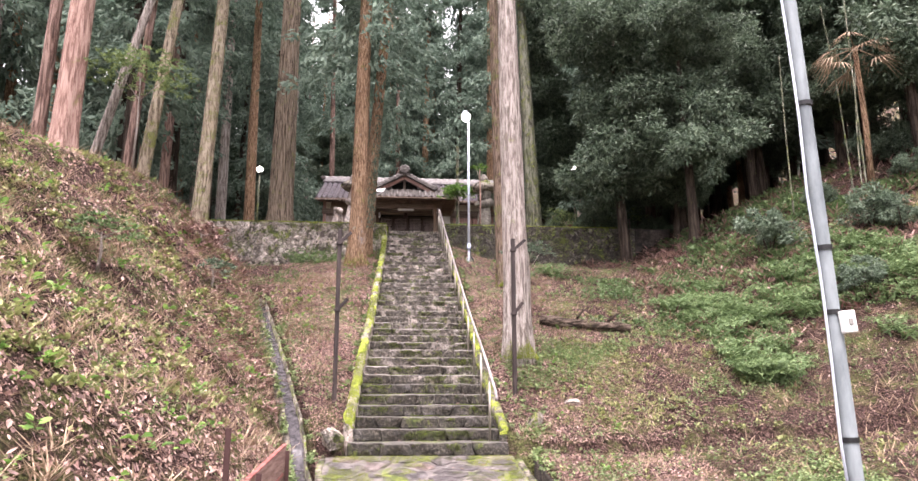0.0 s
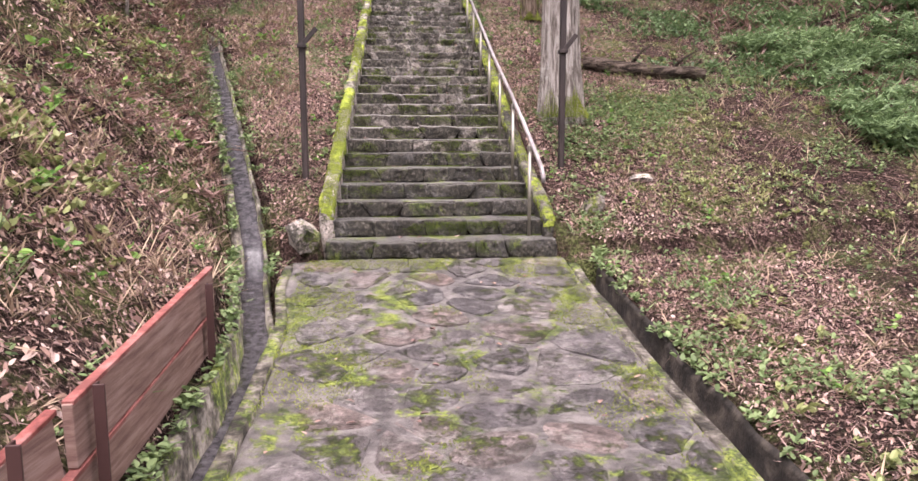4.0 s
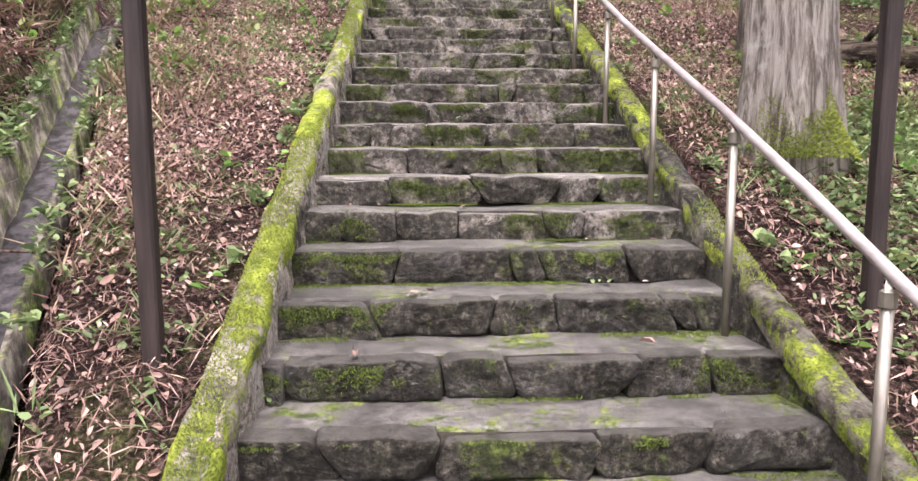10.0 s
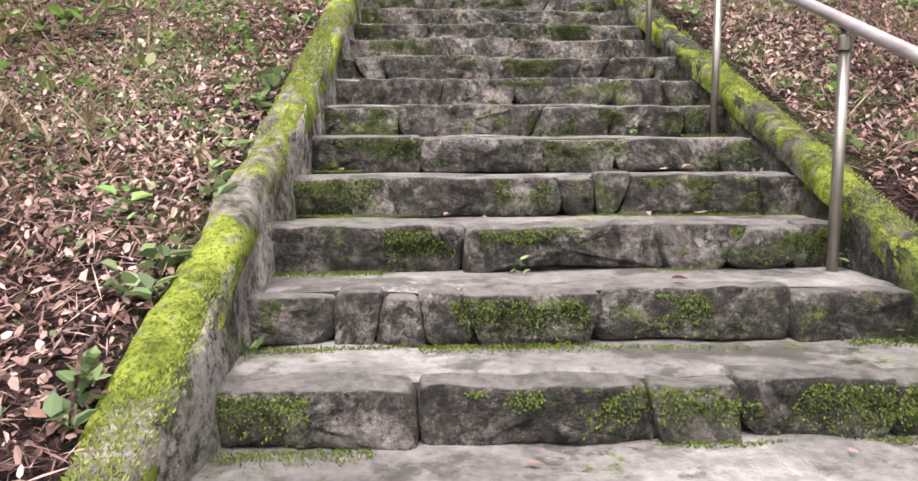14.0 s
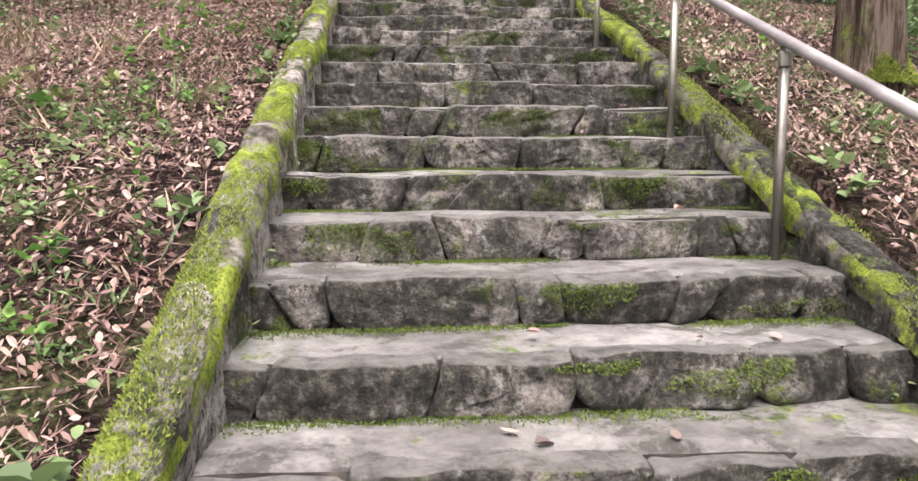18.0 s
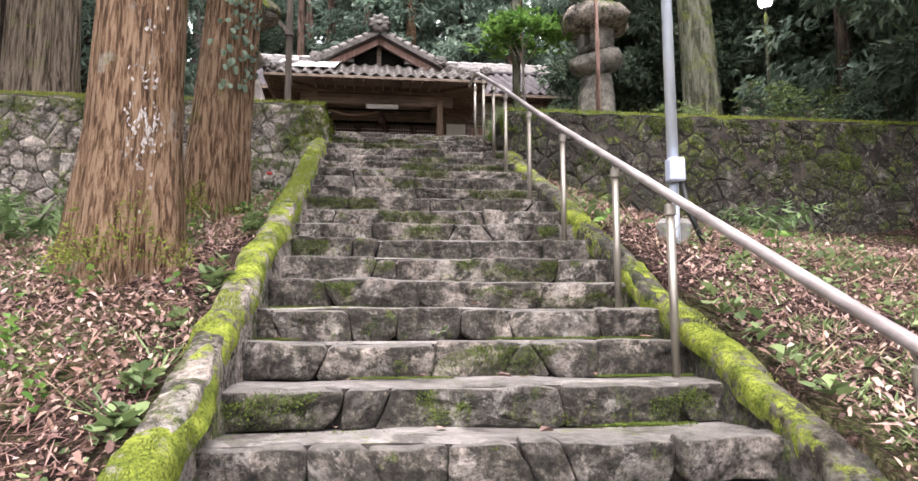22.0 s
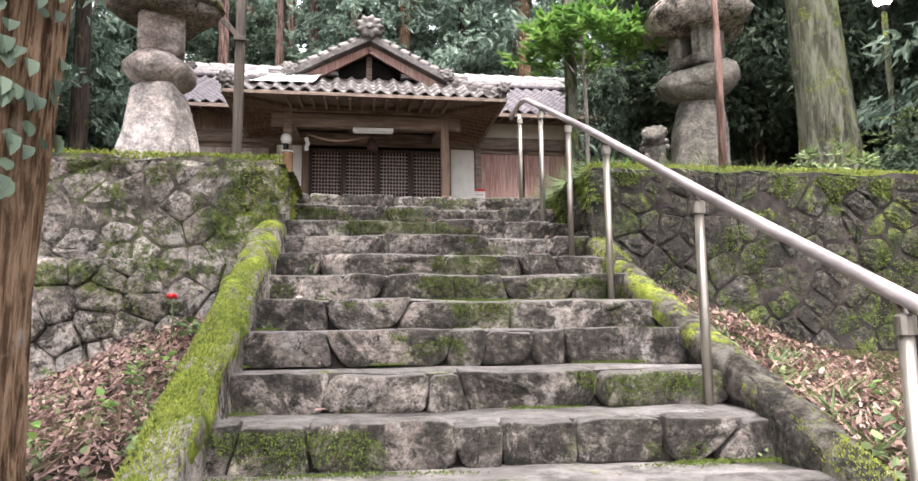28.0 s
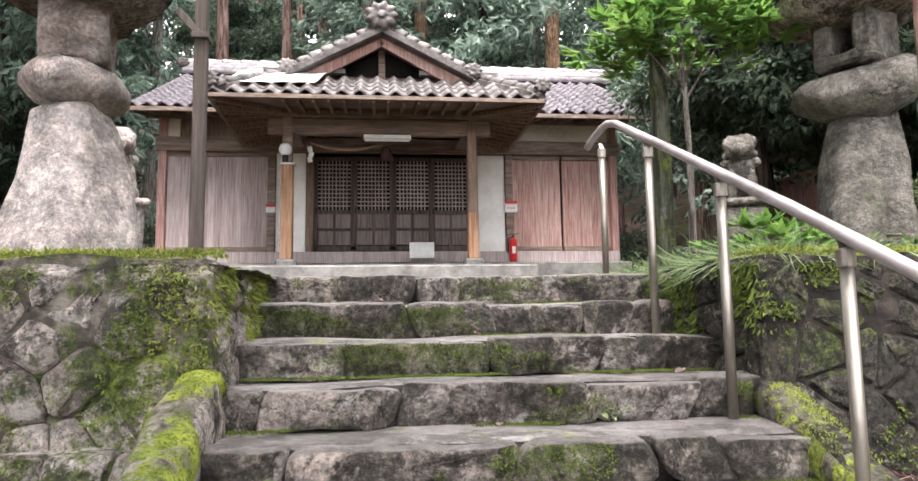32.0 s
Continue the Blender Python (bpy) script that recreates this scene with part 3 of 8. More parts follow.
def ground(x, y):
    line = nosing(y)
    hump = noise.noise(Vector((x * 0.45, y * 0.45, 0.3))) * 0.12 + noise.noise(Vector((x * 1.7, y * 1.7, 5.1))) * 0.045
    if y < 12.66:
        if x < (-1.2 if y < 0.05 else left_x(y) - 0.08):
            z = line - (0.1 * min(-x - 1.2, 3.2) * smoothstep(1, 9, y)) - (0.44 + 0.3 * smoothstep(1.1, 2.5, -x)) * smoothstep(9.2, 12.3, y) + 0.1 * smoothstep(0.1, 0.9, y) - 0.02
            d = gutter_x(min(y, 8.0)) - 0.16 - 0.5 * max(0, y - 8.0) - x
            if d > 0:
                s = 0.85 + 0.3 * smoothstep(0, 5, y)
                top = 5.0 + 0.3 * smoothstep(2, 5, y) + 0.14 * max(0.0, -x - 6.5) + hump * 2
                rise = line + s * d + (hump * 1.6 + noise.noise(Vector((x * 1.1, y * 1.1, 9))) * 0.25 + noise.noise(Vector((x * 3.1, y * 2.7, 2))) * 0.09) * min(1.0, d)
                soft = 0.5
                h = max(soft - abs(rise - top), 0.0) / soft
                z = max(z, min(rise, top) - h * h * soft * 0.25)
            z += hump * 0.5 + 0.1 * smoothstep(0.1, 0.25, gutter_x(min(y, 8.0)) - x)
            g = abs(x - gutter_x(y))
            if y < 8.6 and g < 0.3:
                z = min(z, channel_z(y) + (0.06 if x < gutter_x(y) else -0.03) - 0.35 * smoothstep(0.25, 0.17, g))
            return z
        if x > (1.2 if y < 0.05 else right_x(y) + 0.09):
            z = line - 0.09 * min(x - 1.2, 4.0) * smoothstep(1, 9, y) - (0.27 + 0.3 * smoothstep(1.2, 2.7, x)) * smoothstep(9.2, 12.3, y) + 0.06 * smoothstep(0.1, 0.9, y) + 0.12 * smoothstep(1.6, 4, x) * smoothstep(2, -2, y)
            z += 0.42 * max(0.0, x - 6.8) + 0.06 * max(0.0, x - 3.5)
            if y < -0.2 and 1.2 < x < 1.62:
                z += 0.06 * smoothstep(1.4, 1.6, x) - 0.6 * smoothstep(1.2, 1.23, x) * smoothstep(1.47, 1.41, x)
            return z + hump * 0.6
        return line - (0.5 if y > 0.05 else 0.14)
    if abs(x) < 1.15 and y < 14.3:
        return min(0.45 * y - 0.5, 6.0)
    z = 6.16 + 0.09 * max(0.0, min(y, 20.5) - 14.5)
    z += 0.3 * max(0.0, y - 29.0) + 0.36 * max(0.0, x - 9.0) + 0.25 * max(0.0, -x - 13)
    return z + hump * 0.35


def sheet(xs, ys, fn):
    verts = [(x, y, fn(x, y)) for y in ys for x in xs]
    w = len(xs)
    faces = [(j * w + i, j * w + i + 1, (j + 1) * w + i + 1, (j + 1) * w + i) for j in range(len(ys) - 1) for i in range(w - 1)]
    me = bpy.data.meshes.new("sheet")
    me.from_pydata(verts, [], faces)
    return me


def spread(lo, hi, fine, end_lo, end_hi):
    a = list(np.arange(lo, hi, fine)) + [hi]
    step, v = fine, lo
    while v > end_lo:
        step *= 1.35
        v -= step
        a.insert(0, max(v, end_lo))
    step, v = fine, hi
    while v < end_hi:
        step *= 1.35
        v += step
        a.append(min(v, end_hi))
    return [float(q) for q in a]


EASTING = spread(-9, 11, 0.13, -400, 400)
EASTING = sorted([x for x in EASTING if not 0.95 < x < 1.7 and not -1.95 < x < -0.85] + list(np.arange(0.97, 1.69, 0.045)) + list(np.arange(-1.93, -0.86, 0.06)))
earth = mesh_part("ground", sheet([float(x) for x in EASTING], spread(-12, 15, 0.13, -300, 500), ground), M_GROUND, smooth=True)
tagged(earth, "leaf-littered forest ground with moss and weeds", "ground", kind="structure")


def block_mesh(poly, depth, bulge, rg, soft=0.02, rings=3, name="stone"):
    """A worn stone from its outline (x, z pairs about its middle): the outline drawn back by depth, a rounded rim and an uneven face
    that bulges towards -y."""
    n = len(poly)
    bm = bmesh.new()
    size = max(0.05, min(max(p[0] for p in poly) - min(p[0] for p in poly), max(p[1] for p in poly) - min(p[1] for p in poly)))
    k0 = 1 - 2 * soft / size
    lay = [[bm.verts.new((x, depth, z)) for x, z in poly], [bm.verts.new((x, soft * 0.9, z)) for x, z in poly]]
    for r in range(rings):
        k = k0 * (1 - r / rings)
        lay.append([bm.verts.new((x * k + rg.uniform(-1, 1) * 0.05 * size * (r > 0), -bulge * (1 - k * k * 0.75) + rg.uniform(-1, 1) * 0.35 * bulge, z * k + rg.uniform(-1, 1) * 0.05 * size * (r > 0))) for x, z in poly])
    for a, b in zip(lay, lay[1:]):
        for i in range(n):
            bm.faces.new((a[i], a[(i + 1) % n], b[(i + 1) % n], b[i]))
    mid = bm.verts.new((0, -bulge + rg.uniform(-1, 1) * 0.3 * bulge, 0))
    for i in range(n):
        bm.faces.new((lay[-1][i], lay[-1][(i + 1) % n], mid))
    me = bpy.data.meshes.new(name)
    bm.normal_update()
    bm.to_mesh(me)
    bm.free()
    return me


def field_stone(poly, depth, bulge, seed):
    """A split field stone from its outline (x, z pairs about its middle): rounded rim, an uneven broken face towards -y, solid to the back."""
    ring = []
    for p, q in zip(poly, poly[1:] + poly[:1]):
        k = max(1, int(math.hypot(q[0] - p[0], q[1] - p[1]) / 0.035))
        ring += [(p[0] + (q[0] - p[0]) * i / k, p[1] + (q[1] - p[1]) * i / k) for i in range(k)]
    n = len(ring)
    wob = []
    for x, z in ring:
        v = noise.noise_vector(Vector((x * 9 + seed, z * 9, seed))) * 0.011 + noise.noise_vector(Vector((x * 26 + seed, z * 26, seed))) * 0.005
        wob.append((x + v.x, z + v.y))
    wob = [((wob[i - 1][0] + 2 * wob[i][0] + wob[(i + 1) % n][0]) / 4, (wob[i - 1][1] + 2 * wob[i][1] + wob[(i + 1) % n][1]) / 4) for i in range(n)]
    verts = [(x, depth, z) for x, z in wob]
    for s, y0 in ((1.0, 0.03), (0.985, 0.008), (0.93, 0.0), (0.78, -0.55), (0.56, -0.85), (0.3, -1.0), (0.0, -1.0)):
        for x, z in wob if s else ((0, 0),):
            p = Vector((x * s * 6 + seed, z * s * 6, seed * 0.7))
            rough_ = noise.noise(p * 0.8) * 0.034 + abs(noise.noise(p * 1.9)) * 0.026 + noise.noise(p * 5) * 0.008
            verts.append((x * s, (y0 if y0 >= 0 else y0 * bulge) + rough_ * (0.75 if s > 0.95 else 1.0), z * s))
    faces = [(r * n + i, r * n + (i + 1) % n, (r + 1) * n + (i + 1) % n, (r + 1) * n + i) for r in range(6) for i in range(n)]
    faces += [(6 * n + i, 6 * n + (i + 1) % n, 7 * n) for i in range(n)]
    me = bpy.data.meshes.new("stone")
    me.from_pydata(verts, [], faces)
    me.polygons.foreach_set("use_smooth", [True] * len(faces))
    return me


SURFACES = {}


def keep_surface(key, me, m):
    """Remembers a stone's faces, for the moss that grows on them."""
    vs, fs = SURFACES.setdefault(key, ([], []))
    o = len(vs)
    vs += [m @ v.co for v in me.vertices]
    fs += [tuple(o + k for k in p.vertices) for p in me.polygons]


def cell(site, others, x0, x1, y0, y1):
    """The part of the rectangle that is nearer to site than to the others."""
    poly = [(x0, y0), (x1, y0), (x1, y1), (x0, y1)]
    for ox, oy in others:
        mx, my, dx, dy = (site[0] + ox) / 2, (site[1] + oy) / 2, ox - site[0], oy - site[1]
        kept = []
        for p, q in zip(poly, poly[1:] + poly[:1]):
            sp, sq = (p[0] - mx) * dx + (p[1] - my) * dy, (q[0] - mx) * dx + (q[1] - my) * dy
            if sp <= 0:
                kept.append(p)
            if sp * sq < 0:
                f = sp / (sp - sq)
                kept.append((p[0] + (q[0] - p[0]) * f, p[1] + (q[1] - p[1]) * f))
        poly = kept
        if len(poly) < 3:
            return []
    return poly


def worn_outline(poly, rg, shrink, per_side=2, wobble=0.05):
    cx, cy = sum(p[0] for p in poly) / len(poly), sum(p[1] for p in poly) / len(poly)
    size = max(max(abs(p[0] - cx), abs(p[1] - cy)) for p in poly)
    k0 = max(0.5, 1 - shrink / size)
    ring = []
    for p, q in zip(poly, poly[1:] + poly[:1]):
        if (p[0] - q[0]) ** 2 + (p[1] - q[1]) ** 2 < 0.0004:
            continue
        for f in ((0.1, 0.9) if per_side == 2 else (0.1, 0.5, 0.9)):
            x, y = p[0] + (q[0] - p[0]) * f, p[1] + (q[1] - p[1]) * f
            k = k0 * (1 + rg.uniform(-wobble, wobble * 0.5))
            ring.append(((x - cx) * k, (y - cy) * k))
    return cx, cy, ring


def stone_wall(parent, a, b, z0, z1, gap, rg, limit=300, material=None):
    """Fits rubble stones together on the upright plane from a to b (their faces look to the right of that way)."""
    a, b = Vector((*a, 0)), Vector((*b, 0))
    length = (b - a).length
    along = (b - a) / length
    turn = math.atan2(along.y, along.x)
    sites, tries = [], 0
    while len(sites) < limit and tries < 12000:
        tries += 1
        p = (rg.uniform(0, length), rg.uniform(z0, z1))
        g = gap * (0.5 + 1.1 * rg.random() ** 2)
        if all(((p[0] - q[0]) * 0.8) ** 2 + ((p[1] - q[1]) * 1.15) ** 2 > g * g for q in sites):
            sites.append(p)
    for s_ in sites:
        near = [q for q in sites if q is not s_ and abs(q[0] - s_[0]) < gap * 5 and abs(q[1] - s_[1]) < gap * 4]
        poly = cell(s_, near, 0, length, z0, z1)
        if len(poly) < 3:
            continue
        cx, cz, ring = worn_outline(poly, rg, rg.uniform(0.0, 0.006), 3, 0.05)
        if len(ring) < 6:
            continue
        at = a + along * cx
        me = block_mesh(ring, 0.16, rg.uniform(0.006, 0.03), rg, 0.012, 3)
        me.materials.append(material or M_WALL)
        m = Matrix.LocRotScale((at.x, at.y, cz), Euler((rg.uniform(-0.05, 0.05), 0, turn + rg.uniform(-0.05, 0.05))), None)
        mesh_part("stone", me, None, parent, m=m)
        keep_surface("wall", me, m)


# ---- the stairs
stairs = thing("stairs", "long flight of mossy fieldstone steps", "stairs", kind="structure")
rg = random.Random(11)
for n in range(1, STEPS + 1):
    y0, y1, z1 = riser(n), riser(n + 1) + 0.06, tread(n)
    z0 = tread(n - 1) - 0.08
    sl, sr = left_x(y0), right_x(y0)
    xs = list(np.linspace(sl - 0.1, sr + 0.1, 30))
    if n == 1:
        xs = list(np.linspace(sl - 0.04, sr + 0.1, 30))
    bm = bmesh.new()
    rows = []
    for j, v in enumerate((0.0, 0.0, 0.12, 0.45, 0.8, 1.0)):
        row = []
        for x in xs:
            edge = noise.noise(Vector((x * 1.5, n * 9.1, 0))) * 0.035 + noise.noise(Vector((x * 5, n * 4.7, 2))) * 0.018
            y = y0 + 0.085 + edge + v * (y1 - y0 - 0.035)
            z = z1 + noise.noise(Vector((x * 2.2, y * 3, n))) * 0.016 - (0.012 if v < 0.1 else 0)
            if j == 0:
                z = z0
            row.append(bm.verts.new((x, y, z)))
        rows.append(row)
    for r0, r1 in zip(rows, rows[1:]):
        for k in range(len(xs) - 1):
            bm.faces.new((r0[k], r0[k + 1], r1[k + 1], r1[k]))
    bm.faces.ensure_lookup_table()
    for f in bm.faces[:len(xs) - 1]:
        f.material_index = 1
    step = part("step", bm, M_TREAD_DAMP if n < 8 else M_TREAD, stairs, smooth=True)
    step.data.materials.append(M_SOIL)
    # the stones that make its face
    x, end = sl - 0.05, sr + (0.06 if n > 1 else 0.1)
    low = tread(n - 1) - 0.012
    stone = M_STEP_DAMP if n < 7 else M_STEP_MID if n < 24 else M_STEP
    lean = 0.0
    while x < end - 0.04:
        w = rg.choice((0.14, 0.24, 0.34, 0.42, 0.5, 0.62)) * rg.uniform(0.85, 1.15)
        if end - x - w < 0.14:
            w = end - x
        lean2 = 0.0 if x + w >= end else max(-0.07, min(0.07, rg.gauss(0, 0.024)))
        lo, hi = low + rg.uniform(-0.004, 0.014), z1 + rg.uniform(-0.018, 0.006)
        cx, cz, h = x + w / 2, (lo + hi) / 2, (hi - lo) / 2
        poly = []
        for px, pz, ln_ in ((-w / 2, -h, -lean), (w / 2, -h, -lean2), (w / 2, h, lean2), (-w / 2, h, lean)):
            q = min(0.25 * w, 0.06) * (rg.random() ** 2 if pz < 0 else 0.35 * rg.random())
            sx, sz = math.copysign(1, px), math.copysign(1, pz)
            pair_ = [(px + ln_ - sx * q, pz), (px + ln_, pz - sz * q * rg.uniform(0.5, 1.1))]
            poly += pair_ if sx * sz < 0 else pair_[::-1]
        if w > 0.3:
            poly.insert(2, (rg.uniform(-0.1, 0.1) * w, -h + rg.uniform(-0.006, 0.016)))
        me = field_stone(poly, 0.1, rg.uniform(0.002, 0.014), rg.uniform(0, 99))
        me.materials.append(stone)
        edge = noise.noise(Vector((cx * 1.5, n * 9.1, 0))) * 0.035
        m = Matrix.LocRotScale((cx, y0 + 0.02 + edge + rg.uniform(-0.014, 0.016), cz), Euler((rg.uniform(-0.03, 0.13), 0, rg.uniform(-0.06, 0.06))), None)
        mesh_part("stone", me, None, step, m=m)
        keep_surface(n, me, m)
        x += w
        lean = lean2


def sweep(name, ys, centre, profile, material, parent, rough=0.02, label="", seed=0.0, smooth=True):
    """Lays the profile (x, z pairs) along the line centre(y) -> (x, z)."""
    bm = bmesh.new()
    rings = []
    for y in ys:
        cx, cz = centre(y)
        ring = []
        for px, pz in profile:
            p = Vector((cx + px, y, cz + pz))
            p += noise.noise_vector(p * 3.1 + Vector((seed, 0, 0))) * rough + noise.noise_vector(p * 11 + Vector((0, seed, 0))) * rough * 0.5
            ring.append(bm.verts.new(p))
        rings.append(ring)
    for a, b in zip(rings, rings[1:]):
        for k in range(len(profile) - 1):
            bm.faces.new((a[k], a[k + 1], b[k + 1], b[k]))
    bm.faces.new(list(reversed(rings[0])))
    bm.faces.new(rings[-1])
    return part(name, bm, material, parent, label, smooth)


kerb_l = thing("kerb_left", "low stone kerb thick with bright moss", "kerb", kind="structure")
kerb_r = thing("kerb_right", "low stone kerb with patches of moss", "kerb", kind="structure")
KERB = [(px * 0.62, pz) for px, pz in [(-0.11, -0.55), (-0.1, -0.2), (-0.098, -0.03), (-0.086, 0.0), (-0.03, 0.006), (0.04, 0.006), (0.086, 0.0), (0.1, -0.02), (0.105, -0.08), (0.11, -0.16), (0.115, -0.25), (0.12, -0.55)]]
CAP = [(px * 0.66, pz) for px, pz in [(-0.106, -0.09), (-0.112, -0.04), (-0.104, -0.006), (-0.08, 0.012), (-0.05, 0.02), (-0.01, 0.024), (0.03, 0.022), (0.07, 0.014), (0.098, -0.004), (0.112, -0.035), (0.114, -0.075)]]
ys = list(np.arange(0.32, 12.56, 0.045))
sweep("body", ys, lambda y: (left_x(y) - 0.065, nosing(y) + 0.13), KERB, M_WALL, kerb_l, 0.022, seed=1)
sweep("moss", ys, lambda y: (left_x(y) - 0.065 + 0.018 * noise.noise(Vector((0, y * 1.7, 3))), nosing(y) + 0.125 + 0.015 * math.sin(y * 2.3) + 0.02 * noise.noise(Vector((4, y * 2.6, 3)))), CAP, M_MOSS, kerb_l, 0.034, "bright green moss cap", 5)
ys = list(np.arange(0.28, 12.56, 0.045))
sweep("body", ys, lambda y: (right_x(y) + 0.07, nosing(y) + 0.05), KERB, M_WALL_SHADED, kerb_r, 0.025, seed=9)
sweep("moss", ys, lambda y: (right_x(y) + 0.07, nosing(y) + 0.045 + 0.018 * math.sin(y * 1.9)), CAP, M_MOSS_THIN, kerb_r, 0.024, "green moss cap", 14)

# ---- retaining walls of rubble stone on both sides of the top steps
def wall_core(parent, x0, x1, y0, y1, z0, z1, seed, material=None):
    """A rough block of mortar and earth behind the stones."""
    bm = bmesh.new()
    nx, nz, ny = max(2, int((x1 - x0) / 0.1)), max(2, int((z1 - z0) / 0.1)), max(2, int((y1 - y0) / 0.16))
    box(bm, ((x0 + x1) / 2, (y0 + y1) / 2, (z0 + z1) / 2), (x1 - x0, y1 - y0, z1 - z0))
    for axis, cnt in ((0, nx), (1, ny), (2, nz)):
        es = [e for e in bm.edges if abs((e.verts[0].co - e.verts[1].co)[axis]) > 0.9 * ((x1 - x0), (y1 - y0), (z1 - z0))[axis]]
        bmesh.ops.subdivide_edges(bm, edges=es, cuts=cnt - 1, use_grid_fill=True)
    rough_up(bm, 0.034, 0.22, seed)
    return part("core", bm, material or M_MORTAR, parent, smooth=True)


rg = random.Random(4)
wall_l = thing("wall_left", "rubble stone retaining wall with mossy top and patches of green", "retaining wall", kind="structure")
wall_r = thing("wall_right", "dark mossy rubble stone retaining wall", "retaining wall", kind="structure")
wall_core(wall_l, -8.6, -0.93, WALL_Y + 0.002, 13.1, 4.3, WALL_TOP, 3)
wall_core(wall_l, -1.6, -0.904, 13.0, 14.5, 5.2, WALL_TOP, 5)
# Dark soil in place of mortar carries the right wall's painted darkening.
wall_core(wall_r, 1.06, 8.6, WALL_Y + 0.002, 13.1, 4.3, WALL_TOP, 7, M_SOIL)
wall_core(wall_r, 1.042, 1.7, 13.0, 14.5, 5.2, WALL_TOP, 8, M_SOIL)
stone_wall(wall_l, (-7.4, WALL_Y), (-0.89, WALL_Y), 4.75, WALL_TOP - 0.01, 0.165, rg, 280)
stone_wall(wall_l, (-0.89, WALL_Y + 0.03), (-0.89, 14.3), 5.5, WALL_TOP - 0.01, 0.2, rg, 60)
stone_wall(wall_l, (-3.4, WALL_Y - 0.13), (-1.0, WALL_Y - 0.13), 4.9, 5.63, 0.19, rg, 60)
wall_core(wall_l, -3.4, -1.02, WALL_Y - 0.1, WALL_Y + 0.05, 4.7, 5.6, 9)
stone_wall(wall_r, (1.03, WALL_Y), (7.4, WALL_Y), 4.75, WALL_TOP - 0.01, 0.165, rg, 280, M_WALL_SHADED)
stone_wall(wall_r, (1.03, 14.3), (1.03, WALL_Y + 0.03), 5.5, WALL_TOP - 0.01, 0.2, rg, 60, M_WALL_SHADED)


def moss_pad(name, parent, x0, x1, y0, y1, z, seed, thick=0.07):
    """A lumpy sheet of moss lying on a wall's top and hanging over its edge."""
    bm = bmesh.new()
    xs, ys_ = np.arange(x0, x1 + 0.06, 0.09), np.arange(y0, y1 + 0.05, 0.07)
    grid = []
    for y in ys_:
        row = []
        for x in xs:
            e = min(x - x0, x1 - x, y - y0, y1 - y)
            hang = (0.03 + 0.03 * noise.noise(Vector((x * 3, y * 3, 7)))) * (1 - smoothstep(0.0, 0.09, e))
            bumpy = noise.noise(Vector((x * 2.7, y * 2.7, seed))) * 0.02 + noise.noise(Vector((x * 9, y * 9, seed))) * 0.02
            row.append(bm.verts.new((x + bumpy * 0.6, y + bumpy, z + thick * 0.12 + bumpy * 0.8 - hang)))
        grid.append(row)
    for a, b in zip(grid, grid[1:]):
        for k in range(len(xs) - 1):
            bm.faces.new((a[k], a[k + 1], b[k + 1], b[k]))
    return part(name, bm, M_LUSH, parent, "bright moss along the wall top", True)


moss_pad("moss", wall_l, -7.6, -0.88, WALL_Y + 0.0, WALL_Y + 0.35, WALL_TOP, 2.0)
moss_pad("moss", wall_l, -1.45, -0.87, WALL_Y + 0.2, 14.3, WALL_TOP, 3.0)
moss_pad("moss", wall_r, 1.02, 7.6, WALL_Y + 0.0, WALL_Y + 0.3, WALL_TOP, 4.0, 0.05)
moss_pad("moss", wall_r, 1.0, 1.6, WALL_Y + 0.2, 14.3, WALL_TOP, 6.0)

# ---- paved path, its gutter and its edging
path = thing("path", "mossy crazy-paved stone path", "path", kind="structure")
PX0, PX1 = -1.42, 1.18


def path_left(y):
    return -1.28 - 0.13 * smoothstep(-1.7, -0.6, y)


bed = mesh_part("bed", sheet(list(np.arange(PX0, PX1 + 0.05, 0.1)), list(np.arange(-16, 0.2, 0.1)),
                             lambda x, y: nosing(min(y, -0.01)) - 0.015 - 0.3 * smoothstep(0.0, 0.06, path_left(y) - 0.02 - x) + noise.noise(Vector((x * 3, y * 3, 1))) * 0.012 + 0.006), M_JOINT, path, "mossy joints", True)


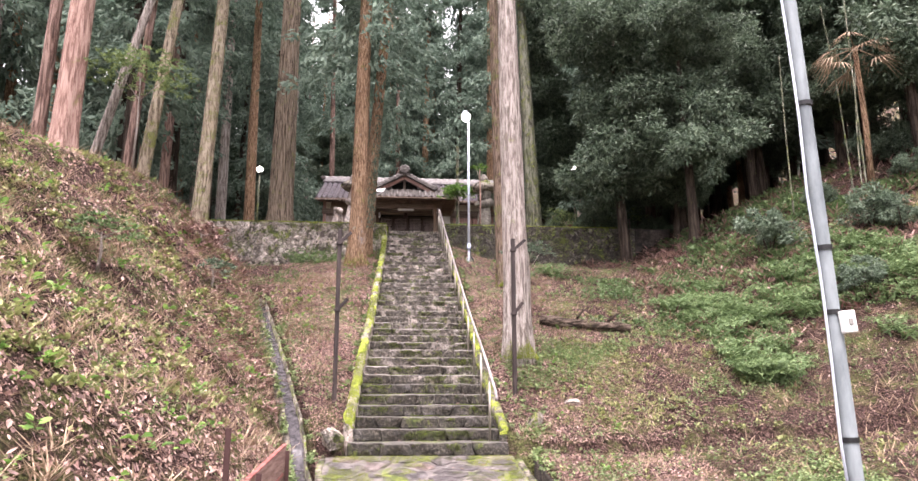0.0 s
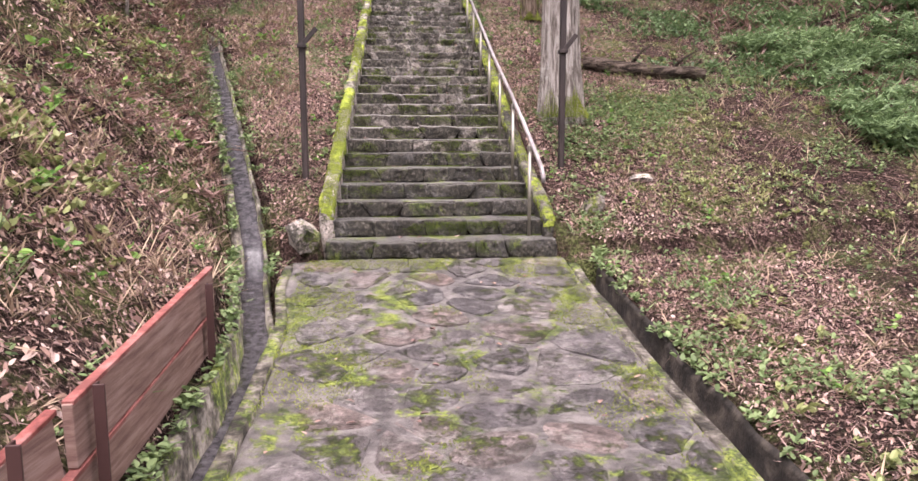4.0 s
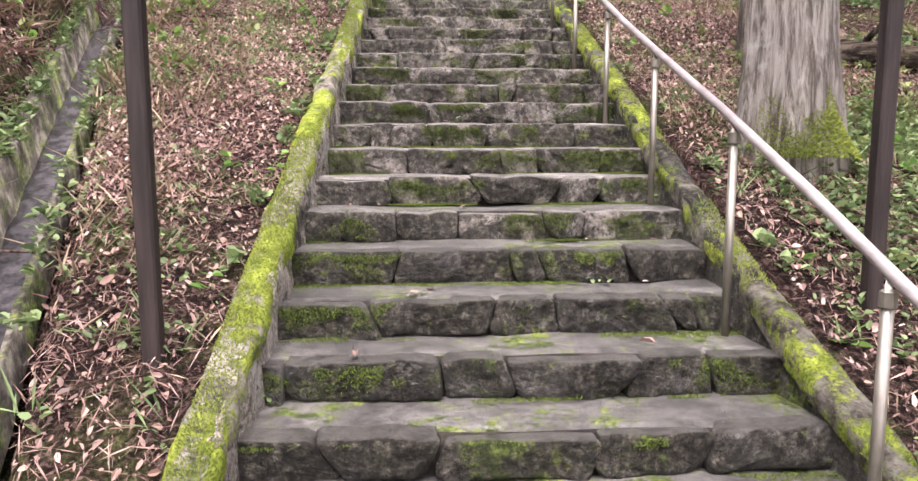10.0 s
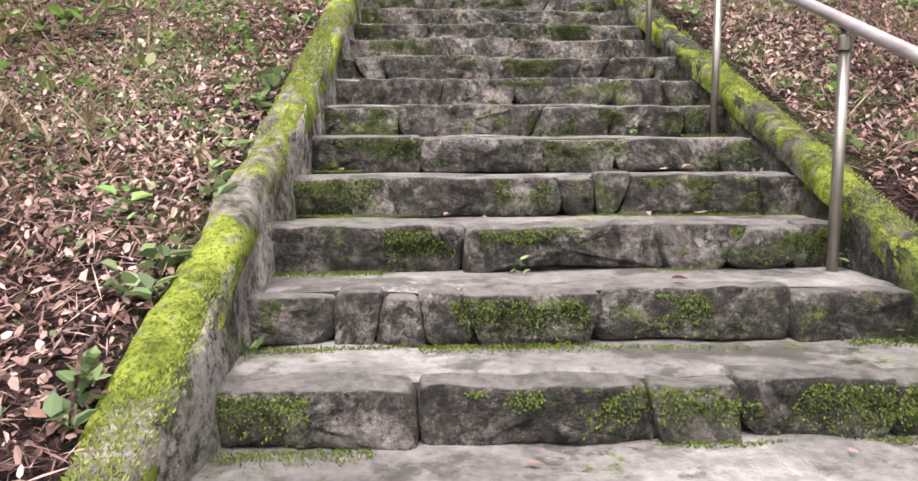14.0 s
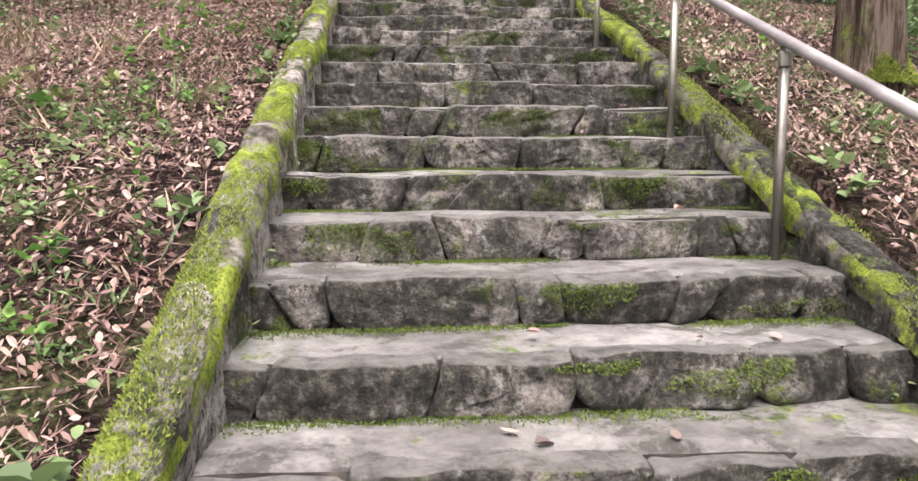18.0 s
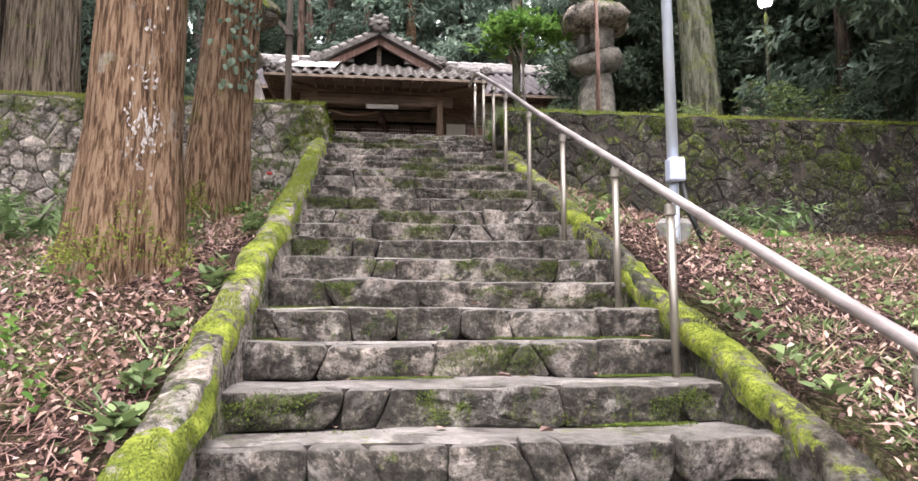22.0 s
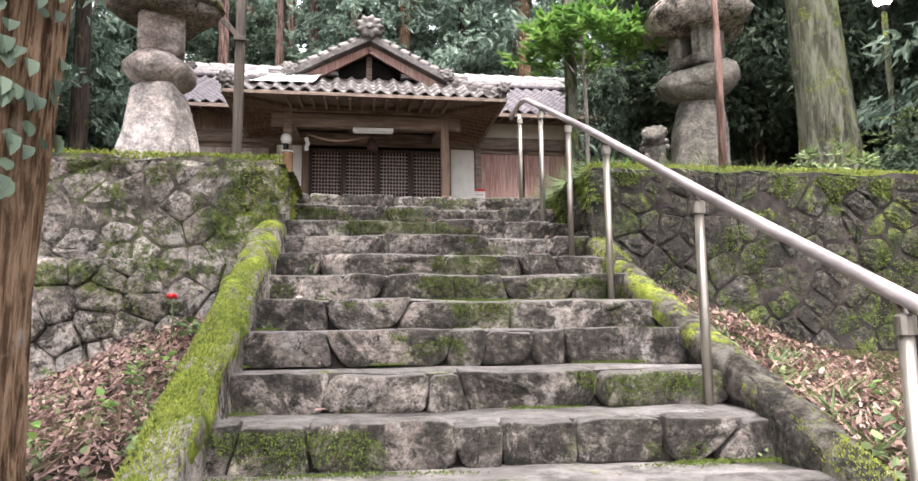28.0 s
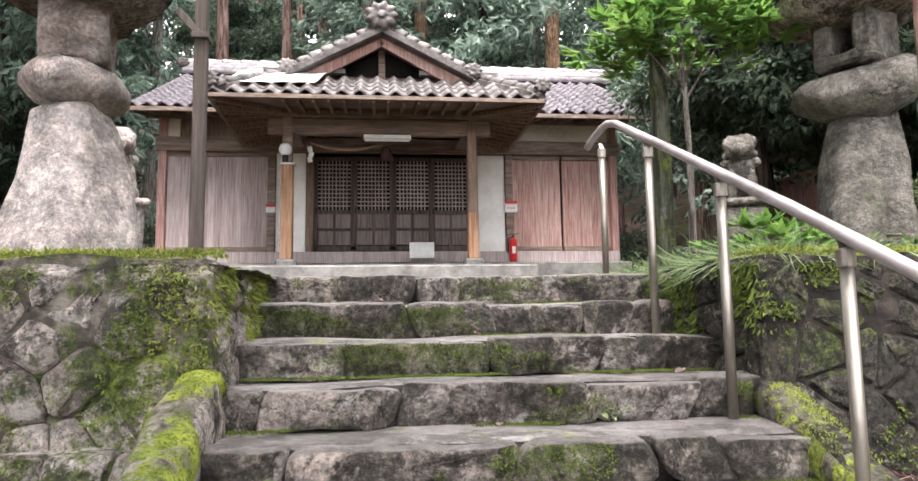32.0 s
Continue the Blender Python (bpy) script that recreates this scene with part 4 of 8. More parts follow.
rg = random.Random(21)
sites = []
while len(sites) < 230:
    p = (rg.uniform(PX0, PX1), rg.uniform(-13.5, 0.0))
    gap = rg.uniform(0.2, 0.42)
    if all((p[0] - q[0]) ** 2 + (p[1] - q[1]) ** 2 > gap * gap for q in sites):
        sites.append(p)
for s in sites:
    near = [q for q in sites if q is not s and abs(q[0] - s[0]) < 1.2 and abs(q[1] - s[1]) < 1.2]
    poly = cell(s, near, PX0 + 0.02, PX1 - 0.02, -13.7, -0.02)
    if len(poly) < 3:
        continue
    cx, cy = sum(p[0] for p in poly) / len(poly), sum(p[1] for p in poly) / len(poly)
    size = max(max(abs(p[0] - cx), abs(p[1] - cy)) for p in poly)
    if s[0] < path_left(s[1]) + 0.06:
        continue
    shrink = max(0.6, 1 - 0.014 / size - rg.uniform(0.0, 0.09))
    ring = []
    for p, q in zip(poly, poly[1:] + poly[:1]):
        for f in (0.22, 0.5, 0.78):
            x, y = p[0] + (q[0] - p[0]) * f, p[1] + (q[1] - p[1]) * f
            k = shrink * (1 + rg.uniform(-0.09, 0.04))
            ring.append((max(cx + (x - cx) * k, path_left(cy)), cy + (y - cy) * k))
    top = rg.uniform(-0.008, 0.008)
    tx, ty = rg.uniform(-0.02, 0.02), rg.uniform(-0.02, 0.02)
    bm = bmesh.new()
    lo = [bm.verts.new((x - cx, y - cy, -0.05)) for x, y in ring]
    hi = [bm.verts.new(((x - cx), (y - cy), top + tx * (x - cx) + ty * (y - cy) - 0.006 + 0.1 * (y - cy))) for x, y in ring]
    inn = [bm.verts.new(((x - cx) * 0.88, (y - cy) * 0.88, top + tx * (x - cx) + ty * (y - cy) + rg.uniform(-0.003, 0.004) + slope(cy) * (y - cy) * 0.88)) for x, y in ring]
    for r0, r1 in ((lo, hi), (hi, inn)):
        for k in range(len(ring)):
            bm.faces.new((r0[k], r0[(k + 1) % len(ring)], r1[(k + 1) % len(ring)], r1[k]))
    bm.faces.new(inn)
    st = part("flagstone", bm, M_FLAG, path)
    st.location = (cx, cy, nosing(cy))

gutter = thing("gutter", "old concrete drainage channel, mossy and wet", "gutter", kind="structure")
CHANNEL = [(-0.2, -0.25), (-0.19, 0.1), (-0.13, 0.1), (-0.095, -0.17), (0.09, -0.17), (0.095, -0.05), (0.125, -0.05), (0.14, -0.25)]
gy = list(np.arange(-16, 8.6, 0.14))


def gutter_at(y):
    return gutter_x(y), channel_z(y) + 0.01


sweep("channel", gy, gutter_at, CHANNEL, M_MORTAR, gutter, 0.022, seed=3)
sweep("wet_bed", gy, lambda y: (gutter_at(y)[0], gutter_at(y)[1] - 0.15), [(-0.115, -0.02), (-0.11, 0.0), (-0.05, -0.004), (0.05, -0.004), (0.11, 0.0), (0.115, -0.02)], M_WATER, gutter, 0.006, "wet dark channel bed", 8)
edging = thing("path_edging", "narrow mossy concrete edging", "edging", kind="structure")
sweep("edge", list(np.arange(-16, -0.1, 0.2)), lambda y: (PX1 + 0.03, nosing(y) - 0.03), [(-0.04, -0.3), (-0.04, 0.035), (0.04, 0.035), (0.045, -0.3)], M_MORTAR, edging, 0.016, seed=2)
sweep("edge", list(np.arange(-16, -0.1, 0.2)), lambda y: (path_left(y) - 0.03, nosing(y) - 0.03), [(-0.04, -0.2), (-0.04, 0.045), (0.04, 0.045), (0.045, -0.2)], M_MORTAR, edging, 0.01, seed=6)

ditch = thing("ditch", "narrow dark earth ditch beside the path", "ditch", kind="structure")
sweep("bed", list(np.arange(-16, -0.3, 0.15)), lambda y: (PX1 + 0.15, nosing(y)), [(-0.09, -0.5), (-0.085, -0.02), (-0.07, -0.02), (-0.06, -0.36), (0.06, -0.36), (0.075, 0.0), (0.1, 0.04), (0.13, -0.5)], M_SOIL, ditch, 0.02, "wet dark soil", 12)

# ---- handrail
POSTS = (1, 4, 7, 10, 13, 16, 19, 23, 25, 28, 31, 34, 36, 38, 40)
RAIL_X = 0.9
rail = thing("handrail", "weathered steel tube handrail on round posts beside the steps", "handrail")


def post_y(n):
    return riser(n + 1) - 0.035


def rail_z(y):
    return nosing(max(y, 0.001)) + float(np.interp(y, (0, 1.2, 3, 5.5, 7, 8.5, 9.8, 10.8, 12, 13.5), (0.8, 0.78, 0.67, 0.63, 0.62, 0.655, 0.69, 0.73, 0.81, 0.86)))


def rail_x(y):
    return RAIL_X + 0.015 * (1 - smoothstep(0, 4, y))


bm = bmesh.new()
for_rail = [(RAIL_X + 0.02, -0.24, 0.74), (RAIL_X + 0.02, -0.25, 0.8), (RAIL_X + 0.018, -0.18, 0.87)]
for_rail += [(rail_x(y), y, (rail_z(y - 0.3) + rail_z(y) + rail_z(y + 0.3)) / 3 if 0.5 < y < 13 else rail_z(y)) for y in np.arange(0.05, 13.5, 0.75)]
for_rail += [(RAIL_X, 13.58, rail_z(13.5) + 0.035), (RAIL_X - 0.01, 13.68, rail_z(13.5) + 0.06), (RAIL_X - 0.025, 13.75, rail_z(13.5) + 0.05), (RAIL_X - 0.05, 13.83, rail_z(13.5) + 0.01), (RAIL_X - 0.065, 13.88, rail_z(13.5) - 0.025)]
tube(bm, for_rail, 0.0205, 12)
part("rail", bm, M_RAIL, rail, "smooth mauve-grey tube", True)
for k, n in enumerate(POSTS):
    bm = bmesh.new()
    y = post_y(n)
    top = rail_z(min(y, 13.5)) - 0.035
    tube(bm, [(RAIL_X, y, tread(n) - 0.05), (RAIL_X, y, top - 0.05)], 0.0185, 12)
    p = part("post", bm, M_STEEL, rail, "grey steel post", True)
    bm = bmesh.new()
    tube(bm, [(RAIL_X, y, top - 0.055), (RAIL_X, y, top - 0.01), (RAIL_X, y, top - 0.004)], [0.025, 0.025, 0.017], 12)
    beam(bm, (RAIL_X, y, top - 0.01), (rail_x(y), y + 0.02, top + 0.025), 0.02, 0.012, 0.0)
    part("bracket", bm, M_STEEL, p, "small cap and rail bracket", False)

# ---- things beside the steps
def square_post(name, x, y, h, w, material, label, group, arms, lean=0.0):
    z = ground(x, y) - 0.05
    t = thing(name, label, "post", group)
    bm = bmesh.new()
    beam(bm, (x, y, z), (x + lean, y, z + h), w, w, 0.008)
    part("shaft", bm, material, t)
    for k, (hz, side, ln) in enumerate(arms):
        bm = bmesh.new()
        beam(bm, (x, y - w / 2 - 0.012, z + hz - 0.1), (x + side * ln, y - w / 2 - 0.012, z + hz + 0.08), 0.02, 0.05, 0.004)
        box(bm, (x, y, z + hz - 0.1), (w + 0.03, w + 0.05, 0.04), None, 0.004)
        part("bracket", bm, material, t, "slanting iron bracket")
    return t


square_post("banner_post", -1.41, 0.98, 2.75, 0.066, M_DARKWOOD, "dark brown square banner post standing in leaf litter", "banner posts at the foot of the steps", [(1.55, 1, 0.16), (2.62, 1, 0.18)])
square_post("banner_post", 1.42, 1.2, 2.6, 0.066, M_DARKWOOD, "dark brown square banner post standing in leaf litter", "banner posts at the foot of the steps", [(1.45, 1, 0.14), (2.5, 1, 0.2)])
square_post("banner_post", -1.56, 15.0, 3.4, 0.085, M_POSTWOOD, "weathered wooden banner post behind the retaining wall", "banner posts at the top of the steps", [(1.95, -1, 0.16), (2.9, -1, 0.16)])
square_post("banner_post", 1.62, 14.7, 3.6, 0.1, M_MOSSBARK, "grey mossy wooden banner post behind the retaining wall", "banner posts at the top of the steps", [(2.6, 1, 0.2)])

# street lamp beside the steps
lx, ly = 1.5, 9.36
lz = ground(lx, ly)
lamp = thing("street_lamp", "grey galvanised lamp pole with a lit head beside the steps", "street lamp")
bm = bmesh.new()
tube(bm, [(lx, ly, 4.81), (lx, ly, 8.61)], [0.036, 0.031], 14)
part("pole", bm, M_GALV, lamp, "slim grey-blue steel pole", True)
bm = bmesh.new()
tube(bm, [(lx, ly, lz - 0.2), (lx, ly, 4.86)], 0.03, 14)
part("base_pole", bm, M_GALV, lamp, "", True)
bm = bmesh.new()
box(bm, (lx, ly - 0.03, 4.89), (0.1, 0.1, 0.15), None, 0.012)
part("junction_box", bm, M_BOX, lamp, "pale blue junction box")
bm = bmesh.new()
tube(bm, [(lx, ly, 8.56), (lx - 0.02, ly - 0.06, 8.71), (lx - 0.1, ly - 0.2, 8.77)], 0.025, 8)
box(bm, (lx - 0.12, ly - 0.24, 8.77), (0.16, 0.26, 0.09), None, 0.02)
head = part("head", bm, M_GALV, lamp, "small lamp head")
bm = bmesh.new()
bmesh.ops.create_uvsphere(bm, u_segments=14, v_segments=8, radius=0.13, matrix=Matrix.Translation((lx - 0.1, ly - 0.26, 8.66)))
part("bulb", bm, M_BULB, head, "glowing white bulb", True)
bm = bmesh.new()
tube(bm, [(lx + 0.03, ly - 0.05, 4.81), (lx + 0.05, ly - 0.1, 4.61), (lx + 0.12, ly - 0.1, 4.45), (lx + 0.2, ly - 0.02, 4.31), (lx + 0.26, ly + 0.04, ground(lx + 0.26, ly + 0.04) - 0.02)], 0.017, 8)
part("cable", bm, M_BLACK, lamp, "black cable conduit", True)
bm = bmesh.new()
box(bm, (0, 0, 0), (0.18, 0.17, 0.36), pose(0, 0, 0, 4, 3, 14), 0.03)
bmesh.ops.subdivide_edges(bm, edges=bm.edges[:], cuts=2, use_grid_fill=True)
rough_up(bm, 0.012, 0.12)
blk = part("footing_block", bm, M_CONC, None, smooth=False)
blk.location = (lx + 0.02, ly + 0.1, ground(lx, ly) - 0.02)
tagged(blk, "weathered concrete block half sunk in the litter", "concrete block")


def globe_lamp(x, y, h, r=0.11, lit=True, name="garden_lamp"):
    z = ground(x, y)
    t = thing(name, "thin post lamp with a glowing round globe", "lamp", "globe lamps on the terrace")
    bm = bmesh.new()
    tube(bm, [(x, y, z - 0.1), (x, y, z + h)], 0.035, 10)
    part("pole", bm, M_MOSSBARK, t, "", True)
    bm = bmesh.new()
    tube(bm, [(x, y, z + h), (x, y, z + h + 0.07)], [0.05, 0.06], 10)
    part("collar", bm, M_BLACK, t)
    bm = bmesh.new()
    bmesh.ops.create_uvsphere(bm, u_segments=16, v_segments=10, radius=r, matrix=Matrix.Translation((x, y, z + h + 0.06 + r)))
    part("globe", bm, M_BULB, t, "glowing white globe", True)


globe_lamp(6.33, 16.2, 3.02)
globe_lamp(-5.8, 16.4, 2.7)

# leaning pole by the path, wrapped and strapped, with a switch box
pole = thing("leaning_pole", "pale grey pole leaning over the slope, banded with black straps", "pole")
px, py = 2.98, -5.05
pz = ground(px, py)
base_p, top_p = Vector((px, py, pz - 0.3)), Vector((2.78, py, 5.6))
bm = bmesh.new()
tube(bm, [base_p.lerp(top_p, k / 6) for k in range(7)], [0.06 - 0.002 * k for k in range(7)], 14)
part("shaft", bm, M_SLEEVE, pole, "pale blue-grey plastic sleeve", True)
for f in (0.2, 0.35, 0.43, 0.62, 0.8):
    bm = bmesh.new()
    tube(bm, [base_p.lerp(top_p, f), base_p.lerp(top_p, f + 0.006)], 0.065, 14)
    part("strap", bm, M_BLACK, pole)
bm = bmesh.new()
tube(bm, [base_p.lerp(top_p, k / 10) + Vector((-0.085 + 0.012 * math.sin(k * 2.2), -0.03, 0)) for k in range(1, 11)], 0.012, 6)
part("cable", bm, M_GALV, pole, "thin grey cable", True)
bm = bmesh.new()
q = base_p.lerp(top_p, 0.34)
box(bm, q + Vector((0.05, -0.1, 0.0)), (0.1, 0.07, 0.17), pose(0, 0, 0, 0, -5, 0), 0.008)
bx = part("switch_box", bm, M_WHITE, pole, "cream switch box")
bm = bmesh.new()
box(bm, q + Vector((0.05, -0.14, 0.0)), (0.035, 0.012, 0.05), pose(0, 0, 0, 0, -5, 0), 0.003)
part("button", bm, M_CONC, bx)
bm = bmesh.new()
q = base_p.lerp(top_p, 0.1)
box(bm, q + Vector((-0.03, -0.12, 0.0)), (0.13, 0.08, 0.22), pose(0, 0, 0, 0, -5, 0), 0.01)
part("meter_box", bm, M_CONC, pole, "grey meter box")

# plank barrier on the bank beside the gutter
fence = thing("plank_barrier", "low barrier of reddish planks on dark iron stakes", "fence")
for x, y, z0, z1 in ((-1.59, -2.45, -0.32, 0.26), (-1.57, -4.15, -0.55, 0.21), (-1.6, -4.7, -0.6, 0.21), (-1.73, -4.62, -0.5, 0.59)):
    bm = bmesh.new()
    box(bm, (x, y, (z0 + z1) / 2), (0.045, 0.01, z1 - z0), None, 0.002)
    box(bm, (x - 0.018, y + 0.022, (z0 + z1) / 2), (0.01, 0.045, z1 - z0), None, 0.002)
    part("stake", bm, M_RUST, fence, "dark red angle iron")
for a, b, w in (((-1.67, -2.1, 0.17), (-1.64, -4.25, 0.045), 0.25), ((-1.66, -2.3, -0.1), (-1.635, -4.45, -0.22), 0.22), ((-1.675, -4.3, 0.03), (-1.76, -4.88, -0.09), 0.26)):
    bm = bmesh.new()
    beam(bm, a, b, 0.04, w, 0.004)
    bmesh.ops.subdivide_edges(bm, edges=bm.edges[:], cuts=1, use_grid_fill=True)
    pl = part("plank", rough_up(bm, 0.008, 0.3, a[0]), M_PLANK, fence)
    bm = bmesh.new()
    up_ = Vector((0, 0, w / 2 + 0.002))
    beam(bm, Vector(a) + up_, Vector(b) + up_, 0.044, 0.022, 0.003)
    part("painted_edge", rough_up(bm, 0.004, 0.3, a[0]), M_REDPAINT, pl, "faded red-painted top edge")

# fallen log and boulders
log = thing("fallen_log", "rotting fallen log lying across the slope", "log")
bm = bmesh.new()
pts = []
for k in range(9):
    f = k / 8
    x, y = 2.5 + 1.75 * f, 4.45 - 0.55 * f
    pts.append((x, y, ground(x, y) + 0.1 + 0.02 * math.sin(k * 2)))
tube(bm, pts, [0.1, 0.115, 0.12, 0.12, 0.11, 0.11, 0.1, 0.095, 0.08], 12, shape=lambda a, i: 1 + 0.09 * math.sin(a * 5 + i) + 0.05 * math.sin(a * 9))
part("trunk", bm, M_ROTTEN, log, "split brown bark", True)
for a_, l_ in ((0.4, 0.3), (0.75, 0.22)):
    bm = bmesh.new()
    x, y = 2.5 + 1.75 * a_, 4.45 - 0.55 * a_
    z = ground(x, y) + 0.18
    tube(bm, [(x, y, z), (x + 0.12, y - 0.1, z + l_ * 0.6), (x + 0.3, y - 0.12, z + l_)], [0.03, 0.02, 0.008], 7)
    part("branch_stub", bm, M_DARKBARK, log, "", True)


def boulder(x, y, s, seed, sink=0.3, label="lichened grey boulder beside the steps", squash=0.7):
    bm = bmesh.new()
    bmesh.ops.create_icosphere(bm, subdivisions=2, radius=1.0)
    for v in bm.verts:
        n = noise.noise_vector(v.co * 0.9 + Vector((seed * 3.7, seed, 0))) * 0.65 + noise.noise_vector(v.co * 2.6 + Vector((seed, 0, 0))) * 0.22
        v.co = Vector(((v.co.x + n.x) * s, (v.co.y + n.y) * s * 0.85, (v.co.z + n.z) * s * squash))
    ob = part("boulder", bm, M_WALL, None)
    ob.location = (x, y, ground(x, y) + s * squash * (0.6 - sink))
    return tagged(ob, label, "boulder")


boulder(-1.34, 0.05, 0.17, 2.0, 0.3, "mossy boulder at the kerb's foot", 1.0)
boulder(1.6, 0.42, 0.1, 3.0, 0.2, "upright lichened stone beside the kerb", 1.3)
boulder(2.35, 1.1, 0.13, 7.0, 0.6, "flat stone sunk in weeds", 0.5)
boulder(1.75, 14.3, 0.22, 9.0, 0.3, "flat mossy stone at the top of the steps", 0.6)


# ---- stone lanterns of rough field stones
def turned(bm, rings, sides=18, seed=0.0, rough=0.03, squarish=0.0):
    """A solid of rings (radius, z), roughened."""
    lay = []
    for r, z in rings:
        ring = []
        for k in range(sides):
            a = 2 * math.pi * k / sides
            q = 1 + squarish * 0.18 * math.cos(4 * a)
            p = Vector((math.cos(a) * r * q, math.sin(a) * r * q, z))
            p += noise.noise_vector(p * 2.4 + Vector((seed, seed * 2, 0))) * rough * 2 + noise.noise_vector(p * 7 + Vector((0, 0, seed))) * rough
            ring.append(bm.verts.new(p))
        lay.append(ring)
    for a, b in zip(lay, lay[1:]):
        for k in range(sides):
            bm.faces.new((a[k], a[(k + 1) % sides], b[(k + 1) % sides], b[k]))
    bm.faces.new(list(reversed(lay[0])))
    bm.faces.new(lay[-1])
    return bm


def stone_lantern(x, y, turn, seed, shaft, wide, tilt, size=1.0, stone=M_LANTERN):
    z = ground(x, y)
    t = thing("stone_lantern", "tall lantern of stacked rough field stones with a mossy cap", "stone lantern", "stone lanterns flanking the steps", at=(x, y, z - 0.04))
    t.rotation_euler[2] = turn
    for name, rings, rough, sq, mt, lab in (
            ("foot", [(0.42, 0), (0.44, 0.05), (0.42, 0.12), (0.38, 0.2), (0.3, 0.23)], 0.03, 0, M_LANTERN, "broad foot stone"),
            ("shaft", shaft, 0.03, 0.2, M_LANTERN, "pale rough shaft stone"),
            ("platform", [(wide * 0.4, 1.08), (wide * 0.72, 1.12), (wide * 0.95, 1.19), (wide, 1.25), (wide * 0.93, 1.31), (wide * 0.7, 1.37), (wide * 0.35, 1.4)], 0.028, 0.3, M_LANTERN, "flat boulder platform"),
            ("cap", [(0.2, 1.69), (0.35, 1.71), (0.44, 1.76), (0.455, 1.81), (0.4, 1.9), (0.26, 1.99), (0.08, 2.03)], 0.03, 0.3, M_WALL, "flat boulder cap"),
            ("cap_moss", [(0.45, 1.825), (0.43, 1.87), (0.39, 1.93), (0.25, 2.01), (0.07, 2.045)], 0.03, 0.3, M_LUSH, "green moss on the cap"),
            ("finial", [(0.1, 2.0), (0.16, 2.06), (0.16, 2.14), (0.11, 2.24), (0.03, 2.32)], 0.02, 0, M_LANTERN, "rounded finial stone")):
        bm = bmesh.new()
        ob = part(name, turned(bm, rings, 28, seed + len(name), rough, sq), stone if mt is M_LANTERN else mt, t, lab, True)
        if name == "platform":
            ob.matrix_basis = Matrix.Translation((0, 0, 1.24)) @ Matrix.Rotation(tilt, 4, "Y") @ Matrix.Translation((0, 0, -1.24))
    bm = bmesh.new()
    for sy in (-1, 1):
        box(bm, (0, sy * 0.12, 1.54), (0.36, 0.12, 0.36), None, 0.025)
    box(bm, (0, 0, 1.41), (0.36, 0.2, 0.08), None, 0.02)
    box(bm, (0, 0, 1.68), (0.36, 0.2, 0.08), None, 0.02)
    bmesh.ops.subdivide_edges(bm, edges=[e for e in bm.edges if e.calc_length() > 0.12], cuts=2, use_grid_fill=True)
    part("fire_box", rough_up(bm, 0.012, 0.12, seed), stone, t, "square fire box open at its sides")
    t.scale = (size, size, size)


stone_lantern(-2.07, 14.25, 0.2, 2.0, [(0.38, 0.06), (0.36, 0.2), (0.335, 0.45), (0.28, 0.7), (0.22, 0.95), (0.19, 1.09), (0.14, 1.13)], 0.3, 0.12)
stone_lantern(2.5, 13.85, 0.5, 6.0, [(0.27, 0.06), (0.25, 0.3), (0.235, 0.55), (0.22, 0.8), (0.19, 1.0), (0.17, 1.08), (0.13, 1.12)], 0.36, -0.2, 1.0, M_LANTERN_DARK)


def guardian(x, y, turn, seed, stone=M_LANTERN):
    """A seated guardian beast of stone, on its plinth: one plain mass."""
    z = ground(x, y)
    bm = bmesh.new()

    def lump(c, s, sub=2):
        r = bmesh.ops.create_icosphere(bm, subdivisions=sub, radius=1.0, matrix=Matrix.Translation(c) @ Matrix.Diagonal((*s, 1)))
        return r
    box(bm, (0, 0, -0.12), (0.56, 0.76, 0.34), None, 0.03)
    box(bm, (0, 0, 0.3), (0.42, 0.62, 0.6), None, 0.03)
    box(bm, (0, 0, 0.64), (0.5, 0.7, 0.08), None, 0.02)
    lump((0, 0.12, 0.86), (0.17, 0.22, 0.2))
    lump((0, -0.02, 1.0), (0.15, 0.16, 0.26))
    lump((0, -0.1, 1.24), (0.15, 0.16, 0.15), 3)
    lump((0, -0.23, 1.2), (0.1, 0.08, 0.075))
    for sx in (-1, 1):
        lump((sx * 0.1, -0.16, 0.82), (0.055, 0.06, 0.2))
        lump((sx * 0.13, 0.04, 1.33), (0.05, 0.05, 0.07))
        lump((sx * 0.16, 0.12, 0.76), (0.07, 0.16, 0.11))
        for k in range(4):
            lump((sx * (0.08 + 0.025 * k), 0.03, 1.38 - 0.09 * k), (0.05, 0.05, 0.05))
    lump((0, 0.32, 1.0), (0.07, 0.06, 0.2))
    rough_up(bm, 0.012, 0.06, seed)
    ob = part("guardian_statue", bm, stone, None, smooth=True)
    ob.location, ob.rotation_euler[2] = (x, y, z + 0.17), turn
    return tagged(ob, "weathered stone guardian beast seated on a mossy plinth", "statue", "guardian statues")


